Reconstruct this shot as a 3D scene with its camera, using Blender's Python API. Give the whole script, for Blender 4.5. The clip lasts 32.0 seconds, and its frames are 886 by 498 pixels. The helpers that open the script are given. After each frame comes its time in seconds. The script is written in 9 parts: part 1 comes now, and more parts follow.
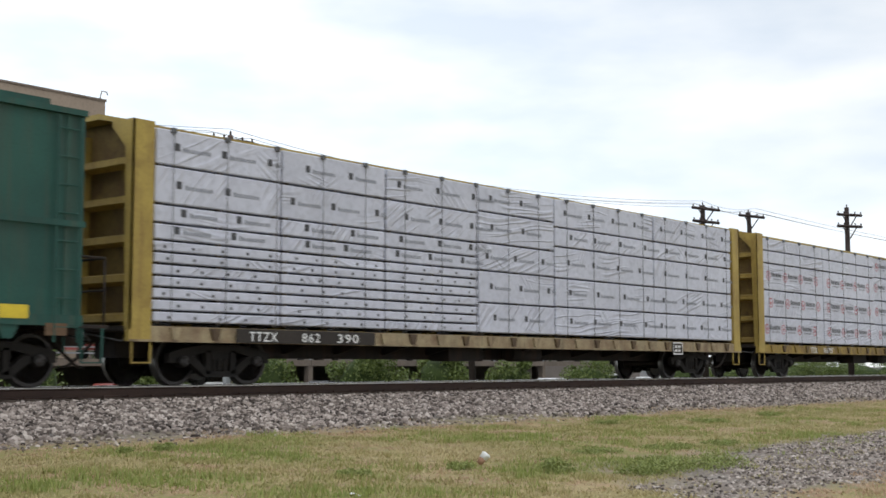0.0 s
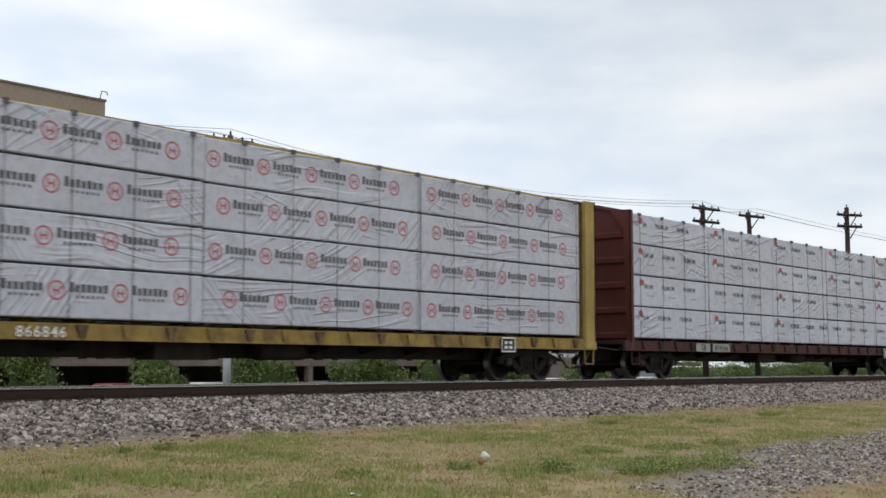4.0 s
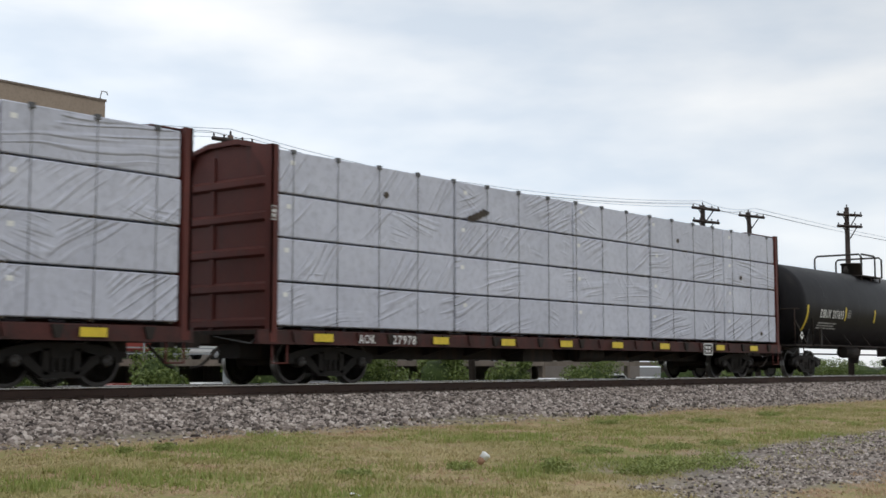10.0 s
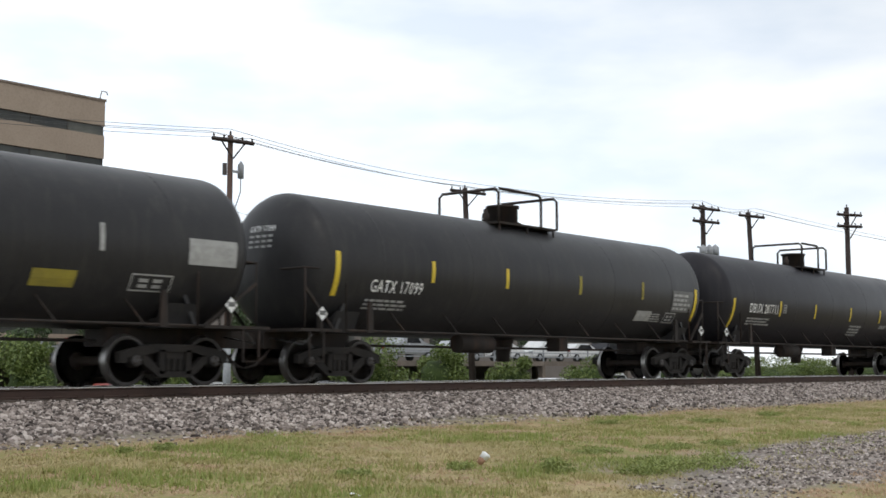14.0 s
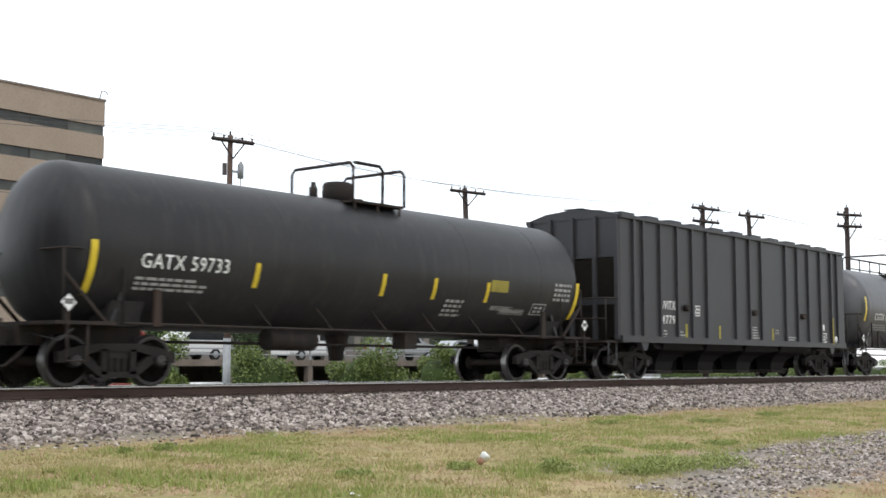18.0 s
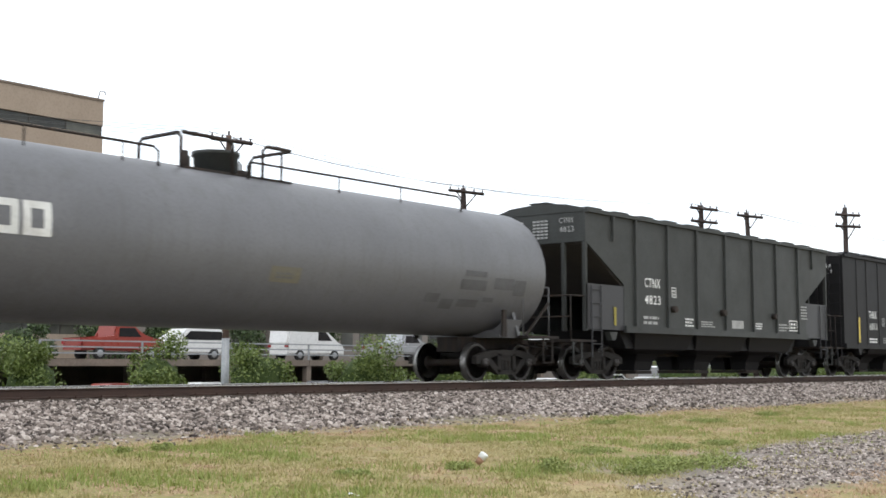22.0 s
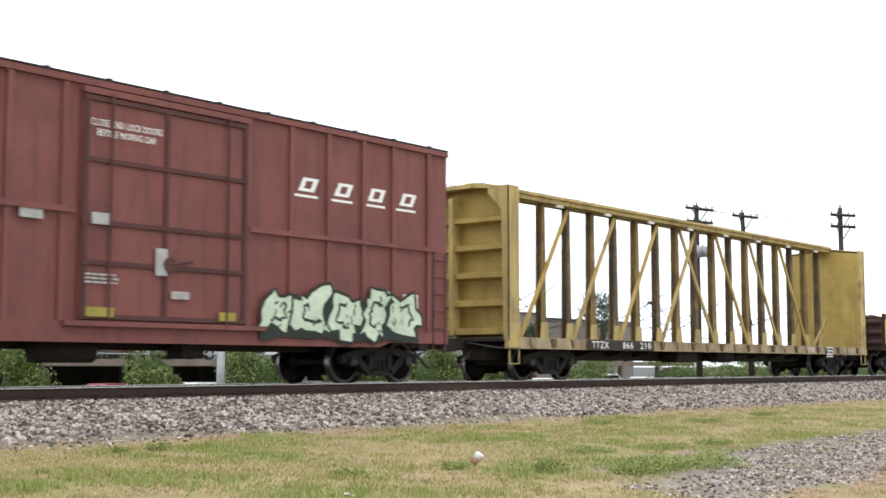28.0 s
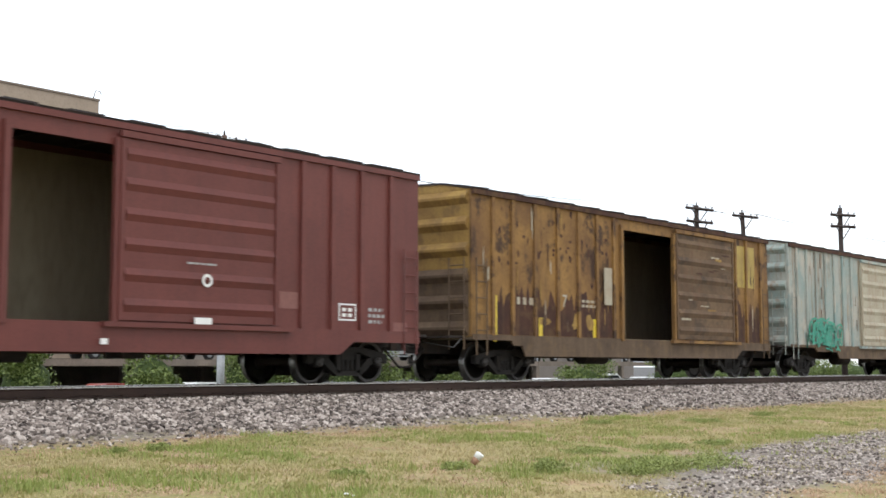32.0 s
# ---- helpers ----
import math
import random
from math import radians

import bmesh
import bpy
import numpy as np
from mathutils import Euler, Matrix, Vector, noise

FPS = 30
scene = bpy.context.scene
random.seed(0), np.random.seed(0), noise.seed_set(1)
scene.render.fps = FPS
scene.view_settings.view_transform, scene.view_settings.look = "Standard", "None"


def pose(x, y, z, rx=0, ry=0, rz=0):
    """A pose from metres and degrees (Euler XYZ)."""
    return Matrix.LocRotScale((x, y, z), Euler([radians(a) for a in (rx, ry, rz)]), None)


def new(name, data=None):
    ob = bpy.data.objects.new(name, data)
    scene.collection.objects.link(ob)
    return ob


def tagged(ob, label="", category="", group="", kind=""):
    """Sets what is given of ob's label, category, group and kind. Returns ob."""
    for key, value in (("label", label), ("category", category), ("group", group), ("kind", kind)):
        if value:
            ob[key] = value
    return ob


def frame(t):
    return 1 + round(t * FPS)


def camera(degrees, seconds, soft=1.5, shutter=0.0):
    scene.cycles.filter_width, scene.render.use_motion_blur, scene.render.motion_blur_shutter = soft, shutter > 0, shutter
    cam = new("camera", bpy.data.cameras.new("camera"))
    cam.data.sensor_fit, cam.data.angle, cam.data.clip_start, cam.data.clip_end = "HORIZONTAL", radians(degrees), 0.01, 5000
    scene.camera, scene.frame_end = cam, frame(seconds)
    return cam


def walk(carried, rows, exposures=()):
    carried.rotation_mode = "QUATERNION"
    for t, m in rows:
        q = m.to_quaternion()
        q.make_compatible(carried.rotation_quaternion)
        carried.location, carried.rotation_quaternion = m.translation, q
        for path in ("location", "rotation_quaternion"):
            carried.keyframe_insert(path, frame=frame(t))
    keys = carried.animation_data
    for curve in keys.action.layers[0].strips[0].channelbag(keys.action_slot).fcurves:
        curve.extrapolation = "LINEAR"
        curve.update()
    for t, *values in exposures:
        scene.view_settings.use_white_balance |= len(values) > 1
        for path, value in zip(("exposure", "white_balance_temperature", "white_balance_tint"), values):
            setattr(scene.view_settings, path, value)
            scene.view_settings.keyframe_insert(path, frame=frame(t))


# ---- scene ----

# World: x runs along the track, y leads away from the camera, z is up; the rail head is z = 0.
TRACK_Y = 19.42
EYE = (0.0, 0.0, 0.36)
HEAD, PITCH, ROLL = -50.48, 5.36, 0.0

cam = camera(39.01, 32.0, soft=1.6, shutter=0.15)
# The camera stands; it is nudged a quarter of a degree to the right near the end.
TURNS = ((0.0, 0.0), (12.0, 0.0), (17.0, 0.0), (19.5, 0.035), (23.0, 0.08), (23.6, 0.085), (24.0, 0.15), (24.5, 0.235), (25.0, 0.27), (28.0, 0.275), (32.0, 0.275))
EXPOSURES = ((0.0, -0.05), (1.0, -0.2), (2.0, -0.3), (12.0, -0.32), (14.0, -0.05), (16.5, 0.25), (19.0, 0.48), (20.5, 0.47), (22.0, 0.48), (24.2, 0.72), (27.5, 0.72), (28.4, 0.52), (29.0, 0.08), (29.6, -0.19), (31.0, -0.19), (31.5, 0.38), (32.0, 0.56))
walk(cam, [(t, pose(*EYE, 90 + PITCH, ROLL, HEAD - a)) for t, a in TURNS], EXPOSURES)


def make_world():
    w = bpy.data.worlds.new("overcast_sky")
    w.use_nodes = True
    scene.world = w
    nt = w.node_tree
    nt.nodes.clear()
    out = nt.nodes.new("ShaderNodeOutputWorld")
    bg = nt.nodes.new("ShaderNodeBackground")
    sky = nt.nodes.new("ShaderNodeTexSky")
    sky.sky_type, sky.sun_disc = "NISHITA", False
    sky.sun_elevation, sky.sun_rotation = radians(52), radians(200)
    tc = nt.nodes.new("ShaderNodeTexCoord")
    mp = nt.nodes.new("ShaderNodeMapping")
    mp.inputs["Scale"].default_value = (1.6, 1.6, 5.0)
    n1 = nt.nodes.new("ShaderNodeTexNoise")
    n1.inputs["Scale"].default_value, n1.inputs["Detail"].default_value, n1.inputs["Roughness"].default_value = 2.2, 5.0, 0.48
    ramp = nt.nodes.new("ShaderNodeValToRGB")
    ramp.color_ramp.elements[0].position, ramp.color_ramp.elements[0].color = 0.40, (7.05, 7.8, 8.7, 1)
    ramp.color_ramp.elements[1].position, ramp.color_ramp.elements[1].color = 0.66, (10.6, 10.6, 10.5, 1)
    mix = nt.nodes.new("ShaderNodeMixRGB")
    mix.inputs[0].default_value = 0.88
    nt.links.new(tc.outputs["Generated"], mp.inputs[0])
    nt.links.new(mp.outputs[0], n1.inputs["Vector"])
    nt.links.new(n1.outputs[0], ramp.inputs[0])
    nt.links.new(sky.outputs[0], mix.inputs[1])
    nt.links.new(ramp.outputs[0], mix.inputs[2])
    # thin haze: the sky is a little brighter towards the horizon than overhead
    sep, fall, haze = nt.nodes.new("ShaderNodeSeparateXYZ"), nt.nodes.new("ShaderNodeMapRange"), nt.nodes.new("ShaderNodeVectorMath")
    fall.inputs[1].default_value, fall.inputs[2].default_value = 0.10, 0.34
    fall.inputs[3].default_value, fall.inputs[4].default_value = 1.14, 0.92
    haze.operation = "SCALE"
    nt.links.new(tc.outputs["Generated"], sep.inputs[0])
    nt.links.new(sep.outputs[2], fall.inputs[0])
    nt.links.new(mix.outputs[0], haze.inputs[0])
    # the cloud is thinner and brighter towards the north than along the track to the east
    along_, side_, both = nt.nodes.new("ShaderNodeVectorMath"), nt.nodes.new("ShaderNodeMapRange"), nt.nodes.new("ShaderNodeMath")
    along_.operation, both.operation = "DOT_PRODUCT", "MULTIPLY"
    along_.inputs[1].default_value = (0.636, -0.771, 0.0)
    side_.inputs[1].default_value, side_.inputs[2].default_value = -0.35, 0.35
    side_.inputs[3].default_value, side_.inputs[4].default_value = 1.17, 0.91
    nt.links.new(tc.outputs["Generated"], along_.inputs[0])
    nt.links.new(along_.outputs["Value"], side_.inputs[0])
    nt.links.new(fall.outputs[0], both.inputs[0])
    nt.links.new(side_.outputs[0], both.inputs[1])
    nt.links.new(both.outputs[0], haze.inputs["Scale"])
    nt.links.new(haze.outputs[0], bg.inputs[0])
    bg.inputs[1].default_value = 0.125
    nt.links.new(bg.outputs[0], out.inputs[0])
    sun = bpy.data.lights.new("sun", "SUN")
    sun.energy, sun.angle, sun.color = 0.6, radians(20), (1.0, 0.96, 0.9)
    ob = new("sun", sun)
    ob.matrix_basis = pose(0, 0, 60, 32, 0, -25)


make_world()


# ---- materials ----
def material(name, base, second=None, scale=3.0, fine=40.0, rough=0.6, metal=0.0, bump=0.15, streak=None, streak_amount=0.0,
             spots=None, spot_amount=0.0, spot_scale=1.2, stretch=(1, 1, 1), vary=0.0, bump_scale=None, dist=0.01, spec=0.3):
    """A procedural surface: two scales of mottling, optional vertical streaks and blotches, fine relief."""
    m = bpy.data.materials.new(name)
    m.use_nodes = True
    nt = m.node_tree
    N, L = nt.nodes.new, nt.links.new
    b = nt.nodes["Principled BSDF"]
    tc, info = N("ShaderNodeTexCoord"), N("ShaderNodeObjectInfo")
    off = N("ShaderNodeVectorMath")
    off.operation = "MULTIPLY_ADD"
    comb = N("ShaderNodeCombineXYZ")
    for i in range(3):
        L(info.outputs["Random"], comb.inputs[i])
    off.inputs[1].default_value = (37.0, 11.0, 23.0)
    L(comb.outputs[0], off.inputs[0])
    L(tc.outputs["Object"], off.inputs[2])

    def noise_at(s, detail=5.0, squash=(1, 1, 1), rough_=0.6):
        mp = N("ShaderNodeMapping")
        mp.inputs["Scale"].default_value = squash
        L(off.outputs[0], mp.inputs[0])
        n = N("ShaderNodeTexNoise")
        n.inputs["Scale"].default_value, n.inputs["Detail"].default_value, n.inputs["Roughness"].default_value = s, detail, rough_
        L(mp.outputs[0], n.inputs["Vector"])
        return n.outputs[0]

    def ramped(v, lo, hi):
        r = N("ShaderNodeMapRange")
        r.inputs[1].default_value, r.inputs[2].default_value = lo, hi
        L(v, r.inputs[0])
        return r.outputs[0]

    def blend(fac, a, bcol, amount=1.0):
        x = N("ShaderNodeMixRGB")
        if amount != 1.0:
            mu = N("ShaderNodeMath")
            mu.operation = "MULTIPLY"
            mu.inputs[1].default_value = amount
            L(fac, mu.inputs[0])
            fac = mu.outputs[0]
        L(fac, x.inputs[0])
        if isinstance(a, tuple):
            x.inputs[1].default_value = (*a, 1)
        else:
            L(a, x.inputs[1])
        x.inputs[2].default_value = (*bcol, 1)
        return x.outputs[0]

    second = second or tuple(c * 0.7 for c in base)
    big = noise_at(scale, 6.0, stretch)
    small = noise_at(fine, 3.0, stretch)
    col = blend(ramped(big, 0.35, 0.68), tuple(base), tuple(second))
    col = blend(ramped(small, 0.45, 0.8), col, tuple(c * 0.55 for c in second), 0.45)
    if streak_amount:
        col = blend(ramped(noise_at(5.0, 4.0, (1, 1, 0.08)), 0.5, 0.75), col, streak, streak_amount)
    if spot_amount:
        col = blend(ramped(noise_at(spot_scale, 8.0, (1, 1, 0.8), 0.7), 0.53, 0.62), col, spots, spot_amount)
    if vary:
        hsv = N("ShaderNodeHueSaturation")
        mr = N("ShaderNodeMapRange")
        mr.inputs[3].default_value, mr.inputs[4].default_value = 1 - vary, 1 + vary
        L(info.outputs["Random"], mr.inputs[0])
        L(mr.outputs[0], hsv.inputs["Value"])
        L(col, hsv.inputs["Color"])
        col = hsv.outputs[0]
    L(col, b.inputs["Base Color"])
    b.inputs["Metallic"].default_value = metal
    b.inputs["Specular IOR Level"].default_value = spec
    rr = N("ShaderNodeMapRange")
    rr.inputs[3].default_value, rr.inputs[4].default_value = max(0.02, rough - 0.12), min(1, rough + 0.12)
    L(big, rr.inputs[0])
    L(rr.outputs[0], b.inputs["Roughness"])
    if bump:
        bp = N("ShaderNodeBump")
        bp.inputs["Strength"].default_value, bp.inputs["Distance"].default_value = bump, dist
        L(noise_at(bump_scale or fine, 4.0, stretch), bp.inputs["Height"])
        L(bp.outputs[0], b.inputs["Normal"])
    return m


RUST, SOOT = (0.13, 0.06, 0.035), (0.035, 0.03, 0.028)
M = {}
M["yellow"] = material("yellow_paint", (0.43, 0.315, 0.075), (0.32, 0.225, 0.06), 1.2, 22, 0.55, streak=RUST, streak_amount=0.45, spots=(0.15, 0.08, 0.03), spot_amount=0.35)
M["yellow_dirty"] = material("weathered_yellow_paint", (0.50, 0.37, 0.125), (0.38, 0.29, 0.13), 1.5, 20, 0.65, streak=RUST, streak_amount=0.6, spots=(0.12, 0.07, 0.04), spot_amount=0.55)
M["yellow_rusty"] = material("rusted_yellow_paint", (0.26, 0.18, 0.06), (0.13, 0.085, 0.045), 1.4, 20, 0.75, streak=RUST, streak_amount=0.7, spots=(0.07, 0.045, 0.03), spot_amount=0.6)
M["post_rust"] = material("dark_rusted_post", (0.125, 0.085, 0.05), (0.075, 0.05, 0.036), 1.6, 18, 0.8, streak=(0.30, 0.21, 0.08), streak_amount=0.5, spots=(0.30, 0.22, 0.09), spot_amount=0.4, spot_scale=2.0)
M["yellow_sill"] = material("stained_yellow_sill", (0.36, 0.255, 0.06), (0.19, 0.12, 0.05), 2.4, 22, 0.7, streak=SOOT, streak_amount=0.5, spots=(0.10, 0.06, 0.035), spot_amount=0.6, spot_scale=2.0)
M["olive_spray"] = material("dull_yellow_spray_paint", (0.19, 0.155, 0.05), (0.13, 0.10, 0.04), 3, 20, 0.7, bump=0)
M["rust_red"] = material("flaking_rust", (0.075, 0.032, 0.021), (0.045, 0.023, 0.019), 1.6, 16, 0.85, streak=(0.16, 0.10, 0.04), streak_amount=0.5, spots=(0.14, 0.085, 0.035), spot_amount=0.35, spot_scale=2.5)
M["rust_dull"] = material("dull_rusted_paint", (0.165, 0.105, 0.06), (0.09, 0.058, 0.037), 1.1, 16, 0.8, streak=RUST, streak_amount=0.6, spots=(0.04, 0.03, 0.025), spot_amount=0.6)
M["yellow_panel"] = material("stained_yellow_paint", (0.48, 0.34, 0.095), (0.38, 0.265, 0.08), 1.3, 18, 0.65, streak=RUST, streak_amount=0.25, spots=(0.20, 0.12, 0.05), spot_amount=0.3, spot_scale=1.6)
M["sill_dirty"] = material("grimy_sill_paint", (0.40, 0.33, 0.20), (0.20, 0.13, 0.08), 2.2, 25, 0.75, streak=SOOT, streak_amount=0.5)
M["redbrown"] = material("oxide_red_paint", (0.115, 0.027, 0.020), (0.082, 0.021, 0.017), 0.9, 25, 0.55, streak=SOOT, streak_amount=0.35)
M["bnsf"] = material("freight_red_paint", (0.205, 0.068, 0.057), (0.16, 0.054, 0.047), 0.7, 25, 0.6, streak=(0.07, 0.033, 0.030), streak_amount=0.6, spots=(0.095, 0.042, 0.038), spot_amount=0.45, spot_scale=0.8)
M["red_sill"] = material("grimy_oxide_red_sill", (0.085, 0.026, 0.022), (0.045, 0.022, 0.020), 1.8, 22, 0.7, streak=SOOT, streak_amount=0.6, spots=(0.035, 0.024, 0.022), spot_amount=0.6, spot_scale=1.6)
# maroon of the grimy lower ends; on the doors it paints in shadow gaps
M["bnsf_dark"] = material("grime_and_gap_shade_maroon", (0.095, 0.037, 0.034), (0.062, 0.028, 0.026), 1.0, 22, 0.75, streak=SOOT, streak_amount=0.5, spots=(0.10, 0.045, 0.04), spot_amount=0.4, spot_scale=1.4)
M["orange_red"] = material("faded_red_paint", (0.29, 0.105, 0.074), (0.22, 0.083, 0.06), 0.7, 25, 0.6, streak=(0.14, 0.07, 0.055), streak_amount=0.65, spots=(0.15, 0.07, 0.055), spot_amount=0.4, spot_scale=0.9)
M["alm"] = material("maroon_paint", (0.150, 0.043, 0.035), (0.118, 0.035, 0.030), 0.6, 25, 0.5, spots=(0.085, 0.03, 0.026), spot_amount=0.35, spot_scale=0.8, streak=(0.07, 0.025, 0.022), streak_amount=0.3)
M["green"] = material("green_paint", (0.022, 0.088, 0.068), (0.016, 0.062, 0.050), 0.8, 25, 0.55, streak=RUST, streak_amount=0.25)
M["black"] = material("black_tank_paint", (0.020, 0.019, 0.0225), (0.026, 0.0245, 0.028), 0.8, 18, 0.42, streak=(0.04, 0.038, 0.038), streak_amount=0.45, bump=0.05, spec=0.17)
M["black_green"] = material("worn_black_tank_paint", (0.026, 0.0255, 0.0275), (0.036, 0.035, 0.036), 0.8, 18, 0.42, streak=(0.055, 0.053, 0.048), streak_amount=0.5, bump=0.05, spec=0.2)
M["black_deep"] = material("deep_black_tank_paint", (0.0115, 0.0108, 0.0125), (0.016, 0.0152, 0.017), 0.8, 18, 0.42, streak=(0.028, 0.027, 0.027), streak_amount=0.45, bump=0.05, spec=0.11)
M["grey_tank"] = material("grey_tank_paint", (0.092, 0.092, 0.099), (0.108, 0.107, 0.113), 0.6, 18, 0.38, spec=0.5, streak=(0.03, 0.03, 0.028), streak_amount=0.5, bump=0.05)
M["light_tank"] = material("pale_grey_tank_paint", (0.152, 0.152, 0.161), (0.128, 0.128, 0.136), 0.5, 18, 0.42, spec=0.4, streak=(0.10, 0.10, 0.095), streak_amount=0.5, bump=0.05)
M["hop_grey"] = material("dark_grey_paint", (0.034, 0.034, 0.038), (0.044, 0.043, 0.046), 0.9, 20, 0.45, spec=0.3, streak=(0.04, 0.038, 0.036), streak_amount=0.4)
M["hop_grey2"] = material("grey_hopper_paint", (0.054, 0.057, 0.055), (0.043, 0.045, 0.043), 0.9, 20, 0.55, spec=0.2, streak=(0.045, 0.042, 0.04), streak_amount=0.4)
M["hop_black"] = material("black_hopper_paint", (0.0145, 0.014, 0.0155), (0.020, 0.019, 0.0195), 0.9, 20, 0.5, spec=0.09, streak=(0.024, 0.023, 0.022), streak_amount=0.35)
M["gon"] = material("rusty_gondola_paint", (0.088, 0.038, 0.035), (0.044, 0.028, 0.027), 0.8, 14, 0.75, streak=SOOT, streak_amount=0.5, spots=(0.155, 0.066, 0.055), spot_amount=0.6, spot_scale=0.7)
M["rusty_yellow"] = material("peeling_yellow_paint", (0.29, 0.16, 0.05), (0.14, 0.073, 0.034), 0.8, 14, 0.75, streak=(0.13, 0.075, 0.035), streak_amount=0.85, spots=(0.045, 0.026, 0.019), spot_amount=0.9, spot_scale=1.5)
M["teal"] = material("chalky_teal_paint", (0.235, 0.315, 0.30), (0.40, 0.40, 0.36), 0.9, 16, 0.7, streak=(0.22, 0.115, 0.06), streak_amount=0.9, spots=(0.45, 0.41, 0.35), spot_amount=0.75, spot_scale=1.1)
M["cream"] = material("rust_stained_cream_paint", (0.45, 0.42, 0.33), (0.36, 0.30, 0.22), 0.9, 16, 0.7, streak=(0.24, 0.13, 0.06), streak_amount=0.6)
M["white_paint"] = material("white_stencil_paint", (0.85, 0.85, 0.83), (0.74, 0.74, 0.72), 4, 60, 0.6, bump=0)
M["dull_white"] = material("faded_stencil_paint", (0.42, 0.42, 0.41), (0.30, 0.30, 0.29), 6, 60, 0.7, bump=0)
M["grey_print"] = material("faint_stencil_paint", (0.16, 0.16, 0.155), (0.12, 0.12, 0.118), 6, 60, 0.7, bump=0)
M["reflector"] = material("yellow_reflective_tape", (0.74, 0.56, 0.045), (0.60, 0.44, 0.04), 5, 60, 0.4, bump=0)
M["dark_frame"] = material("grimy_underframe", (0.020, 0.017, 0.0155), (0.034, 0.027, 0.023), 2.0, 30, 0.8, streak=RUST, streak_amount=0.25)
M["truck"] = material("cast_truck_steel", (0.018, 0.0165, 0.0155), (0.029, 0.025, 0.022), 2.5, 35, 0.8, bump=0.25, spec=0.2)
M["wheel"] = material("rusty_wheel_steel", (0.034, 0.027, 0.024), (0.05, 0.036, 0.028), 3.0, 30, 0.7, metal=0.2)
M["tread"] = material("polished_wheel_tread", (0.42, 0.41, 0.40), (0.3, 0.29, 0.28), 6, 40, 0.35, metal=0.9, bump=0)
# near-black of painted panels and lettering; on slope sheets it stands for shade
M["door_dark"] = material("black_panel_and_recess_shade", (0.035, 0.030, 0.027), (0.05, 0.042, 0.036), 1.0, 20, 0.9)
def wrap_material(name, base, second, gloss):
    """Plastic lumber wrap: taut film, gathered here and there into fans of creases, with soft sags."""
    m = material(name, base, second, 1.3, 7, gloss, bump=0, vary=0.05)
    nt = m.node_tree
    N, L = nt.nodes.new, nt.links.new
    b = nt.nodes["Principled BSDF"]
    tc, info = N("ShaderNodeTexCoord"), N("ShaderNodeObjectInfo")
    sc, add = N("ShaderNodeVectorMath"), N("ShaderNodeVectorMath")
    sc.operation = "SCALE"
    sc.inputs[0].default_value = (31.0, 3.0, 17.0)
    L(info.outputs["Random"], sc.inputs["Scale"])
    L(tc.outputs["Object"], add.inputs[0])
    L(sc.outputs[0], add.inputs[1])

    def noise_at(src, s, detail, squash=(1, 1, 1), turn=0.0, bend=0.0):
        rot, mp, n = N("ShaderNodeVectorRotate"), N("ShaderNodeMapping"), N("ShaderNodeTexNoise")
        rot.rotation_type = "Y_AXIS"
        L(calc("ADD", calc("MULTIPLY", swing, 1.1), radians(turn) - 0.55), rot.inputs["Angle"])
        mp.inputs["Scale"].default_value = squash
        n.inputs["Scale"].default_value, n.inputs["Detail"].default_value, n.inputs["Roughness"].default_value = s, detail, 0.5
        n.inputs["Distortion"].default_value = bend
        L(src, rot.inputs[0])
        L(rot.outputs[0], mp.inputs[0])
        L(mp.outputs[0], n.inputs["Vector"])
        return n.outputs[0]

    def calc(op, a, b_):
        n = N("ShaderNodeMath")
        n.operation = op
        for k, v in enumerate((a, b_)):
            if isinstance(v, float):
                n.inputs[k].default_value = v
            else:
                L(v, n.inputs[k])
        return n.outputs[0]

    def span(v, lo, hi):
        r = N("ShaderNodeMapRange")
        r.interpolation_type = "SMOOTHSTEP"
        r.inputs[1].default_value, r.inputs[2].default_value = lo, hi
        L(v, r.inputs[0])
        return r.outputs[0]

    swing = calc("FRACT", calc("MULTIPLY", info.outputs["Random"], 7.31), 0.0)
    # bow the film, so that the creases fan out instead of running parallel
    bow = N("ShaderNodeTexNoise")
    bow.inputs["Scale"].default_value, bow.inputs["Detail"].default_value = 0.55, 1.0
    L(add.outputs[0], bow.inputs["Vector"])
    mad = N("ShaderNodeVectorMath")
    mad.operation = "MULTIPLY_ADD"
    mad.inputs[1].default_value = (0.45, 0.0, 0.45)
    L(bow.outputs["Color"], mad.inputs[0])
    L(add.outputs[0], mad.inputs[2])
    height = calc("MULTIPLY", noise_at(mad.outputs[0], 1.4, 2.0), 0.55)
    for turn, squash, seed, lo, amount in ((27.0, (0.22, 1, 4.2), 0.5, 0.46, 0.55), (-24.0, (0.26, 1, 4.4), 0.6, 0.57, 0.45), (80.0, (0.6, 1, 4.5), 0.9, 0.62, 0.25)):
        n = noise_at(mad.outputs[0], 1.25, 1.0, squash, turn, 0.1)
        ridge = span(calc("ABSOLUTE", calc("SUBTRACT", n, 0.5), 0.0), 0.09, 0.0)
        where = span(noise_at(add.outputs[0], seed, 2.0, (1, 1, 1.4), turn), lo, lo + 0.13)
        height = calc("ADD", height, calc("MULTIPLY", calc("MULTIPLY", ridge, where), amount))
    bp = N("ShaderNodeBump")
    bp.inputs["Strength"].default_value, bp.inputs["Distance"].default_value = 0.6, 0.075
    L(height, bp.inputs["Height"])
    L(bp.outputs[0], b.inputs["Normal"])
    return m


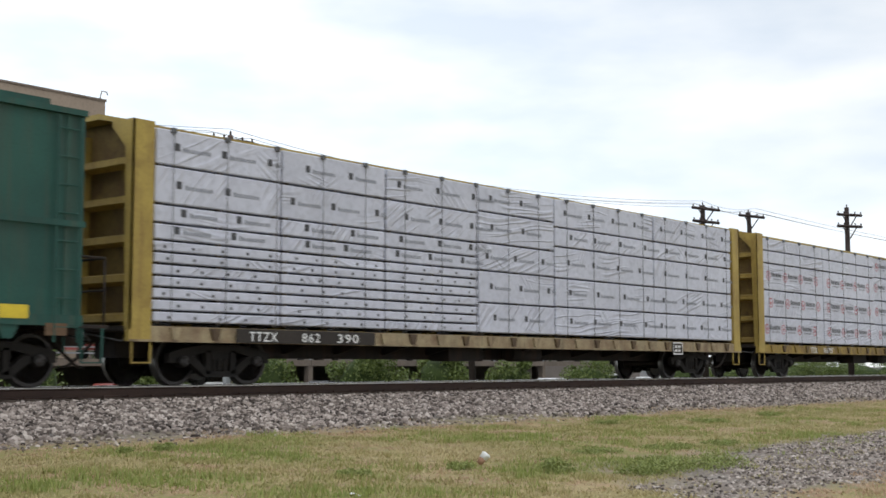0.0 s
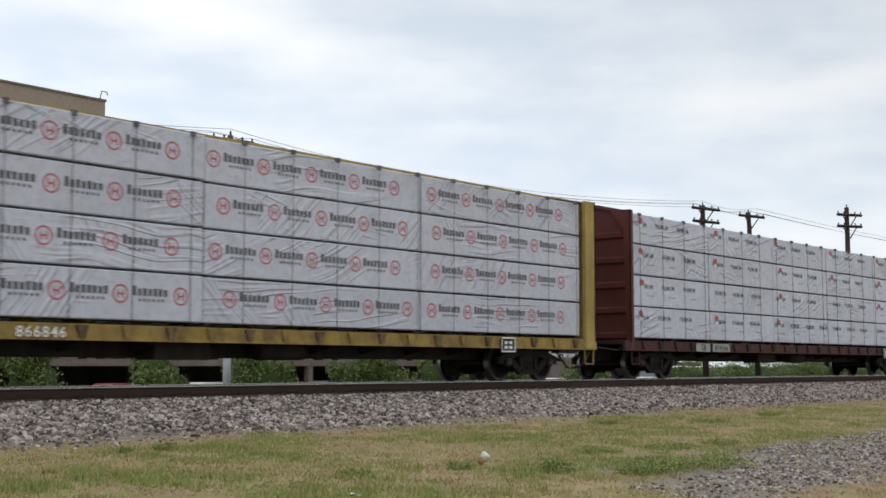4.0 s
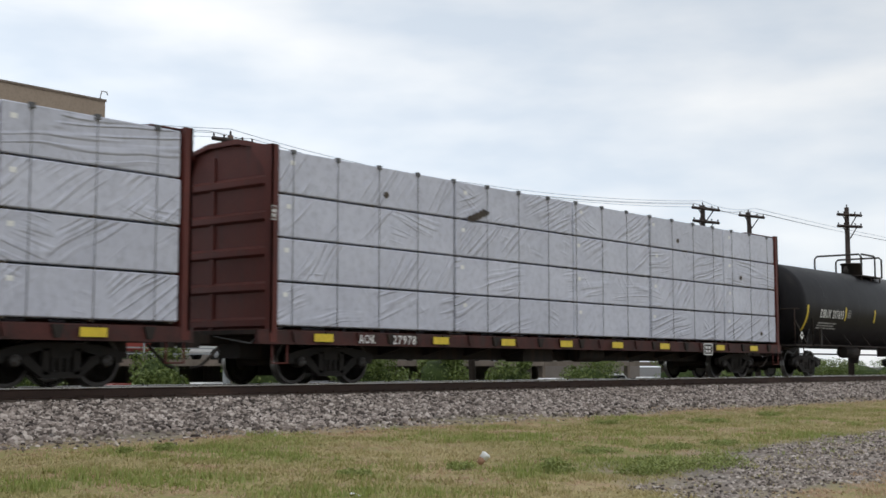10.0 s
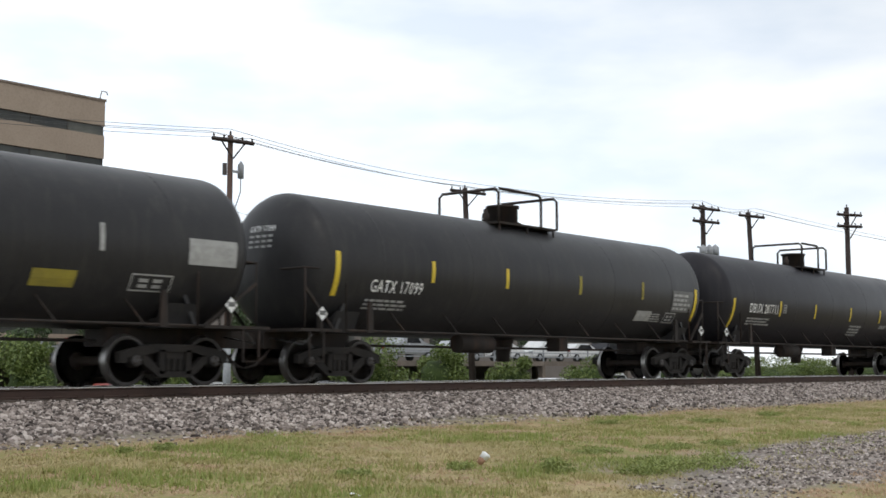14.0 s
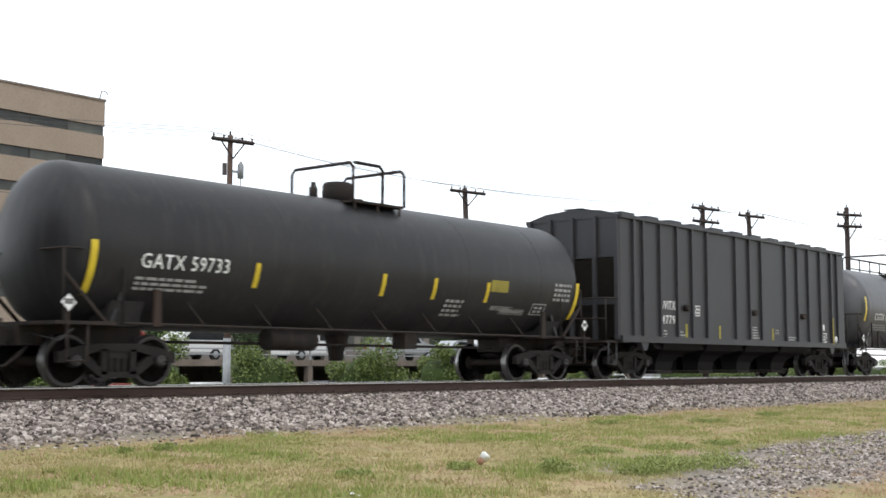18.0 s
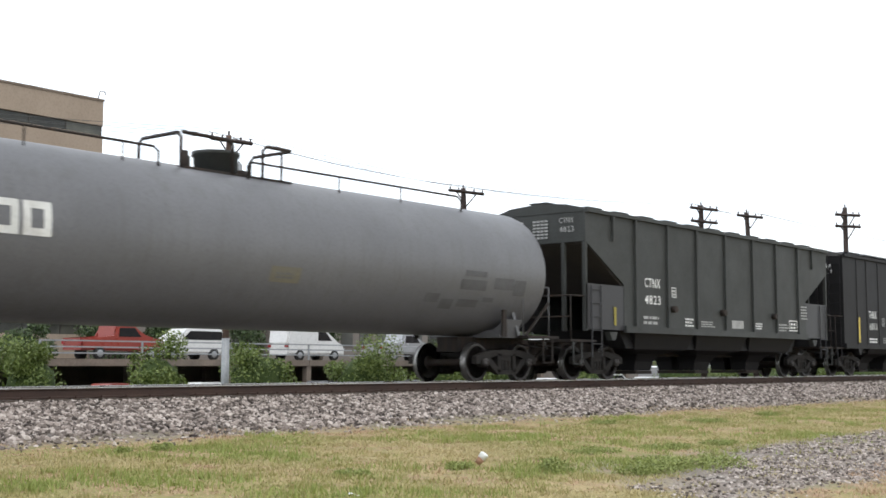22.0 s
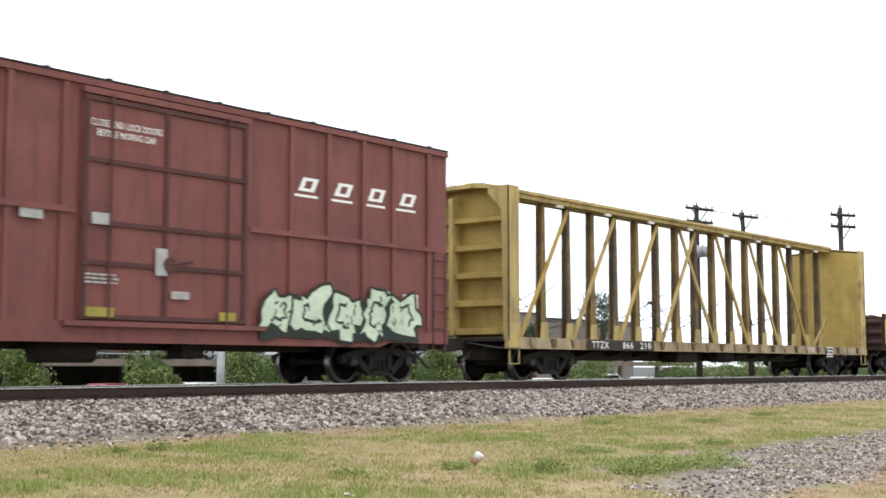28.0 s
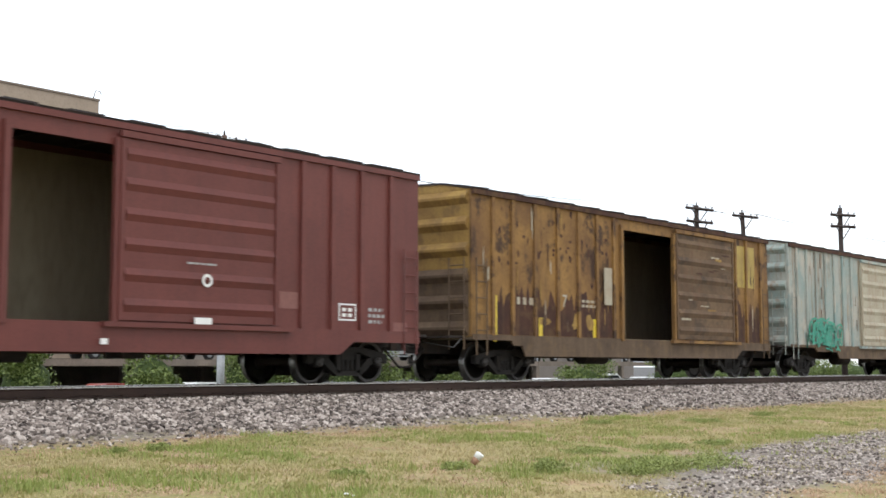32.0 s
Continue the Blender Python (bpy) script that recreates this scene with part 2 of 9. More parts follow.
M["wrap"] = wrap_material("white_lumber_wrap", (0.57, 0.58, 0.655), (0.515, 0.525, 0.60), 0.40)
M["wrap_cream"] = wrap_material("cream_lumber_wrap", (0.655, 0.65, 0.66), (0.59, 0.585, 0.595), 0.40)
M["wrap_grey"] = wrap_material("grey_white_lumber_wrap", (0.555, 0.57, 0.65), (0.505, 0.52, 0.60), 0.42)
M["white_dull"] = material("chalky_white_paint", (0.74, 0.74, 0.72), (0.60, 0.60, 0.58), 1.0, 20, 0.7, streak=(0.25, 0.2, 0.17), streak_amount=0.4)
M["dunnage"] = material("dark_dunnage", (0.06, 0.05, 0.045), (0.1, 0.08, 0.06), 3, 30, 0.9)
M["cable"] = material("tie_down_cable_steel", (0.15, 0.15, 0.155), (0.10, 0.10, 0.10), 5, 50, 0.6, metal=0.4)
M["ink"] = material("black_wrap_print", (0.05, 0.05, 0.055), (0.08, 0.08, 0.085), 5, 50, 0.6, bump=0)
M["ink_grey"] = material("grey_wrap_print", (0.21, 0.22, 0.25), (0.30, 0.31, 0.34), 5, 50, 0.6, bump=0)
M["ink_red"] = material("red_wrap_print", (0.50, 0.10, 0.10), (0.42, 0.10, 0.11), 5, 50, 0.6, bump=0)


# ---- mesh helpers ----
def part(name, bm, mat, parent, label=""):
    """Link a bmesh as one mesh object under a thing or a part."""
    me = bpy.data.meshes.new(name)
    bm.to_mesh(me)
    bm.free()
    for m in (mat if isinstance(mat, (list, tuple)) else [mat]):
        me.materials.append(m)
    ob = new(name, me)
    ob.parent = parent
    return tagged(ob, label)


def again(name, mesh, parent, m=None, label=""):
    """One more part on a mesh that is already there."""
    ob = new(name, mesh)
    ob.parent = parent
    if m is not None:
        ob.matrix_basis = m
    return tagged(ob, label)


def box(bm, x0, x1, y0, y1, z0, z1, mi=0):
    v = [bm.verts.new((x, y, z)) for x in (x0, x1) for y in (y0, y1) for z in (z0, z1)]
    for q in ((0, 1, 3, 2), (4, 6, 7, 5), (0, 4, 5, 1), (2, 3, 7, 6), (0, 2, 6, 4), (1, 5, 7, 3)):
        bm.faces.new([v[i] for i in q]).material_index = mi
    return bm


def boxes(*rows):
    bm = bmesh.new()
    for r in rows:
        box(bm, *r)
    return bm


def prism(bm, pts, y0, y1, mi=0, axis="y"):
    """A polygon in x, z (or y, z) drawn out along y (or x)."""
    put = (lambda a, c, d: (a, d, c)) if axis == "y" else (lambda a, c, d: (d, a, c)) if axis == "x" else (lambda a, c, d: (a, c, d))
    a = [bm.verts.new(put(*p, y0)) for p in pts]
    b = [bm.verts.new(put(*p, y1)) for p in pts]
    n = len(pts)
    bm.faces.new(a).material_index = mi
    bm.faces.new(b[::-1]).material_index = mi
    for i in range(n):
        bm.faces.new((a[i], b[i], b[(i + 1) % n], a[(i + 1) % n])).material_index = mi
    return bm


def rod(bm, p, q, r, n=8, mi=0, r2=None):
    p, q = Vector(p), Vector(q)
    rot = (q - p).to_track_quat("Z", "Y").to_matrix()
    r2 = r if r2 is None else r2
    rings = [[bm.verts.new(c + rot @ Vector((math.cos(6.2832 * i / n) * k, math.sin(6.2832 * i / n) * k, 0))) for i in range(n)] for c, k in ((p, r), (q, r2))]
    for i in range(n):
        f = bm.faces.new((rings[0][i], rings[0][(i + 1) % n], rings[1][(i + 1) % n], rings[1][i]))
        f.smooth, f.material_index = n > 6, mi
    bm.faces.new(rings[0][::-1]).material_index = mi
    bm.faces.new(rings[1]).material_index = mi
    return bm


def beam(bm, p, q, w, d):
    """A square bar from p to q, in the plane x, z; w wide in that plane, d deep along y."""
    p, q = Vector(p), Vector(q)
    t = (q - p).normalized()
    n = Vector((-t.z, 0, t.x)) * (w / 2)
    prism(bm, [(v.x, v.z) for v in (p + n, q + n, q - n, p - n)], p.y - d / 2, p.y + d / 2)
    return bm


def lathe(bm, profile, n=32, axis="x", mi=0, smooth=True, centre=(0, 0, 0)):
    """Turn (along, radius) pairs about an axis."""
    c = Vector(centre)
    rings = []
    for a, r in profile:
        ring = []
        for i in range(n):
            u, v = math.cos(2 * math.pi * i / n) * r, math.sin(2 * math.pi * i / n) * r
            ring.append(bm.verts.new(c + Vector((a, u, v) if axis == "x" else (u, a, v) if axis == "y" else (u, v, a))))
        rings.append(ring)
    for k in range(len(rings) - 1):
        for i in range(n):
            f = bm.faces.new((rings[k][i], rings[k + 1][i], rings[k + 1][(i + 1) % n], rings[k][(i + 1) % n]))
            f.smooth, f.material_index = smooth, mi
    for ring in (rings[0], rings[-1]):
        if (ring[0].co - ring[n // 2].co).length > 1e-4:
            bm.faces.new(ring).material_index = mi
    return bm


def pipe(bm, pts, r, n=6):
    """One bent tube through the points."""
    pts = [Vector(p) for p in pts]
    rings, ref = [], None
    for i, p in enumerate(pts):
        t = (pts[min(i + 1, len(pts) - 1)] - pts[max(i - 1, 0)]).normalized()
        if ref is None:
            ref = t.orthogonal().normalized()
        ref = (ref - t * ref.dot(t)).normalized() if (ref - t * ref.dot(t)).length > 1e-3 else t.orthogonal().normalized()
        o = t.cross(ref)
        rings.append([bm.verts.new(p + (ref * math.cos(6.2832 * k / n) + o * math.sin(6.2832 * k / n)) * r) for k in range(n)])
    for a, b in zip(rings, rings[1:]):
        for k in range(n):
            bm.faces.new((a[k], a[(k + 1) % n], b[(k + 1) % n], b[k])).smooth = True
    bm.faces.new(rings[0][::-1])
    bm.faces.new(rings[-1])
    return bm


def thing(name, label, category, group="", kind=""):
    return tagged(new(name), label, category, group, kind)


# ---- ground, track ----
def ground_z(x, y):
    """Height of the ground: verge, ballast bed with shoulders, falling land beyond the track."""
    pts = ((-400, -1.25), (-6, -1.25), (0, -1.12), (5, -0.92), (11, -0.78), (15.2, -0.72), (17.1, -0.40), (17.75, -0.25), (21.1, -0.25), (22.4, -0.75), (24.5, -1.0), (32, -1.45), (45, -1.85), (60, -1.9), (4000, -1.9))
    for (a, za), (b, zb) in zip(pts, pts[1:]):
        if y <= b:
            return za + (zb - za) * max(0.0, (y - a) / (b - a))
    return pts[-1][1]


def ground_material():
    m = bpy.data.materials.new("verge_grass_gravel_and_asphalt")
    m.use_nodes = True
    nt = m.node_tree
    N, L = nt.nodes.new, nt.links.new
    b = nt.nodes["Principled BSDF"]
    tc = N("ShaderNodeTexCoord")
    sep = N("ShaderNodeSeparateXYZ")
    L(tc.outputs["Object"], sep.inputs[0])

    def noise_n(s, d=5.0, r=0.6):
        n = N("ShaderNodeTexNoise")
        n.inputs["Scale"].default_value, n.inputs["Detail"].default_value, n.inputs["Roughness"].default_value = s, d, r
        L(tc.outputs["Object"], n.inputs["Vector"])
        return n.outputs[0]

    def math_n(op, a, b_=None, c=None):
        n = N("ShaderNodeMath")
        n.operation = op
        for i, v in enumerate((a, b_, c)):
            if v is None:
                continue
            if isinstance(v, (int, float)):
                n.inputs[i].default_value = v
            else:
                L(v, n.inputs[i])
        return n.outputs[0]

    def rng(v, lo, hi, a=0.0, c=1.0):
        n = N("ShaderNodeMapRange")
        for i, k in enumerate((lo, hi, a, c)):
            n.inputs[i + 1].default_value = k
        L(v, n.inputs[0])
        return n.outputs[0]

    def mix(f, a, c):
        n = N("ShaderNodeMixRGB")
        L(f, n.inputs[0])
        for i, v in ((1, a), (2, c)):
            if isinstance(v, tuple):
                n.inputs[i].default_value = (*v, 1)
            else:
                L(v, n.inputs[i])
        return n.outputs[0]
    x, y = sep.outputs[0], sep.outputs[1]
    wob = noise_n(0.7, 4)
    grass = mix(rng(noise_n(0.8, 4, 0.6), 0.42, 0.60), (0.26, 0.235, 0.075), (0.40, 0.305, 0.15))
    grass = mix(rng(noise_n(2.4, 5, 0.65), 0.52, 0.66), grass, (0.37, 0.245, 0.155))
    grass = mix(rng(noise_n(14, 4, 0.7), 0.46, 0.70), grass, (0.17, 0.15, 0.065))
    stone = mix(rng(noise_n(22, 4, 0.75), 0.38, 0.62), (0.06, 0.055, 0.052), (0.26, 0.235, 0.225))
    stone = mix(rng(noise_n(60, 2), 0.45, 0.7), stone, (0.04, 0.036, 0.035))
    # ballast bed along the track, ragged at its toe
    edge = math_n("ADD", y, math_n("MULTIPLY", math_n("SUBTRACT", wob, 0.5), 1.6))
    bed = math_n("MULTIPLY", rng(edge, 15.3, 16.0), rng(edge, 24.4, 23.6))
    toe = math_n("MULTIPLY", rng(edge, 14.5, 15.4), rng(noise_n(3.0, 5, 0.7), 0.30, 0.62))
    # gravel drive that crosses the verge towards the camera's right
    e2 = math_n("ADD", math_n("SUBTRACT", x, math_n("MULTIPLY", y, 1.02)), math_n("MULTIPLY", math_n("SUBTRACT", wob, 0.5), 3.0))
    drive = math_n("MULTIPLY", rng(e2, 4.4, 5.4), rng(y, 9.0, 8.2))
    drive = math_n("MULTIPLY", drive, rng(math_n("ADD", y, math_n("MULTIPLY", wob, 1.2)), 5.6, 6.3))
    soil = mix(rng(noise_n(2.2, 6, 0.7), 0.42, 0.6), (0.23, 0.185, 0.145), (0.34, 0.30, 0.265))
    soil = mix(rng(noise_n(26, 4, 0.75), 0.42, 0.62), soil, (0.13, 0.11, 0.095))
    col = mix(bed, mix(math_n("MAXIMUM", drive, toe), grass, soil), stone)
    lot = mix(rng(noise_n(0.8, 5), 0.4, 0.65), (0.075, 0.073, 0.07), (0.11, 0.105, 0.10))
    scrub = mix(rng(noise_n(0.6, 5), 0.4, 0.6), (0.05, 0.075, 0.025), (0.13, 0.12, 0.06))
    col = mix(rng(edge, 24.2, 24.8), col, scrub)
    col = mix(rng(y, 44.0, 44.6), col, lot)
    L(col, b.inputs["Base Color"])
    b.inputs["Roughness"].default_value = 0.95
    bp = N("ShaderNodeBump")
    bp.inputs["Strength"].default_value, bp.inputs["Distance"].default_value = 0.35, 0.03
    L(noise_n(16, 6, 0.7), bp.inputs["Height"])
    L(bp.outputs[0], b.inputs["Normal"])
    return m


def make_ground():
    ys = [-400, -60, -15] + [-6 + 0.5 * i for i in range(36)] + [12 + 0.25 * i for i in range(56)] + [26 + 2 * i for i in range(18)] + [64, 90, 160, 400, 1200, 4000]
    xs = [-3000, -400, -80, -20] + [-8 + 0.5 * i for i in range(150)] + [67 + 5 * i for i in range(14)] + [160, 300, 900, 3000]
    bm = bmesh.new()
    grid = []
    for x in xs:
        row = []
        for y in ys:
            z = ground_z(x, y)
            if -8 <= x <= 70 and y < 15:
                z += 0.06 * noise.noise(Vector((x * 0.35, y * 0.35, 0))) + 0.02 * noise.noise(Vector((x * 1.7, y * 1.7, 3)))
            elif 15 <= y <= 24:
                z += 0.03 * noise.noise(Vector((x * 1.2, y * 1.2, 9)))
            row.append(bm.verts.new((x, y, z)))
        grid.append(row)
    for a, b in zip(grid, grid[1:]):
        for i in range(len(ys) - 1):
            bm.faces.new((a[i], b[i], b[i + 1], a[i + 1])).smooth = True
    me = bpy.data.meshes.new("ground")
    bm.to_mesh(me)
    bm.free()
    me.materials.append(ground_material())
    tagged(new("ground", me), "dry mown grass verge with gravel, falling away to a car park", "ground", kind="structure")


make_ground()


def make_track():
    M["rail_side"] = material("rusty_rail_steel", (0.048, 0.030, 0.024), (0.07, 0.042, 0.032), 2.0, 30, 0.8)
    M["rail_head"] = material("polished_rail_head", (0.55, 0.54, 0.53), (0.45, 0.44, 0.43), 3.0, 40, 0.28, metal=0.9, bump=0)
    M["tie"] = material("weathered_tie_timber", (0.10, 0.075, 0.058), (0.065, 0.05, 0.04), 3.0, 20, 0.9, stretch=(4, 1, 4))
    track = thing("railway_track", "single track with rusty rails on timber ties in grey ballast", "railway track", kind="structure")
    x0, x1 = -60.0, 400.0
    prof = [(-0.07, -0.18), (-0.07, -0.165), (-0.012, -0.145), (-0.012, -0.045), (-0.036, -0.035), (-0.036, -0.016), (0.036, -0.016), (0.036, -0.035), (0.012, -0.045), (0.012, -0.145), (0.07, -0.165), (0.07, -0.18)]
    for s in (-1, 1):
        yc = TRACK_Y + s * 0.7525
        bm = prism(bmesh.new(), [(yc + a, z) for a, z in prof], x0, x1, axis="x")
        rail = part("rail", bm, M["rail_side"], track, "rusty steel rail with a polished head")
        part("rail_head", boxes((x0, x1, yc - 0.0375, yc + 0.0375, -0.016, 0.0)), M["rail_head"], rail)
    tie = None
    n = 300
    for i in range(n):
        x = -6 + 0.52 * i
        if tie is None:
            bm = boxes((-0.115, 0.115, -1.30, 1.30, -0.36, -0.185))
            bmesh.ops.bevel(bm, geom=bm.edges[:], offset=0.012, segments=1, affect="EDGES")
            ob = part("tie", bm, M["tie"], track)
            tie = ob.data
        else:
            ob = again("tie", tie, track)
        r = random.Random(i)
        ob.matrix_basis = pose(x + r.uniform(-0.02, 0.02), TRACK_Y + r.uniform(-0.04, 0.04), 0, 0, 0, r.uniform(-1, 1))
    bm = bmesh.new()
    for i in range(n):
        x = -6 + 0.52 * i
        for s in (-1, 1):
            yc = TRACK_Y + s * 0.7525
            box(bm, x - 0.09, x + 0.09, yc - 0.17, yc + 0.17, -0.186, -0.1795)
            for q in (-1, 1):
                box(bm, x - 0.05, x - 0.025, yc + q * 0.085 - 0.015, yc + q * 0.085 + 0.015, -0.18, -0.145)
    tagged(part("tie_plate", bm, M["rail_side"], track), kind="stuff")


make_track()


# ---- beyond the track ----
M["stucco"] = material("beige_stucco_panel", (0.36, 0.285, 0.22), (0.33, 0.26, 0.20), 0.3, 4, 0.85, bump=0.05)
M["dark_glass"] = material("dark_window_glass", (0.035, 0.038, 0.038), (0.05, 0.05, 0.048), 0.6, 4, 0.12, bump=0)
M["concrete"] = material("weathered_concrete", (0.22, 0.175, 0.14), (0.15, 0.125, 0.10), 0.8, 8, 0.85, streak=(0.16, 0.14, 0.12), streak_amount=0.3)
M["pole_wood"] = material("weathered_pole_timber", (0.13, 0.085, 0.065), (0.09, 0.06, 0.05), 1.5, 12, 0.9, stretch=(3, 3, 0.4))
M["pole_dark"] = material("dark_pole_timber", (0.055, 0.04, 0.035), (0.04, 0.03, 0.027), 1.5, 12, 0.9, stretch=(3, 3, 0.4))
M["wire"] = material("weathered_line_wire", (0.10, 0.10, 0.10), (0.08, 0.08, 0.08), 2, 20, 0.6, bump=0)


def office_tower():
    t = thing("office_building", "beige office tower with dark ribbon windows", "building")
    y0, xr, top, st = 124.0, 87.3, 31.65, 3.92
    xl, y1 = 20.0, 160.0
    part("core", boxes((xl, xr - 0.25, y0 + 0.45, y1, -1.9, top - 0.6)), M["dark_glass"], t)
    z = top
    for k in range(9):
        h = 2.75 if k else 2.95
        zb = max(z - h, -1.9)
        bm = boxes((xl, xr, y0, y0 + 0.5, zb, z), (xr - 0.3, xr, y0 + 0.5, y1, zb, z))
        part("spandrel_band", bm, M["stucco"], t)
        if zb - 1.2 > -1.9:
            for i in range(14):
                x = xl + (xr - xl) * (i + 0.5) / 14
                part("window", boxes((x - 2.32, x + 2.32, y0 + 0.36, y0 + 0.44, zb - (st - 2.75) + 0.01, zb - 0.01)), M["window_glass"], t)
                part("mullion", boxes((x + 2.32, x + 2.44, y0 + 0.3, y0 + 0.44, zb - (st - 2.75) + 0.01, zb - 0.01)), M["mullion"], t)
        z = zb - (st - 2.75)
        if z < -1.9:
            break
    part("roof", boxes((xl + 0.1, xr - 0.31, y0 + 0.51, y1, top - 0.59, top - 0.3)), M["concrete"], t)
    part("coping", boxes((xl - 0.1, xr + 0.1, y0 - 0.12, y0 + 0.6, top, top + 0.25), (xr - 0.4, xr + 0.1, y0 + 0.6, y1, top, top + 0.25)), M["stucco_dark"], t)
    bm = bmesh.new()
    pipe(bm, [(xr - 0.6, y0 + 0.3, top + 0.2), (xr - 0.3, y0 + 0.3, top + 1.3), (xr + 0.4, y0 + 0.3, top + 1.25), (xr + 0.5, y0 + 0.3, top + 0.9)], 0.07, 6)
    part("roof_davit", bm, M["concrete"], t)


M["window_glass"] = material("ribbon_window_glass", (0.035, 0.036, 0.033), (0.085, 0.085, 0.07), 0.25, 2, 0.10, bump=0, vary=0.5)
M["mullion"] = material("bronze_window_trim", (0.07, 0.06, 0.05), (0.05, 0.045, 0.04), 2, 20, 0.5)
M["stucco_dark"] = material("brown_grey_coping", (0.21, 0.165, 0.13), (0.18, 0.14, 0.11), 0.5, 6, 0.85, bump=0.05)
office_tower()


def along(p, q, sag, n=14):
    p, q = Vector(p), Vector(q)
    return [p.lerp(q, i / n) - Vector((0, 0, sag * 4 * (i / n) * (1 - i / n))) for i in range(n + 1)]


def utility_pole(x, y, top, lean=(0.0, 0.0), mat=None, arms=((0.25, 2.3),), arm_turn=0.0, r=0.16, label="", gear=""):
    """A timber pole with cross-arms, braces and insulators; arms: (metres below the top, length)."""
    mat = mat or M["pole_wood"]
    zb = ground_z(x, y)
    h = top - zb
    pole = thing("utility_pole", label, "utility pole", "utility poles beyond the track")
    pole.matrix_basis = pose(x, y, zb)
    tip = Vector((lean[0], lean[1], h))
    part("shaft", rod(bmesh.new(), (0, 0, -0.4), tip, r, 12, r2=r * 0.72), mat, pole)
    if "sleeve" in gear:
        part("base_sleeve", rod(bmesh.new(), (0, 0, -0.1), (0, 0, 2.8), r + 0.005, 14), M["galvanised"], pole, "pale sleeve round the foot of the pole")
    c, s = math.cos(arm_turn), math.sin(arm_turn)
    for d, length in arms:
        at = tip * ((h - d) / h)
        ends = [at + Vector((c * k, s * k, 0)) for k in (-length / 2, length / 2)]
        bm = bmesh.new()
        off = Vector((-s, c, 0)) * -(r + 0.05)
        rod(bm, ends[0] + off, ends[1] + off, 0.075, 4)
        arm = part("cross_arm", bm, M["pole_dark"], pole)
        for k in (-1, 1):
            part("arm_brace", rod(bmesh.new(), at + off + Vector((c, s, 0)) * k * length * 0.30, at + off - Vector((0, 0, 0.62)), 0.03, 5), M["pole_dark"], arm)
        for f in (-0.46, -0.22, 0.22, 0.46):
            p = at + off + Vector((c, s, 0)) * f * length
            bm = lathe(bmesh.new(), [(p.z + 0.05, 0.02), (p.z + 0.11, 0.03), (p.z + 0.14, 0.045), (p.z + 0.17, 0.03), (p.z + 0.18, 0.0)], 8, "z", centre=(p.x, p.y, 0))
            part("insulator", bm, M["ceramic"], arm)
    bm = lathe(bmesh.new(), [(h - 0.02, 0.03), (h + 0.10, 0.04), (h + 0.16, 0.025), (h + 0.17, 0.0)], 8, "z", centre=(tip.x, tip.y, 0))
    part("insulator", bm, M["ceramic"], pole)
    if "transformer" in gear:
        at = tip * ((h - 1.22) / h)
        bm = lathe(bmesh.new(), [(at.z - 0.27, 0.0), (at.z - 0.27, 0.11), (at.z + 0.20, 0.11), (at.z + 0.25, 0.07), (at.z + 0.33, 0.03), (at.z + 0.33, 0.0)], 14, "z", centre=(at.x + 0.36, at.y - 0.15, 0))
        part("transformer", bm, M["galvanised"], pole, "grey drum transformer")
        part("transformer_bracket", boxes((at.x, at.x + 0.3, at.y - 0.2, at.y - 0.1, at.z - 0.1, at.z - 0.02)), M["galvanised"], pole)
        bm = boxes((at.x - 0.36, at.x - 0.24, at.y - 0.12, at.y - 0.02, at.z - 0.22, at.z + 0.2))
        part("fuse_holder", bm, M["ceramic"], pole)
        part("drop_cable", pipe(bmesh.new(), [(at.x + 0.36, at.y - 0.15, at.z - 0.27), (at.x + 0.36, at.y - 0.15, at.z - 0.75), (at.x + 0.2, at.y - 0.12, at.z - 1.2), (at.x + 0.1, at.y - 0.1, at.z - 1.45)], 0.018), M["pole_dark"], pole)
    if "lamp" in gear:
        for k in (-1, 0, 1):
            at = Vector((k * 0.62, -0.32, h - 2.35 + 0.05 * k))
            bm = lathe(bmesh.new(), [(at.z - 0.26, 0.0), (at.z - 0.26, 0.19), (at.z + 0.22, 0.19), (at.z + 0.27, 0.12), (at.z + 0.36, 0.03), (at.z + 0.36, 0.0)], 12, "z", centre=(at.x, at.y, 0))
            part("transformer", bm, M["galvanised"], pole, "grey drum transformer")
        part("transformer_bracket", boxes((-0.8, 0.8, -0.14, -0.08, h - 2.2, h - 2.12)), M["galvanised"], pole)
    return pole


M["ceramic"] = material("brown_insulator_ceramic", (0.06, 0.045, 0.04), (0.045, 0.035, 0.03), 4, 30, 0.3)
M["galvanised"] = material("galvanised_steel", (0.36, 0.37, 0.38), (0.28, 0.29, 0.30), 3, 20, 0.5, metal=0.3)
POLES = ((28.46, 33.07, 8.37), (44.07, 34.57, 8.37), (56.08, 29.45, 8.37), (60.55, 28.74, 8.37), (61.63, 24.29, 8.38))
T = radians(12)
utility_pole(*POLES[0], r=0.13, arms=((0.22, 1.7),), arm_turn=radians(-8), gear="transformer sleeve", label="weathered timber utility pole with cross-arm and transformer")
utility_pole(*POLES[1], lean=(-0.25, 0.3), mat=M["pole_dark"], arms=((0.20, 2.1),), arm_turn=radians(-10), label="leaning dark timber utility pole with one cross-arm")
utility_pole(*POLES[2], mat=M["pole_dark"], arms=((0.20, 2.0), (0.85, 1.9)), arm_turn=radians(-14), gear="lamp", label="timber utility pole with two cross-arms and transformers")
utility_pole(*POLES[3], lean=(-0.27, 0.28), mat=M["pole_dark"], arms=((0.22, 2.0),), arm_turn=radians(-14), label="dark timber utility pole with a single cross-arm")
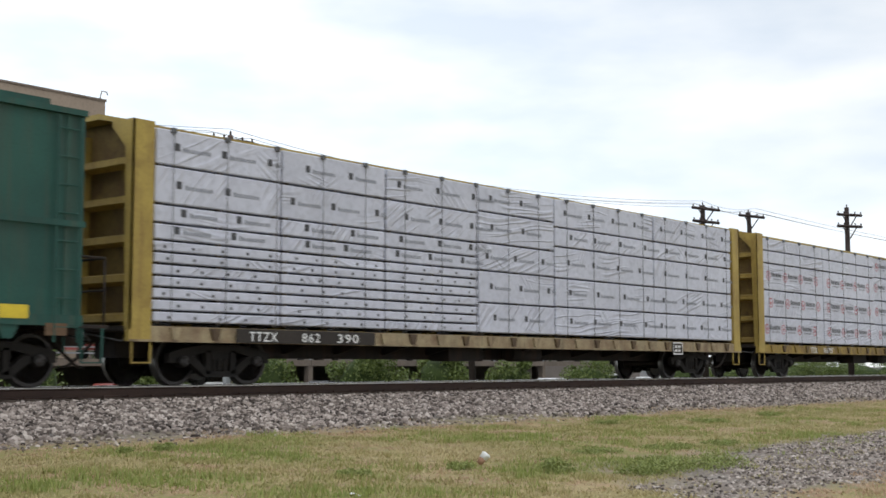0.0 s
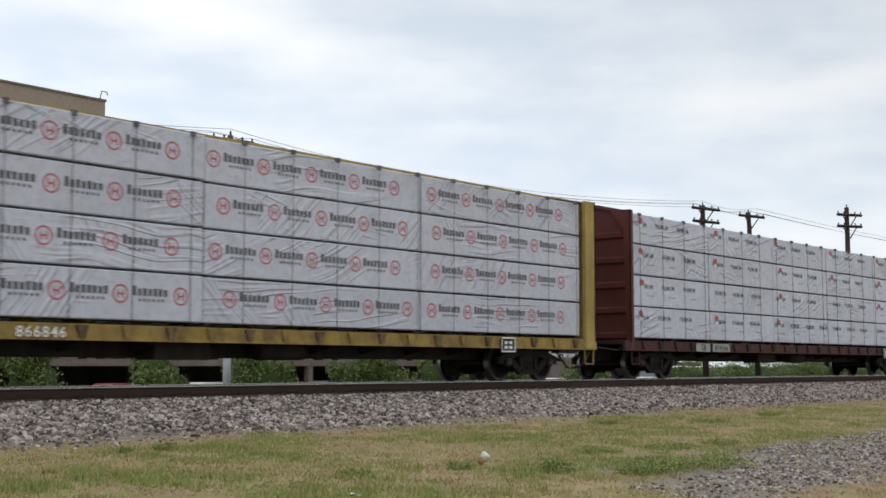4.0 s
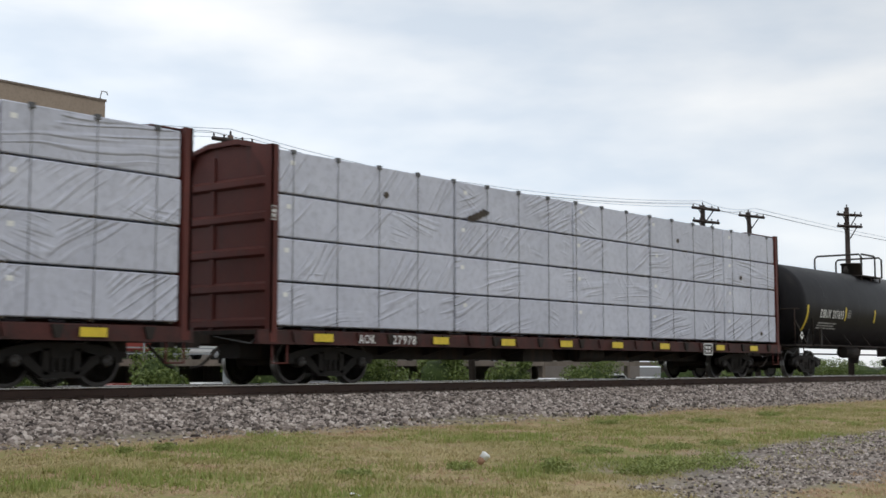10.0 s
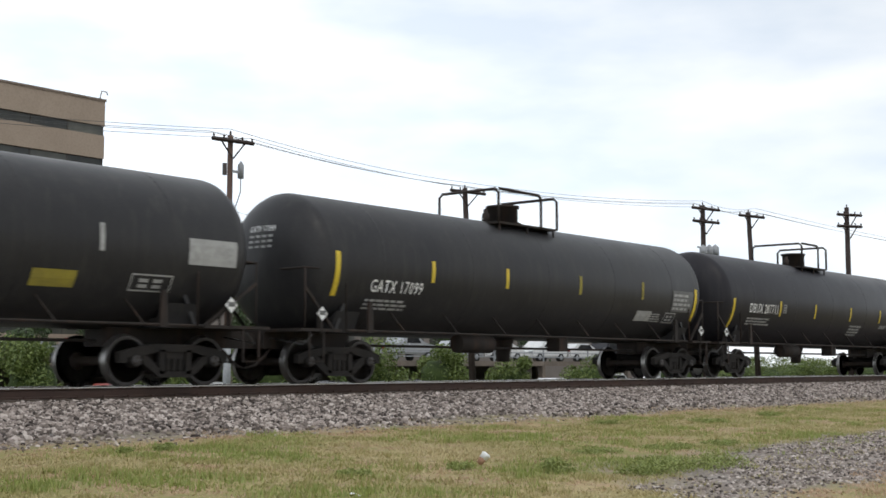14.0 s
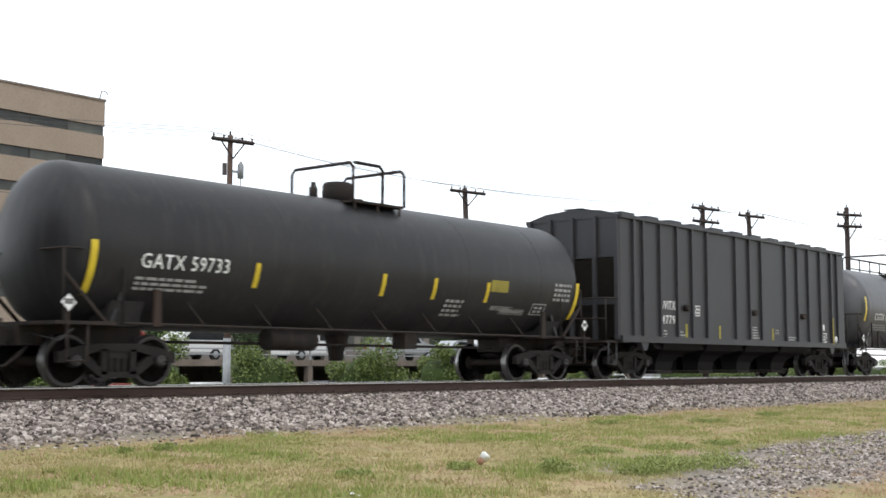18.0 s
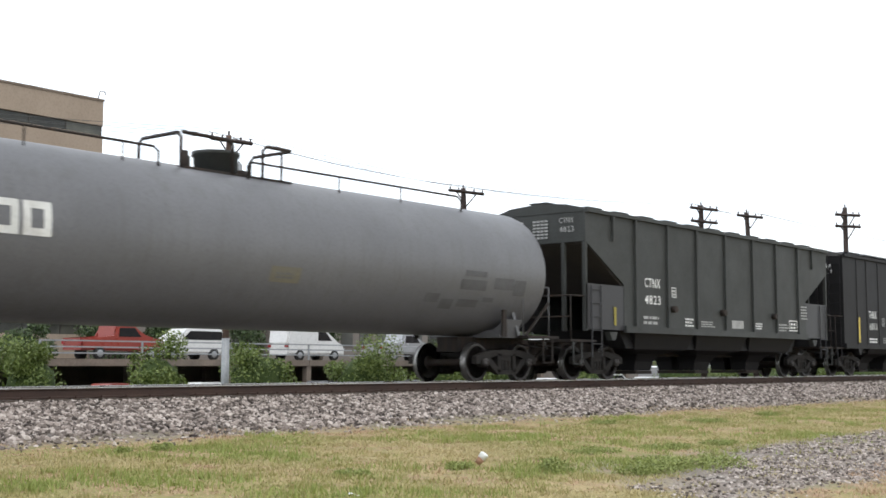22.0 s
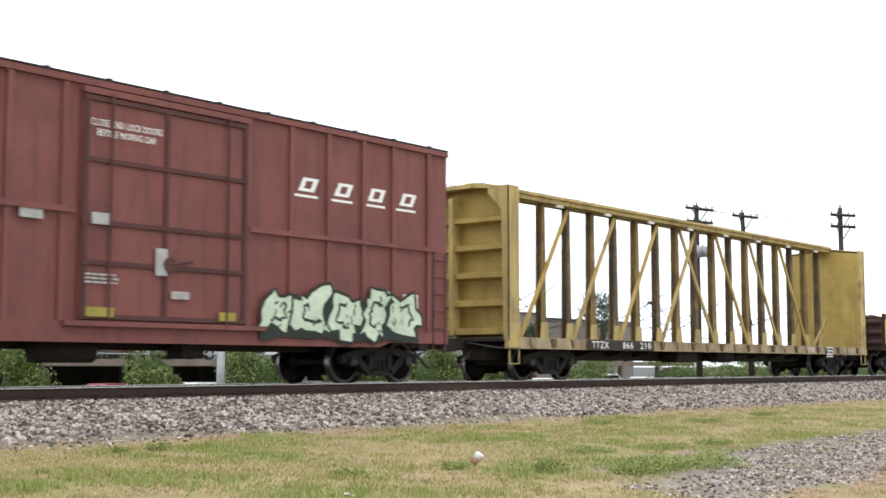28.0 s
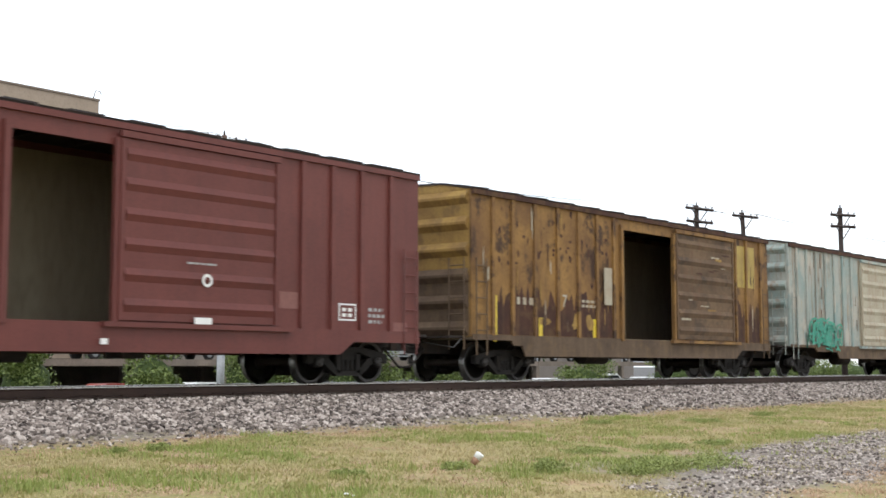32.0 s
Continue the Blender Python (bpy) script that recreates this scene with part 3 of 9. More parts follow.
utility_pole(*POLES[4], mat=M["pole_dark"], arms=((0.40, 1.5), (0.98, 1.5)), arm_turn=radians(-30), label="slender timber utility pole with two short cross-arms")
def line_wires():
    a = [(-30, 31.0, 6.3), (6.0, 32.2, 6.6)] + [(x, y, z) for x, y, z in POLES[:4]] + [(95, 27.5, 8.4), (160, 26, 8.4)]
    for off, dz in ((-0.95, 0.02), (-0.45, 0.02), (0.0, 0.22), (0.95, 0.02)):
        pts = []
        for p, q in zip(a, a[1:]):
            pts += along((p[0] + off, p[1], p[2] + dz), (q[0] + off, q[1], q[2] + dz), 0.22 if q[0] < 100 else 0.6)[:-1]
        tagged(part("overhead_wire", pipe(bmesh.new(), pts, 0.010, 4), M["wire"], None), "thin grey overhead power line", "power line", "overhead wires")
    for z, s in ((5.7, 0.35),):
        pts = []
        for p, q in zip(a, a[1:]):
            pts += along((p[0], p[1] - 0.2, z), (q[0], q[1] - 0.2, z), s)[:-1]
        tagged(part("overhead_wire", pipe(bmesh.new(), pts, 0.010, 4), M["wire"], None), "thin sagging telephone cable", "power line", "overhead wires")


line_wires()


# --- vehicles in the car park ---
def vehicle(kind, x, y, z, paint, label, flip=False):
    """A parked vehicle, side on to the track; its nose points to +x unless flipped."""
    P = {"suv": ([(-2.3, 0.35), (-2.35, 1.0), (-2.2, 1.62), (-1.9, 1.74), (0.35, 1.74), (1.05, 1.12), (2.2, 0.98), (2.35, 0.72), (2.33, 0.35)], [(-2.05, 1.12), (-1.95, 1.6), (0.28, 1.6), (0.85, 1.12)], (-1.4, 1.42)),
         "van": ([(-2.4, 0.35), (-2.45, 1.1), (-2.35, 1.85), (-2.1, 1.98), (0.75, 1.98), (1.55, 1.2), (2.3, 1.0), (2.45, 0.7), (2.42, 0.35)], [(0.1, 1.22), (0.1, 1.8), (0.72, 1.8), (1.28, 1.22)], (-1.45, 1.5)),
         "sedan": ([(-2.3, 0.35), (-2.35, 0.9), (-1.65, 1.02), (-0.95, 1.45), (0.5, 1.45), (1.2, 1.0), (2.15, 0.88), (2.32, 0.65), (2.3, 0.35)], [(-1.3, 1.02), (-0.85, 1.36), (0.45, 1.36), (0.95, 1.02)], (-1.4, 1.4)),
         "pickup": ([(-2.75, 0.5), (-2.78, 1.12), (-0.7, 1.15), (-0.6, 1.78), (0.55, 1.82), (1.15, 1.22), (2.45, 1.08), (2.6, 0.8), (2.58, 0.42)], [(-0.5, 1.2), (-0.45, 1.66), (0.5, 1.68), (0.95, 1.2)], (-1.65, 1.65))}
    body, glass, (ra, fa) = P[kind]
    v = thing("parked_" + kind, label, "car" if kind != "pickup" else "pickup", "vehicles in the car park")
    v.matrix_basis = pose(x, y, z, 0, 0, 180 if flip else 0)
    bm = prism(bmesh.new(), body, -0.86, 0.86)
    bmesh.ops.bevel(bm, geom=[e for e in bm.edges if abs(e.verts[0].co.y - e.verts[1].co.y) < 0.01], offset=0.10, segments=2, affect="EDGES")
    part("body", bm, paint, v)
    for s in (-1, 1):
        part("side_window", prism(bmesh.new(), glass, *sorted((s * 0.862, s * 0.872))), M["car_glass"], v)
        part("door_handle", boxes((-0.25, -0.08, *sorted((s * 0.862, s * 0.885)), 0.95, 0.99)), M["galvanised"], v)
        for ax in (ra, fa):
            bm = lathe(bmesh.new(), [(s * 0.70, 0.0), (s * 0.70, 0.33), (s * 0.90, 0.33), (s * 0.90, 0.20)], 18, "y", centre=(ax, 0, 0.33))
            w = part("wheel", bm, M["tyre"], v)
            part("hub", lathe(bmesh.new(), [(s * 0.895, 0.20), (s * 0.91, 0.18), (s * 0.91, 0.0)], 14, "y", centre=(ax, 0, 0.33)), M["galvanised"], w)
    top = max(p[1] for p in body)
    part("windscreen", prism(bmesh.new(), [(glass[3][0] + 0.16, glass[3][1]), (glass[2][0] + 0.10, glass[2][1]), (glass[2][0] + 0.13, glass[2][1]), (glass[3][0] + 0.19, glass[3][1])], -0.7, 0.7), M["car_glass"], v)
    for s in (-1, 1):
        part("headlight", boxes((body[-2][0] - 0.12, body[-2][0] + 0.015, *sorted((s * 0.5, s * 0.82)), 0.66, 0.80)), M["galvanised"], v)
        part("tail_light", boxes((body[1][0] - 0.02, body[1][0] + 0.06, *sorted((s * 0.6, s * 0.85)), 0.80, 1.0)), M["tail_red"], v)
    return v


M["car_glass"] = material("dark_car_glass", (0.02, 0.022, 0.024), (0.03, 0.03, 0.03), 2, 20, 0.08, bump=0)
M["tyre"] = material("tyre_rubber", (0.025, 0.025, 0.025), (0.035, 0.035, 0.035), 4, 40, 0.85)
M["tail_red"] = material("red_lamp_plastic", (0.30, 0.02, 0.02), (0.22, 0.02, 0.02), 4, 40, 0.3, bump=0)
M["car_white"] = material("white_car_paint", (0.72, 0.72, 0.71), (0.68, 0.68, 0.67), 0.8, 10, 0.25, bump=0)
M["car_red"] = material("red_car_paint", (0.30, 0.055, 0.04), (0.25, 0.05, 0.04), 0.8, 10, 0.3, bump=0)
M["car_silver"] = material("silver_car_paint", (0.45, 0.46, 0.47), (0.40, 0.41, 0.42), 0.8, 10, 0.25, metal=0.4, bump=0)
M["car_dark"] = material("dark_car_paint", (0.04, 0.04, 0.045), (0.05, 0.05, 0.055), 0.8, 10, 0.25, bump=0)


def parking_deck():
    d = thing("parking_deck", "low two-level concrete parking deck with open sides", "parking deck")
    x0, x1, y0, y1, top = 33.5, 98.0, 52.0, 70.0, 0.72
    part("upper_slab", boxes((x0, x1, y0 + 0.3, y1, top - 0.30, top - 0.02)), M["concrete"], d)
    for i in range(11):
        a = x0 + (x1 - x0) * i / 11
        b = a + (x1 - x0) / 11
        part("edge_beam", boxes((a + 0.02, b - 0.02, y0, y0 + 0.3, top - 0.34, top)), M["concrete"], d)
        part("column", boxes((a - 0.18, a + 0.18, y0 + 0.05, y0 + 0.40, -1.9, top - 0.345)), M["concrete"], d)
        part("column", boxes((a - 0.18, a + 0.18, y0 + 9.0, y0 + 9.36, -1.9, top - 0.305)), M["concrete"], d)
        for k in (0.25, 0.55, 0.85):
            part("guard_rail", boxes((a, b, y0 + 0.10, y0 + 0.15, top + k, top + k + 0.07)), M["galvanised"], d)
        part("guard_post", boxes((a - 0.04, a + 0.04, y0 + 0.05, y0 + 0.14, top + 0.001, top + 0.9)), M["galvanised"], d)
    part("back_wall", boxes((x0, x1, y1 - 0.3, y1, -1.9, top - 0.305)), M["concrete"], d)
    part("ramp", prism(bmesh.new(), [(x0 - 6.5, -1.85), (x0 - 6.5, -1.8), (x0 - 0.02, 0.0), (x0 - 0.02, -0.3)], y0 + 4.0, y0 + 9.0), M["concrete"], d)
    return d


parking_deck()
rows = (("pickup", 40.2, "car_red", 0), ("suv", 44.7, "car_white", 1), ("van", 54.2, "car_white", 0), ("pickup", 62.9, "car_silver", 0), ("sedan", 68.4, "car_silver", 1), ("suv", 73.3, "car_white", 0), ("suv", 79.0, "car_white", 1), ("sedan", 84.0, "car_white", 0), ("suv", 89.5, "car_dark", 0))
words = {"car_white": "white", "car_red": "red", "car_silver": "silver", "car_dark": "dark grey"}
for k, x, p, f in rows:
    vehicle(k, x, 55.4, 0.70, M[p], words[p] + " " + k.replace("suv", "sport utility vehicle") + " parked on the upper deck", bool(f))
for k, x, p, f in (("sedan", 36.5, "car_red", 0), ("sedan", 41.5, "car_white", 1), ("sedan", 50.6, "car_dark", 0), ("sedan", 58.5, "car_dark", 0), ("sedan", 72.4, "car_white", 1), ("suv", 80.3, "car_white", 0), ("sedan", 85.6, "car_white", 1)):
    vehicle(k, x, 49.9 if x > 45 else 50.0, -1.9, M[p], words[p] + " " + k.replace("suv", "sport utility vehicle") + " parked below the deck", bool(f))


# --- planting ---
def leaf_cloud(rnd, blobs, n, size):
    """Vertices and faces of n small leaves scattered through ellipsoids (x, y, z, rx, ry, rz)."""
    vs, fs = [], []
    for i in range(n):
        bx, by, bz, rx, ry, rz = rnd.choice(blobs)
        d = Vector((rnd.gauss(0, 1), rnd.gauss(0, 1), rnd.gauss(0, 1))).normalized() * (rnd.random() ** 0.45)
        c = Vector((bx + d.x * rx, by + d.y * ry, bz + d.z * rz))
        a, b = Vector((rnd.gauss(0, 1), rnd.gauss(0, 1), rnd.gauss(0, 1))).normalized(), Vector((rnd.gauss(0, 1), rnd.gauss(0, 1), rnd.gauss(0, 1)))
        b = (b - a * b.dot(a)).normalized()
        s = size * rnd.uniform(0.6, 1.4)
        k = len(vs)
        vs += [tuple(c - a * s), tuple(c + b * s * 0.45), tuple(c + a * s), tuple(c - b * s * 0.45)]
        fs.append((k, k + 1, k + 2, k + 3))
    return vs, fs


def leaf_material(name, a, b):
    m = bpy.data.materials.new(name)
    m.use_nodes = True
    nt = m.node_tree
    bs = nt.nodes["Principled BSDF"]
    geo, mix = nt.nodes.new("ShaderNodeNewGeometry"), nt.nodes.new("ShaderNodeMixRGB")
    mix.inputs[1].default_value, mix.inputs[2].default_value = (*a, 1), (*b, 1)
    nt.links.new(geo.outputs["Random Per Island"], mix.inputs[0])
    nt.links.new(mix.outputs[0], bs.inputs["Base Color"])
    bs.inputs["Roughness"].default_value = 0.6
    return m


M["leaf"] = leaf_material("shrub_leaf", (0.075, 0.115, 0.022), (0.18, 0.225, 0.055))
M["leaf_dark"] = leaf_material("tree_leaf", (0.025, 0.05, 0.012), (0.065, 0.095, 0.03))
# dark green of the shrub cores: shade inside the bush put into colour
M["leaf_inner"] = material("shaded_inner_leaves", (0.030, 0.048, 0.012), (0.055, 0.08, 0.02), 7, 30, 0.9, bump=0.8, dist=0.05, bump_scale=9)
M["bark"] = material("grey_brown_bark", (0.10, 0.08, 0.06), (0.07, 0.055, 0.045), 3, 20, 0.9, stretch=(2, 2, 0.4))


def shrub(x, y, w, h, seed, tree=False):
    rnd = random.Random(seed)
    z = ground_z(x, y)
    t = thing("tree" if tree else "shrub", "leafy green street tree with an uneven crown" if tree else "bushy green shrub beside the car park", "tree" if tree else "shrub", "trees by the low building" if tree else "shrubs along the car park")
    t.matrix_basis = pose(x, y, z)
    base = h * 0.30 if tree else 0.15
    tr = part("trunk", rod(bmesh.new(), (0, 0, -0.2), (rnd.uniform(-0.1, 0.1), 0, h * 0.55), 0.035 * h if tree else 0.06, 8, r2=0.02), M["bark"], t)
    blobs = []
    for i in range(9 if tree else 7):
        a = rnd.uniform(0, 6.28)
        r = rnd.uniform(0.1, 0.36) * w
        zz = rnd.uniform(base + 0.15 * h, h * 0.82)
        k = rnd.uniform(0.16, 0.30)
        blobs.append((math.cos(a) * r, math.sin(a) * r, zz, w * k, w * k, h * k * 0.75))
        part("limb", rod(bmesh.new(), (0, 0, base * 0.6 + 0.1 * i * h / 9), (math.cos(a) * r, math.sin(a) * r, zz), 0.02 * h if tree else 0.03, 6, r2=0.01), M["bark"], t)
    if not tree:
        # solid core of the bush, coloured dark for its shaded inside; hides what lies behind
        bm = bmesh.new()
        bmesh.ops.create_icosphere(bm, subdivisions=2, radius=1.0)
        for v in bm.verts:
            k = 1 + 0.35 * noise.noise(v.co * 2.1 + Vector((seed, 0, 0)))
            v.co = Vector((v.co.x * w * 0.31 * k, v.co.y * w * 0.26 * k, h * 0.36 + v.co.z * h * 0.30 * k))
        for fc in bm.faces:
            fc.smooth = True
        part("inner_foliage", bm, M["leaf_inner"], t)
        blobs.append((0, 0, h * 0.35, w * 0.42, w * 0.42, h * 0.33))
    vs, fs = leaf_cloud(rnd, blobs, 2600 if tree else 6000, 0.20 if tree else 0.075)
    me = bpy.data.meshes.new("crown")
    me.from_pydata(vs, [], fs)
    me.materials.append(M["leaf_dark"] if tree else M["leaf"])
    ob = new("crown", me)
    ob.parent = t


for i, (a, b, top) in enumerate(((25.0, 27.9, 1.95), (31.0, 34.0, 1.95), (36.6, 40.5, 2.15), (42.6, 46.9, 2.15), (48.9, 52.3, 1.95), (56.0, 58.6, 1.5), (62.3, 66.3, 1.3), (74.0, 79.5, 1.5), (83.3, 88.5, 1.5), (91.0, 96.6, 1.4))):
    y = 42.0 + 0.4 * ((i * 7) % 3 - 1)
    shrub((a + b) / 2, y, (b - a) * 1.05, top - ground_z(0, y), 60 + i)
for i, (x, w, h) in enumerate(((101.0, 5.5, 3.0), (106.5, 6.0, 3.4), (113.0, 6.5, 3.1), (120.5, 7.5, 3.6), (129.5, 8.0, 3.3), (140.0, 9.0, 3.8), (152.0, 10.0, 3.6))):
    shrub(x, 46.5 + 0.5 * (i % 2), w, h, 120 + i)
for i, (x, y, w, h) in enumerate(((89.8, 100, 7.5, 10.5), (103.6, 104, 7.0, 10.0), (80.1, 102, 6.0, 9.0), (74.6, 104, 8.0, 7.4), (128.0, 104, 8.0, 12.0), (175.6, 110, 8, 15.5), (150.0, 106, 7, 9.5), (60.0, 96, 6.0, 7.0))):
    shrub(x, y, w, h, 80 + i, True)


def low_building():
    t = thing("low_building", "low grey-brown commercial building with flat and gabled roofs", "building")
    y = 115.0
    M["render_grey"] = material("grey_brown_render", (0.22, 0.19, 0.165), (0.19, 0.165, 0.145), 0.3, 5, 0.85)
    for a, b, z, y0, y1 in ((106, 165, 8.6, y, y + 22), (114, 123, 11.1, y + 2, y + 9), (131, 153, 12.2, y + 3, y + 14), (165.1, 196, 8.0, y + 1, y + 20)):
        part("wall", boxes((a, b, y0, y1, -1.9, z)), M["render_grey"], t)
        part("parapet", boxes((a - 0.15, b + 0.15, y0 - 0.15, y0 + 0.25, z, z + 0.3)), M["mullion"], t)
    part("wall", boxes((86, 104, y, y + 16, -1.9, 6.8)), M["render_grey"], t)
    part("gable_roof", prism(bmesh.new(), [(85.5, 6.85), (98.0, 9.6), (104.5, 8.9), (104.5, 6.85)], y - 0.4, y + 16.4), M["roof_slate"], t)
    for i in range(16):
        x = 108 + 3.55 * i
        if x < 164:
            w = part("window", boxes((x, x + 2.2, y - 0.06, y - 0.005, 3.2, 5.6)), M["window_glass"], t)
            part("window_sill", boxes((x - 0.1, x + 2.3, y - 0.16, y - 0.062, 3.05, 3.18)), M["concrete"], w)
    for i in range(4):
        x = 88 + 4.0 * i
        part("window", boxes((x, x + 1.8, y - 0.06, y - 0.005, 2.6, 4.4)), M["window_glass"], t)


M["roof_slate"] = material("grey_shingle_roof", (0.16, 0.15, 0.145), (0.12, 0.115, 0.11), 0.6, 6, 0.9)
low_building()


# ---- loose stones, grass, litter ----
def mass(name, verts, faces_per, nverts, mat, label, category, smooth=False):
    """One joined mesh from an array of pieces: verts (n, k, 3), one face list for all."""
    n, k, _ = verts.shape
    f = np.asarray(faces_per)
    me = bpy.data.meshes.new(name)
    me.vertices.add(n * k)
    me.vertices.foreach_set("co", verts.reshape(-1).astype(np.float32))
    idx = (f[None] + (np.arange(n) * k)[:, None, None]).reshape(-1)
    me.loops.add(len(idx))
    me.loops.foreach_set("vertex_index", idx.astype(np.int32))
    m = n * len(f)
    me.polygons.add(m)
    me.polygons.foreach_set("loop_start", (np.arange(m) * f.shape[1]).astype(np.int32))
    me.polygons.foreach_set("loop_total", np.full(m, f.shape[1], np.int32))
    me.update()
    me.validate()
    me.materials.append(mat)
    me.shade_flat()
    return tagged(new(name, me), label, category, kind="stuff")


def ground_zs(x, y):
    pts = np.array(((-400, -1.25), (-6, -1.25), (0, -1.12), (5, -0.92), (11, -0.78), (15.2, -0.72), (17.1, -0.40), (17.75, -0.25), (21.1, -0.25), (22.4, -0.75), (24.5, -1.0), (32, -1.45), (45, -1.85)))
    return np.interp(y, pts[:, 0], pts[:, 1])


def ground_bump(x, y):
    """The small rise and fall of the verge, zero on the ballast."""
    return np.where(y < 15, 0.06 * field(x, y, 0.35, 0.0) + 0.02 * field(x, y, 1.7, 3.0), 0.0)


def field(x, y, scale, seed):
    """Smooth noise from -1 to 1 at many places."""
    return np.array([noise.noise(Vector((a * scale, b * scale, seed))) for a, b in zip(x, y)])


def stone_material(name, tones):
    m = bpy.data.materials.new(name)
    m.use_nodes = True
    nt = m.node_tree
    b = nt.nodes["Principled BSDF"]
    geo, r = nt.nodes.new("ShaderNodeNewGeometry"), nt.nodes.new("ShaderNodeValToRGB")
    r.color_ramp.elements[0].color, r.color_ramp.elements[1].color = (*tones[0], 1), (*tones[-1], 1)
    for i, c in enumerate(tones[1:-1]):
        e = r.color_ramp.elements.new((i + 1) / (len(tones) - 1))
        e.color = (*c, 1)
    nt.links.new(geo.outputs["Random Per Island"], r.inputs[0])
    nt.links.new(r.outputs[0], b.inputs["Base Color"])
    b.inputs["Roughness"].default_value = 0.9
    return m


def stones(name, x, y, lift, size, label, seed, mat):
    rng = np.random.default_rng(seed)
    n = len(x)
    p = (1 + 5 ** 0.5) / 2
    ico = np.array([(-1, p, 0), (1, p, 0), (-1, -p, 0), (1, -p, 0), (0, -1, p), (0, 1, p), (0, -1, -p), (0, 1, -p), (p, 0, -1), (p, 0, 1), (-p, 0, -1), (-p, 0, 1)]) / 1.9
    fac = [(0, 11, 5), (0, 5, 1), (0, 1, 7), (0, 7, 10), (0, 10, 11), (1, 5, 9), (5, 11, 4), (11, 10, 2), (10, 7, 6), (7, 1, 8), (3, 9, 4), (3, 4, 2), (3, 2, 6), (3, 6, 8), (3, 8, 9), (4, 9, 5), (2, 4, 11), (6, 2, 10), (8, 6, 7), (9, 8, 1)]
    v = ico[None] * (1 + rng.uniform(-0.42, 0.38, (n, 12, 1)))
    v = v * (rng.uniform(0.6, 1.25, (n, 1, 3)) * size * rng.uniform(0.6, 1.35, (n, 1, 1)))
    a, b = rng.uniform(0, 6.28, n), rng.uniform(-0.7, 0.7, n)
    ca, sa, cb, sb = np.cos(a), np.sin(a), np.cos(b), np.sin(b)
    X, Y, Z = v[..., 0], v[..., 1], v[..., 2] * 0.8
    Y, Z = Y * cb[:, None] - Z * sb[:, None], Y * sb[:, None] + Z * cb[:, None]
    X, Y = X * ca[:, None] - Y * sa[:, None], X * sa[:, None] + Y * ca[:, None]
    v = np.stack([X + x[:, None], Y + y[:, None], Z + (ground_zs(x, y) + ground_bump(x, y) + lift)[:, None]], -1)
    return mass(name, v, fac, 12, mat, label, "gravel")


M["stones"] = stone_material("ballast_stone", ((0.042, 0.032, 0.028), (0.13, 0.104, 0.088), (0.25, 0.206, 0.18), (0.375, 0.317, 0.28), (0.58, 0.51, 0.46)))


def scatter():
    rng = np.random.default_rng(5)
    # near shoulder, dense by the camera and thinner along the track
    n = 46000
    x = 5 + 60 * rng.random(n) ** 1.5
    y = 15.0 + 2.85 * rng.random(n) ** 0.85
    y += 0.25 * np.sin(x * 0.9) * (y < 15.6)
    keep = (y > 15.6 + 0.25 * np.sin(x * 0.7) + 0.30 * rng.standard_normal(n)) | (y > 16.3)
    x, y = x[keep], y[keep]
    stones("ballast_stones", x, y, 0.016, 0.046, "coarse grey and brown crushed-stone ballast", 6, M["stones"])
    n = 3000
    x, y = 5 + 55 * rng.random(n) ** 1.4, 15.6 - np.abs(rng.normal(0, 0.45, n))
    stones("stray_stones", x, y, 0.004, 0.03, "stray ballast stones along the toe of the shoulder", 16, M["stones"])
    n = 9000
    x, y = 5 + 45 * rng.random(n) ** 1.3, 17.8 + 3.2 * rng.random(n)
    stones("crib_stones", x, y, 0.02, 0.034, "ballast stones between the ties", 7, M["stones"])
    # the drive: a band of loose stones that comes up from the camera's right and runs along the verge
    n = 72000
    x, y = 9 + 34 * rng.random(n) ** 1.25, 2.5 + 6.8 * rng.random(n)
    wob = 0.5 * np.sin(x * 0.8 + y) + 0.35 * np.sin(2.3 * x - 1.7 * y) + 0.3 * rng.standard_normal(n)
    dens = (np.sin(x * 1.3 + 1.1 * y) + np.sin(0.7 * x - 1.9 * y + 2) + 2.2) / 4.2
    k = (y < drive_far(x) + 0.35 * wob) & (y > drive_near(x) + 0.5 * wob) & (rng.random(n) < 0.45 + 0.55 * dens)
    stones("gravel_drive", x[k], y[k], 0.0, 0.022, "loose grey gravel on the worn drive", 8, M["stones"])
    grass_cover()


def drive_far(x):
    return np.interp(x, (10.8, 11.3, 12.6, 16.4, 19.0, 23.0, 60.0), (5.6, 6.8, 6.95, 8.1, 8.5, 8.5, 8.7))


def drive_near(x):
    return np.interp(x, (10.8, 11.6, 13.2, 15.4, 24.0, 60.0), (4.8, 5.2, 5.4, 5.7, 6.4, 6.8))


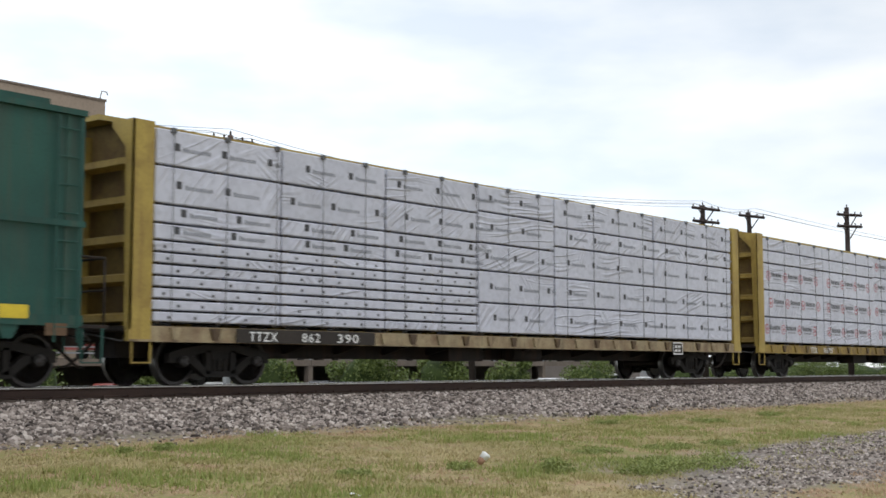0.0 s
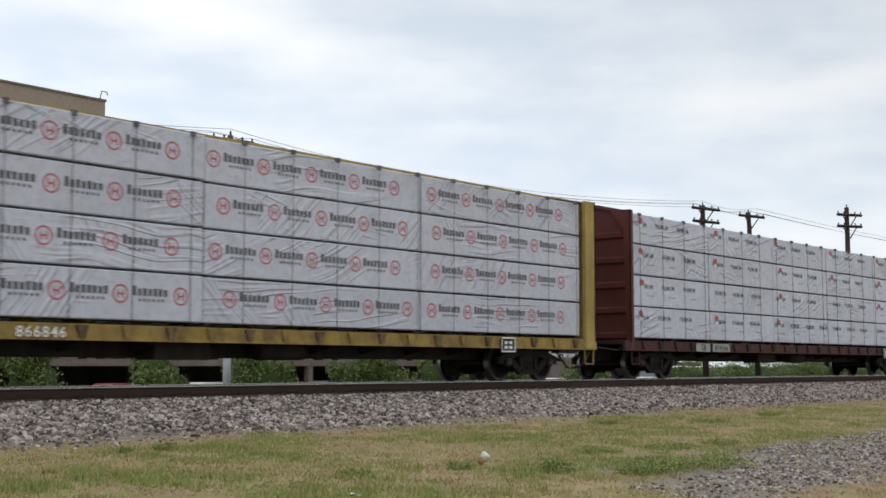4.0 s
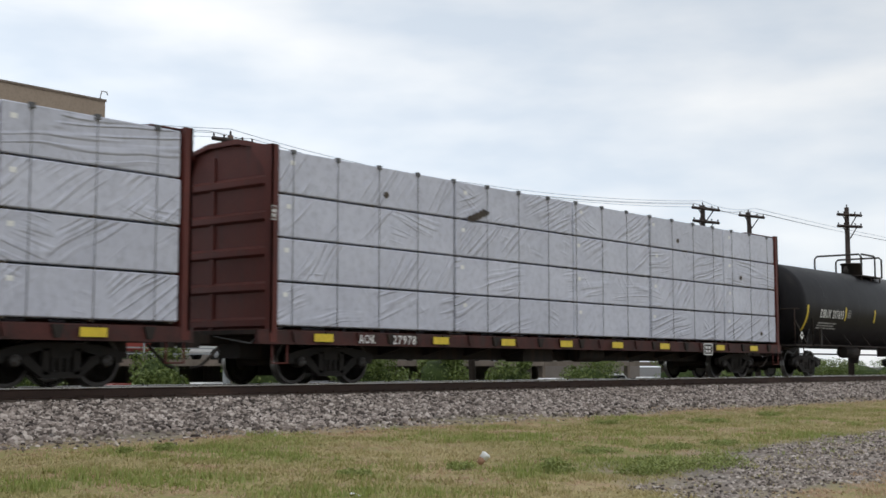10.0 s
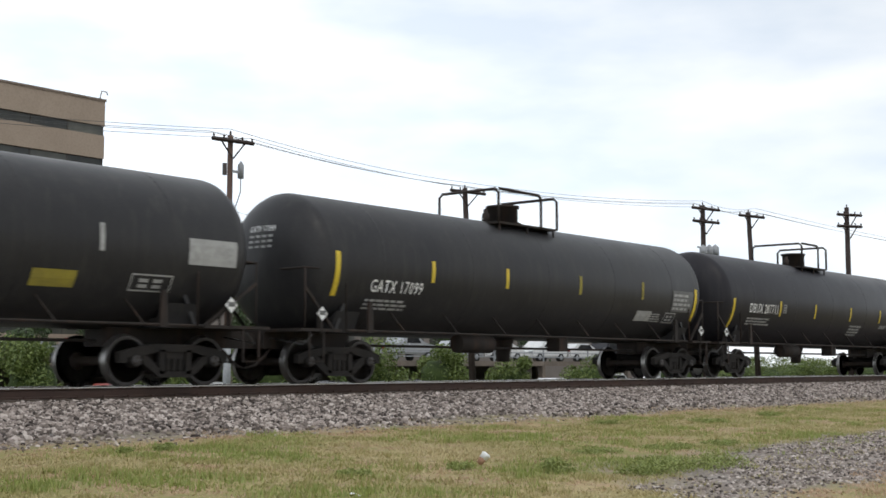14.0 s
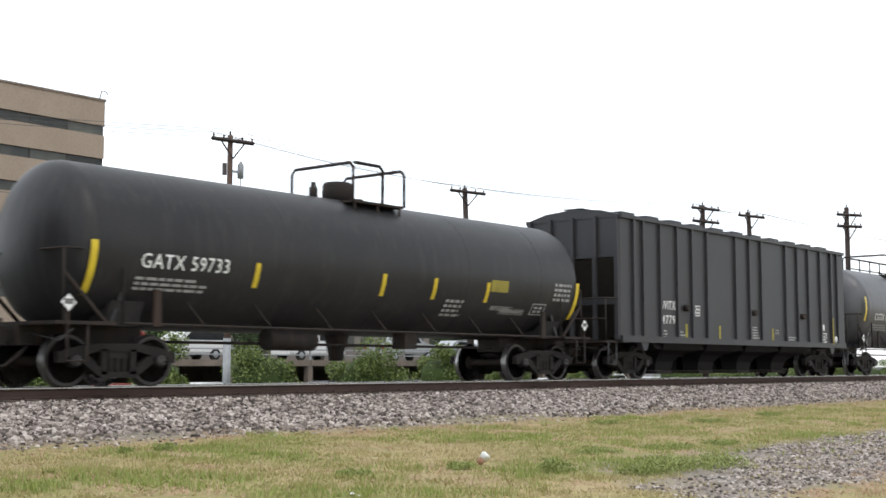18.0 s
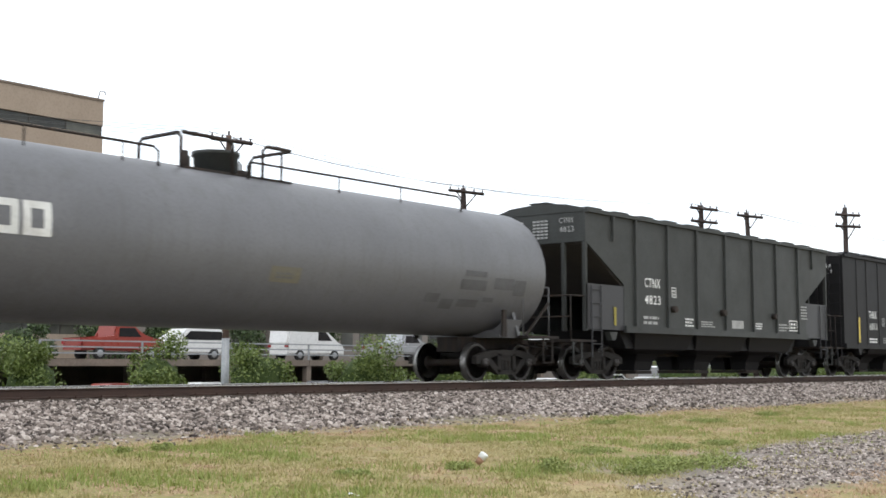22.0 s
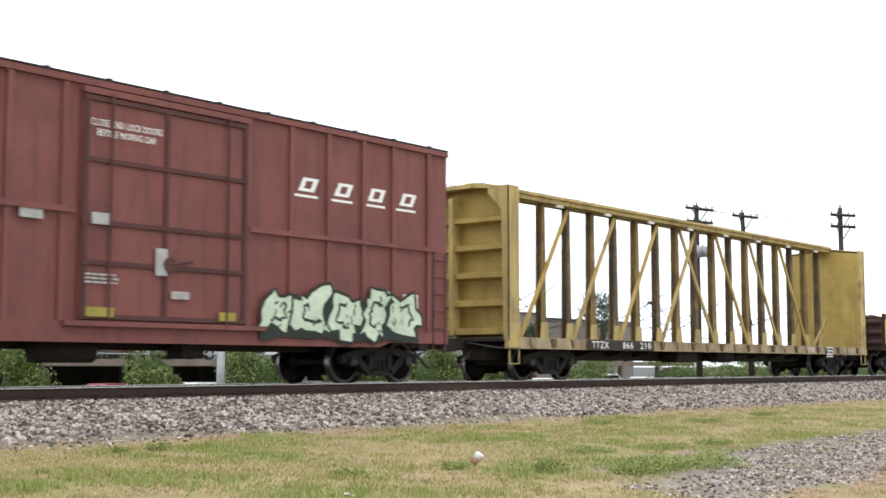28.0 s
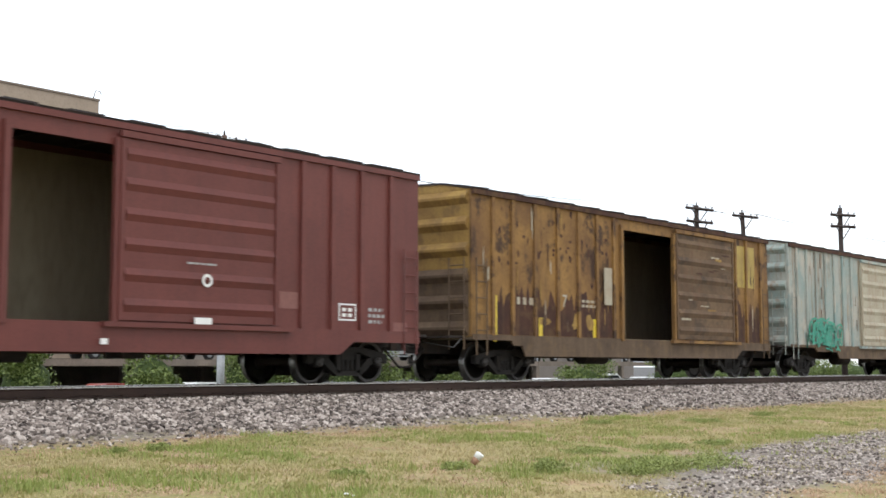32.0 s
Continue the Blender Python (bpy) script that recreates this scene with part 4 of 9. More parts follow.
def grass_cover():
    """Mown turf in tufts: green and straw-coloured drifts, thin over brown bare spots and along the ballast's toe."""
    rng = np.random.default_rng(9)
    m = 74000
    tx = 4.5 + 62 * rng.random(m) ** 1.75
    ty = 2.6 + 13.4 * rng.random(m) ** 0.9
    seen = (tx > 0.62 * ty - 1.0)
    tx, ty = tx[seen], ty[seen]
    m = len(tx)
    broad = field(tx, ty, 0.42, 1.0) + 0.55 * field(tx, ty, 1.15, 5.0)
    clump = field(tx, ty, 2.6, 9.0)
    bare = field(tx, ty, 0.62, 14.0) + 0.6 * field(tx, ty, 1.9, 21.0)
    on_drive = (ty < drive_far(tx) + 0.25 * clump) & (ty > drive_near(tx) + 0.3 * clump)
    toe = 14.5 + 0.4 * np.sin(tx * 0.5) + 0.8 * broad
    chance = np.clip(0.85 - 1.5 * np.clip(bare - 0.28, 0, 1), 0.12, 1.0) * np.where(ty > toe, np.clip(1 - (ty - toe) / 1.4, 0, 1) * 0.6, 1.0) * np.where(on_drive, 0.11, 1.0)
    keep = rng.random(m) < chance
    tx, ty, broad, clump, bare = tx[keep], ty[keep], broad[keep], clump[keep], bare[keep]
    m = len(tx)
    per = 10
    n = m * per
    near_drive = ty < drive_near(tx) + 0.3
    tone = broad + 0.35 * clump + rng.normal(0, 0.20, m)
    kind = np.where(near_drive | (ty > 14.1 + 0.5 * broad + rng.normal(0, 0.3, m)) | (bare > 0.33 + rng.normal(0, 0.1, m)), 2, np.where(tone > -0.13, 0, 1))
    kind = np.where((tone > 0.40) & (kind == 0), 3, kind)
    spread = np.repeat(0.035 + 0.06 * rng.random(m), per)
    tall = np.repeat((0.55 + 0.75 * rng.random(m)) * np.array([1.0, 0.85, 0.6, 1.45])[kind] * (1 + 0.9 * np.clip(clump, -0.6, 1)), per)
    x = np.repeat(tx, per) + rng.normal(0, 1, n) * spread
    y = np.repeat(ty, per) + rng.normal(0, 1, n) * spread
    h = (0.022 + 0.034 * rng.random(n)) * tall
    a = rng.uniform(0, 6.28, n)
    w = 0.005 + 0.006 * rng.random(n)
    lx, ly = rng.normal(0, 0.022, n), rng.normal(0, 0.022, n)
    z = ground_zs(x, y) - 0.004 + np.repeat(ground_bump(tx, ty), per)
    v = np.stack([np.stack([x - np.cos(a) * w, y - np.sin(a) * w, z], -1), np.stack([x + np.cos(a) * w, y + np.sin(a) * w, z], -1), np.stack([x + lx, y + ly, z + h], -1)], 1)
    kind = np.repeat(kind, per)
    for k, name, mat, label in ((0, "green_grass", "blade_green", "short yellow-green grass of the mown verge"), (1, "dry_grass", "blade_dry", "short straw-coloured grass of the mown verge"), (2, "dead_grass", "blade_dead", "thin brown dead grass on bare spots"), (3, "lush_grass", "blade_lush", "longer fresh green grass in clumps")):
        mass(name, v[kind == k], [(0, 1, 2)], 3, M[mat], label, "grass")


M["blade_dead"] = leaf_material("dead_grass_blade", (0.39, 0.26, 0.165), (0.54, 0.38, 0.25))
M["blade_lush"] = leaf_material("fresh_grass_blade", (0.20, 0.245, 0.055), (0.31, 0.345, 0.095))
M["blade_green"] = leaf_material("green_grass_blade", (0.265, 0.25, 0.085), (0.375, 0.335, 0.135))
M["blade_dry"] = leaf_material("dry_grass_blade", (0.38, 0.315, 0.15), (0.50, 0.415, 0.22))
M["blade_weed"] = leaf_material("weed_leaf", (0.165, 0.205, 0.05), (0.29, 0.325, 0.095))
scatter()


def weed(x, y, w, h, seed, label):
    rnd = random.Random(seed)
    t = thing("weed", label, "weed", "weeds in the verge")
    t.matrix_basis = pose(x, y, float(ground_zs(x, y) + ground_bump([x], np.array([y]))[0]) - 0.02)
    vs, fs = leaf_cloud(rnd, [(rnd.uniform(-0.4, 0.4) * w, rnd.uniform(-0.4, 0.4) * w * 0.6, h * rnd.uniform(0.2, 0.5), w * 0.22, w * 0.2, h * 0.4) for _ in range(9)], int(600 + 900 * w), 0.016)
    me = bpy.data.meshes.new("foliage")
    me.from_pydata(vs, [], fs)
    me.materials.append(M["blade_weed"])
    ob = new("foliage", me)
    ob.parent = t
    for k in range(6):
        a = rnd.uniform(0, 6.28)
        part("stem", rod(bmesh.new(), (0, 0, 0), (math.cos(a) * w * 0.3, math.sin(a) * w * 0.25, h * 0.6), 0.006, 5), M["blade_weed"], t)


for i, (x, y, w, h) in enumerate(((12.05, 8.2, 0.55, 0.26), (13.0, 7.25, 1.3, 0.24), (13.8, 7.05, 1.0, 0.24), (12.4, 7.35, 0.6, 0.18), (14.6, 9.5, 1.2, 0.12), (16.2, 9.2, 1.1, 0.12), (10.5, 13.4, 0.4, 0.14), (10.0, 13.6, 0.25, 0.12), (21.0, 13.2, 0.6, 0.16), (9.9, 9.4, 0.5, 0.11), (17.5, 9.0, 0.8, 0.12), (11.3, 9.1, 0.5, 0.13), (23.0, 12.0, 0.9, 0.14), (27.0, 12.6, 1.2, 0.15))):
    weed(x, y, w, h, 200 + i, "low leafy green weed growing in the dry grass")


def litter():
    t = thing("paper_cup", "crushed white paper cup with a tan sleeve", "litter")
    t.matrix_basis = Matrix.Translation((11.72, 9.12, float(ground_zs(11.7, 9.1)) + 0.045)) @ Matrix.Rotation(radians(38), 4, (0.77, 0.64, 0.0)) @ Matrix.Scale(0.66, 4)
    bm = lathe(bmesh.new(), [(0.0, 0.0), (0.0, 0.055), (0.12, 0.066), (0.12, 0.06), (0.02, 0.05)], 16, "z")
    for v in bm.verts:
        v.co += Vector((0.012 * noise.noise(v.co * 14), 0.012 * noise.noise(v.co * 14 + Vector((5, 0, 0))), 0))
    part("sleeve", bm, M["card"], t, "tan cardboard sleeve")
    bm = lathe(bmesh.new(), [(0.115, 0.068), (0.20, 0.078), (0.215, 0.082), (0.22, 0.070), (0.235, 0.05), (0.235, 0.0)], 16, "z")
    for v in bm.verts:
        v.co += Vector((0.015 * noise.noise(v.co * 11), 0.012 * noise.noise(v.co * 14 + Vector((5, 0, 0))), 0))
    part("cup", bm, M["white_paint"], t)
    t = thing("paper_scrap", "small torn scrap of white paper in the grass", "litter")
    t.matrix_basis = pose(8.55, 8.10, float(ground_zs(8.5, 8.1)) + 0.012, 12, 8, 30)
    bm = bmesh.new()
    bmesh.ops.create_grid(bm, x_segments=6, y_segments=6, size=0.05)
    for v in bm.verts:
        v.co.z = 0.02 * noise.noise(v.co * 30) + 0.01
    r = bmesh.ops.extrude_face_region(bm, geom=bm.faces[:])
    for v in [g for g in r["geom"] if isinstance(g, bmesh.types.BMVert)]:
        v.co.z += 0.003
    part("paper", bm, M["white_paint"], t)


M["card"] = material("tan_cardboard", (0.34, 0.20, 0.12), (0.28, 0.16, 0.10), 6, 40, 0.9, bump=0)
litter()

# ---- the train ----
# Travel of the train in metres at given seconds; a car whose middle is P stands at x = P - travel.
TRAVEL = ((0, 0.0), (4, 57.59), (8, 116.0), (12, 175.22), (16, 235.24), (20, 296.08), (24, 357.72), (28, 420.37), (32, 483.72))
CARS = []       # (thing, P)
WHEELSETS = []  # (wheelset, its truck's place in the car, P)
HALF = 1.52
_truck = {}
M["bearing_cap"] = material("grey_bearing_cap", (0.065, 0.06, 0.057), (0.045, 0.042, 0.04), 8, 40, 0.6)


M["wheel_rim"] = material("worn_wheel_rim_steel", (0.052, 0.048, 0.046), (0.055, 0.05, 0.048), 5, 40, 0.5, metal=0.4)


def truck_meshes():
    if _truck:
        return _truck
    # one side frame: arched top chord, bottom chord, columns, jaws over the axle boxes
    bm = bmesh.new()
    y0, y1 = -0.07, 0.07
    prism(bm, [(-1.22, 0.42), (-1.22, 0.60), (-0.95, 0.68), (-0.45, 0.76), (0.45, 0.76), (0.95, 0.68), (1.22, 0.60), (1.22, 0.42),
               (1.08, 0.42), (1.04, 0.52), (0.80, 0.52), (0.42, 0.62), (-0.42, 0.62), (-0.80, 0.52), (-1.04, 0.52), (-1.08, 0.42)], y0, y1)
    prism(bm, [(-0.74, 0.42), (-0.36, 0.16), (0.36, 0.16), (0.74, 0.42), (0.74, 0.54), (0.62, 0.54), (0.30, 0.27), (-0.30, 0.27), (-0.62, 0.54), (-0.74, 0.54)], y0, y1)
    for s in (-1, 1):
        prism(bm, [(s * 0.36, 0.22), (s * 0.24, 0.22), (s * 0.24, 0.66), (s * 0.36, 0.66)], y0, y1)
    bmesh.ops.recalc_face_normals(bm, faces=bm.faces)
    _truck["side_frame"] = bm
    bm = bmesh.new()
    lathe(bm, [(0.27, 0.05)] + [(0.28 + 0.028 * k, 0.066 if k % 2 else 0.05) for k in range(9)], 8, "z")
    _truck["spring"] = bm
    bm = boxes((-0.2, 0.2, -1.05, 1.05, 0.50, 0.70), (-0.3, 0.3, -0.35, 0.35, 0.70, 0.80))
    _truck["bolster"] = bm
    bm = bmesh.new()
    # wheelset about its own axle, in y
    for s in (-1, 1):
        prof = [(s * 0.66, 0.0), (s * 0.66, 0.16), (s * 0.71, 0.18), (s * 0.72, 0.36), (s * 0.69, 0.38), (s * 0.69, 0.485)]
        lathe(bm, prof, 28, "y", 0)
        lathe(bm, [(s * 0.69, 0.485), (s * 0.725, 0.465), (s * 0.82, 0.457)], 28, "y", 1)
        lathe(bm, [(s * 0.82, 0.457), (s * 0.822, 0.445), (s * 0.822, 0.395), (s * 0.82, 0.385)], 28, "y", 3)
        lathe(bm, [(s * 0.82, 0.385), (s * 0.785, 0.37), (s * 0.755, 0.20), (s * 0.80, 0.17), (s * 0.80, 0.085), (s * 1.06, 0.085)], 28, "y", 0)
        for k in range(3):
            a = 2.0944 * k
            rod(bm, (0.055 * math.cos(a), s * 1.12, 0.055 * math.sin(a)), (0.055 * math.cos(a), s * 1.145, 0.055 * math.sin(a)), 0.02, 6, 0)
        lathe(bm, [(s * 1.06, 0.085), (s * 1.10, 0.10), (s * 1.12, 0.098), (s * 1.13, 0.05), (s * 1.13, 0.0)], 18, "y", 2)
    lathe(bm, [(-0.66, 0.085), (0.66, 0.085)], 14, "y", 0)
    _truck["wheelset"] = bm
    bm = bmesh.new()
    lathe(bm, [(-0.10, 0.125), (0.06, 0.125), (0.075, 0.11)], 16, "y")
    _truck["axle_box"] = bm
    bm = boxes((-0.055, 0.055, -0.85, 0.85, 0.30, 0.42), (-0.09, 0.09, -0.80, -0.62, 0.22, 0.62), (-0.09, 0.09, 0.62, 0.80, 0.22, 0.62))
    _truck["brake_beam"] = bm
    mats = {"wheelset": (M["wheel"], M["tread"], M["bearing_cap"], M["wheel_rim"])}
    for k, bm in list(_truck.items()):
        me = bpy.data.meshes.new(k)
        bm.to_mesh(me)
        bm.free()
        for m in mats.get(k, (M["truck"],)):
            me.materials.append(m)
        _truck[k] = me
    return _truck


def add_truck(car, x, P):
    t = truck_meshes()
    base = again("truck", t["bolster"], car, pose(x, 0, 0), "grimy cast-steel two-axle truck")
    for s in (-1, 1):
        again("side_frame", t["side_frame"], base, pose(0, s * 1.0, 0))
        for k in (-0.14, 0.0, 0.14):
            again("spring", t["spring"], base, pose(k, s * 1.0, 0))
        again("brake_beam", t["brake_beam"], base, pose(s * 0.36, 0, 0))
        for e in (-1, 1):
            again("axle_box", t["axle_box"], base, pose(e * 0.89, s * 1.0, 0.457, 0, 0, 0 if s > 0 else 180))
        w = again("wheelset", t["wheelset"], base, pose(s * 0.89, 0, 0.457), "steel wheels with polished treads on one axle")
        WHEELSETS.append((w, s * 0.89, x, P))


def couplers(car, x_end):
    """Draft gear, coupler, air hose and cut lever at both ends; x_end is where the knuckles meet."""
    for s in (-1, 1):
        e = s * x_end
        bm = bmesh.new()
        box(bm, min(e, e - s * 1.1), max(e, e - s * 1.1), -0.09, 0.09, 0.80, 0.98)
        prism(bm, [(e - s * 0.02, -0.16), (e + s * 0.10, -0.10), (e + s * 0.10, 0.05), (e - s * 0.05, 0.16), (e - s * 0.3, 0.14), (e - s * 0.3, -0.14)], 0.72, 1.04, axis="z")
        part("coupler", bm, M["dark_frame"], car)
        bm = bmesh.new()
        pipe(bm, [(e - s * 0.7, -0.28, 0.78), (e - s * 0.45, -0.30, 0.55), (e - s * 0.2, -0.28, 0.36), (e - s * 0.02, -0.22, 0.33)], 0.03)
        part("air_hose", bm, M["dark_frame"], car)
        bm = bmesh.new()
        pipe(bm, [(e - s * 0.85, -1.3, 1.0), (e - s * 0.62, -1.25, 0.80), (e - s * 0.6, -0.2, 0.95)], 0.016)
        part("cut_lever", bm, M["cable"], car)


# --- lettering ---
def flat_text(body, size, bold=0.007):
    cu = bpy.data.curves.new("lettering", "FONT")
    cu.body, cu.size, cu.align_x, cu.resolution_u, cu.offset = body, size, "LEFT", 2, bold * size
    cu.space_character = 1.12
    ob = bpy.data.objects.new("lettering", cu)
    me = bpy.data.meshes.new_from_object(ob)
    bpy.data.objects.remove(ob)
    bpy.data.curves.remove(cu)
    return me


def letter(car, body, x, z, w, h, mat, R=None, zc=0.0, side=HALF, label=""):
    """Stencilled characters on the near side, fitted into w by h metres from x and z; bent round a tank if R is given."""
    me = flat_text(body, 1.0)
    me.materials.clear()
    me.materials.append(mat)
    xs, ys = [v.co.x for v in me.vertices], [v.co.y for v in me.vertices]
    ax, bx, ay, by = min(xs), max(xs), min(ys), max(ys)
    for v in me.vertices:
        X, Z = x + (v.co.x - ax) / (bx - ax) * w, z + (v.co.y - ay) / (by - ay) * h
        if R:
            a = (Z - zc) / R
            v.co = (X, -(R + 0.014) * math.cos(a), zc + (R + 0.014) * math.sin(a))
        else:
            v.co = (X, -side - 0.008, Z)
    me.name = "lettering"
    ob = new("lettering", me)
    ob.parent = car
    return tagged(ob, label)


def block_letters(car, x, z, w, h, n, mat, R=None, zc=0.0, side=HALF, lean=0.0, label="plain painted shapes of a worn company mark"):
    """A company mark as n plain hollow blocks, one to a letter."""
    cw = w / n
    for i in range(n):
        a, b = x + (i + 0.06) * cw, x + (i + 0.94) * cw
        t, u = (b - a) * 0.28, h * 0.22
        bm = bmesh.new()
        for x0, x1, z0, z1 in ((a, a + t, z, z + h), (b - t, b, z, z + h), (a + t, b - t, z, z + u), (a + t, b - t, z + h - u, z + h)):
            plate(bm, x0, x1, z0, z1, -side - 0.008, R, zc)
        for v in bm.verts:
            v.co.x += lean * (v.co.z - z)
        part("painted_mark", bm, mat, car, label)


def plate(bm, x0, x1, z0, z1, y=-HALF - 0.006, R=None, zc=0.0):
    """A thin patch on the near side, bent round a tank if R is given."""
    n = max(1, int((z1 - z0) / 0.12)) if R else 1
    rows = []
    for i in range(n + 1):
        z = z0 + (z1 - z0) * i / n
        if R:
            a = (z - zc) / R
            rows.append([bm.verts.new((x, -(R + 0.010) * math.cos(a), zc + (R + 0.010) * math.sin(a))) for x in (x0, x1)])
        else:
            rows.append([bm.verts.new((x, y, z)) for x in (x0, x1)])
    for a, b in zip(rows, rows[1:]):
        bm.faces.new((a[0], a[1], b[1], b[0]))
    return bm


def text_lines(car, x, z, w, h, rows, mat, R=None, zc=0.0, seed=0, side=HALF, name="small_stencil"):
    """Lines of small stencilling too small to read, as broken bars."""
    rnd = random.Random(seed * 7 + int(x * 100))
    bm = bmesh.new()
    step = h / rows
    for i in range(rows):
        zz, xx = z + h - (i + 1) * step, x
        end = x + w * rnd.uniform(0.75, 1.0)
        while xx < end:
            l = rnd.uniform(0.1, 0.28) * min(1.0, w)
            plate(bm, xx, min(xx + l, end), zz, zz + step * 0.55, -side - 0.007, R, zc)
            xx += l + step * 0.4
    return tagged(part(name, bm, mat, car), kind="stuff")


def frame_box(car, x, z, w, h, mat, R=None, zc=0.0, side=HALF, fill=True, name="stencil_panel"):
    """A framed stencil panel with small marks inside."""
    bm = bmesh.new()
    t = min(w, h) * 0.09
    y = -side - 0.008
    for a in ((x, x + w, z, z + t), (x, x + w, z + h - t, z + h), (x, x + t, z + t, z + h - t), (x + w - t, x + w, z + t, z + h - t)):
        plate(bm, *a, y, R, zc)
    if fill:
        for i in range(2):
            for k in range(2):
                plate(bm, x + w * (0.2 + 0.34 * i), x + w * (0.42 + 0.34 * i), z + h * (0.22 + 0.32 * k), z + h * (0.42 + 0.32 * k), y, R, zc)
    return part(name, bm, mat, car)


def stripe(car, x, z, w, h, mat=None, R=None, zc=0.0, side=HALF, name="reflector", lean=0.0):
    bm = plate(bmesh.new(), x - w / 2, x + w / 2, z, z + h, -side - 0.009, R, zc)
    return part(name, bm, mat or M["reflector"], car)


def ribbon(bm, pts, thick, y, mi=0):
    """One brush stroke: a strip of even width along points (x, z)."""
    rows = []
    for i, p in enumerate(pts):
        q, r = Vector(pts[max(i - 1, 0)]), Vector(pts[min(i + 1, len(pts) - 1)])
        d = r - q
        n = Vector((-d.y, d.x)).normalized() * thick if d.length > 1e-6 else Vector((thick, 0))
        rows.append((bm.verts.new((p[0] + n.x, y, p[1] + n.y)), bm.verts.new((p[0] - n.x, y, p[1] - n.y))))
    for (a, b), (c, d) in zip(rows, rows[1:]):
        bm.faces.new((a, b, d, c)).material_index = mi


def tag_lines(car, x, z, w, h, mat, seed, side=HALF, strokes=6, thick=0.025):
    """A quick spray tag: a row of hooks, loops and zigzags with no readable form."""
    rnd = random.Random(seed)
    bm = bmesh.new()
    n = max(2, strokes // 2)
    cw = w / n
    for i in range(n):
        cx, lo, hi = x + (i + 0.5) * cw + rnd.uniform(-0.1, 0.1) * cw, z + h * rnd.uniform(0, 0.2), z + h * rnd.uniform(0.78, 1.0)
        m, k = (lo + hi) / 2, rnd.randrange(4)
        r = cw * rnd.uniform(0.36, 0.55)
        a0, a1, p = rnd.uniform(0, 6.28), rnd.choice((4.2, 5.4, 7.5, -5.0, -7.0)), rnd.uniform(0.6, 1.6)
        if k < 3:
            pts = [(cx + r * (math.cos(a0 + a1 * q / 14) + 0.5 * (q / 14 - 0.5)), m + (hi - lo) * 0.5 * math.sin(a0 * 1.7 + p * a1 * q / 14)) for q in range(15)]
        else:
            pts = [(cx - r * 1.1, hi), (cx - r * 0.8, lo), (cx + r * 0.2, m), (cx + r * 0.5, lo - 0.1 * h), (cx + r * 1.2, hi + 0.05 * h)]
        ribbon(bm, pts, thick, -side - 0.012 - 0.0002 * i)
    for q in range(strokes - n):
        cx, cz = x + rnd.uniform(0, 0.8) * w, z + rnd.choice((0.0, 0.45, 1.0)) * h
        ribbon(bm, [(cx, cz), (cx + 0.12 * w, cz + rnd.uniform(-0.06, 0.06) * h), (cx + 0.25 * w, cz + rnd.uniform(-0.1, 0.1) * h)], thick * 0.8, -side - 0.013 - 0.0003 * q)
    return tagged(part("graffiti", bm, mat, car, "thin looping spray-painted tag"), kind="stuff")


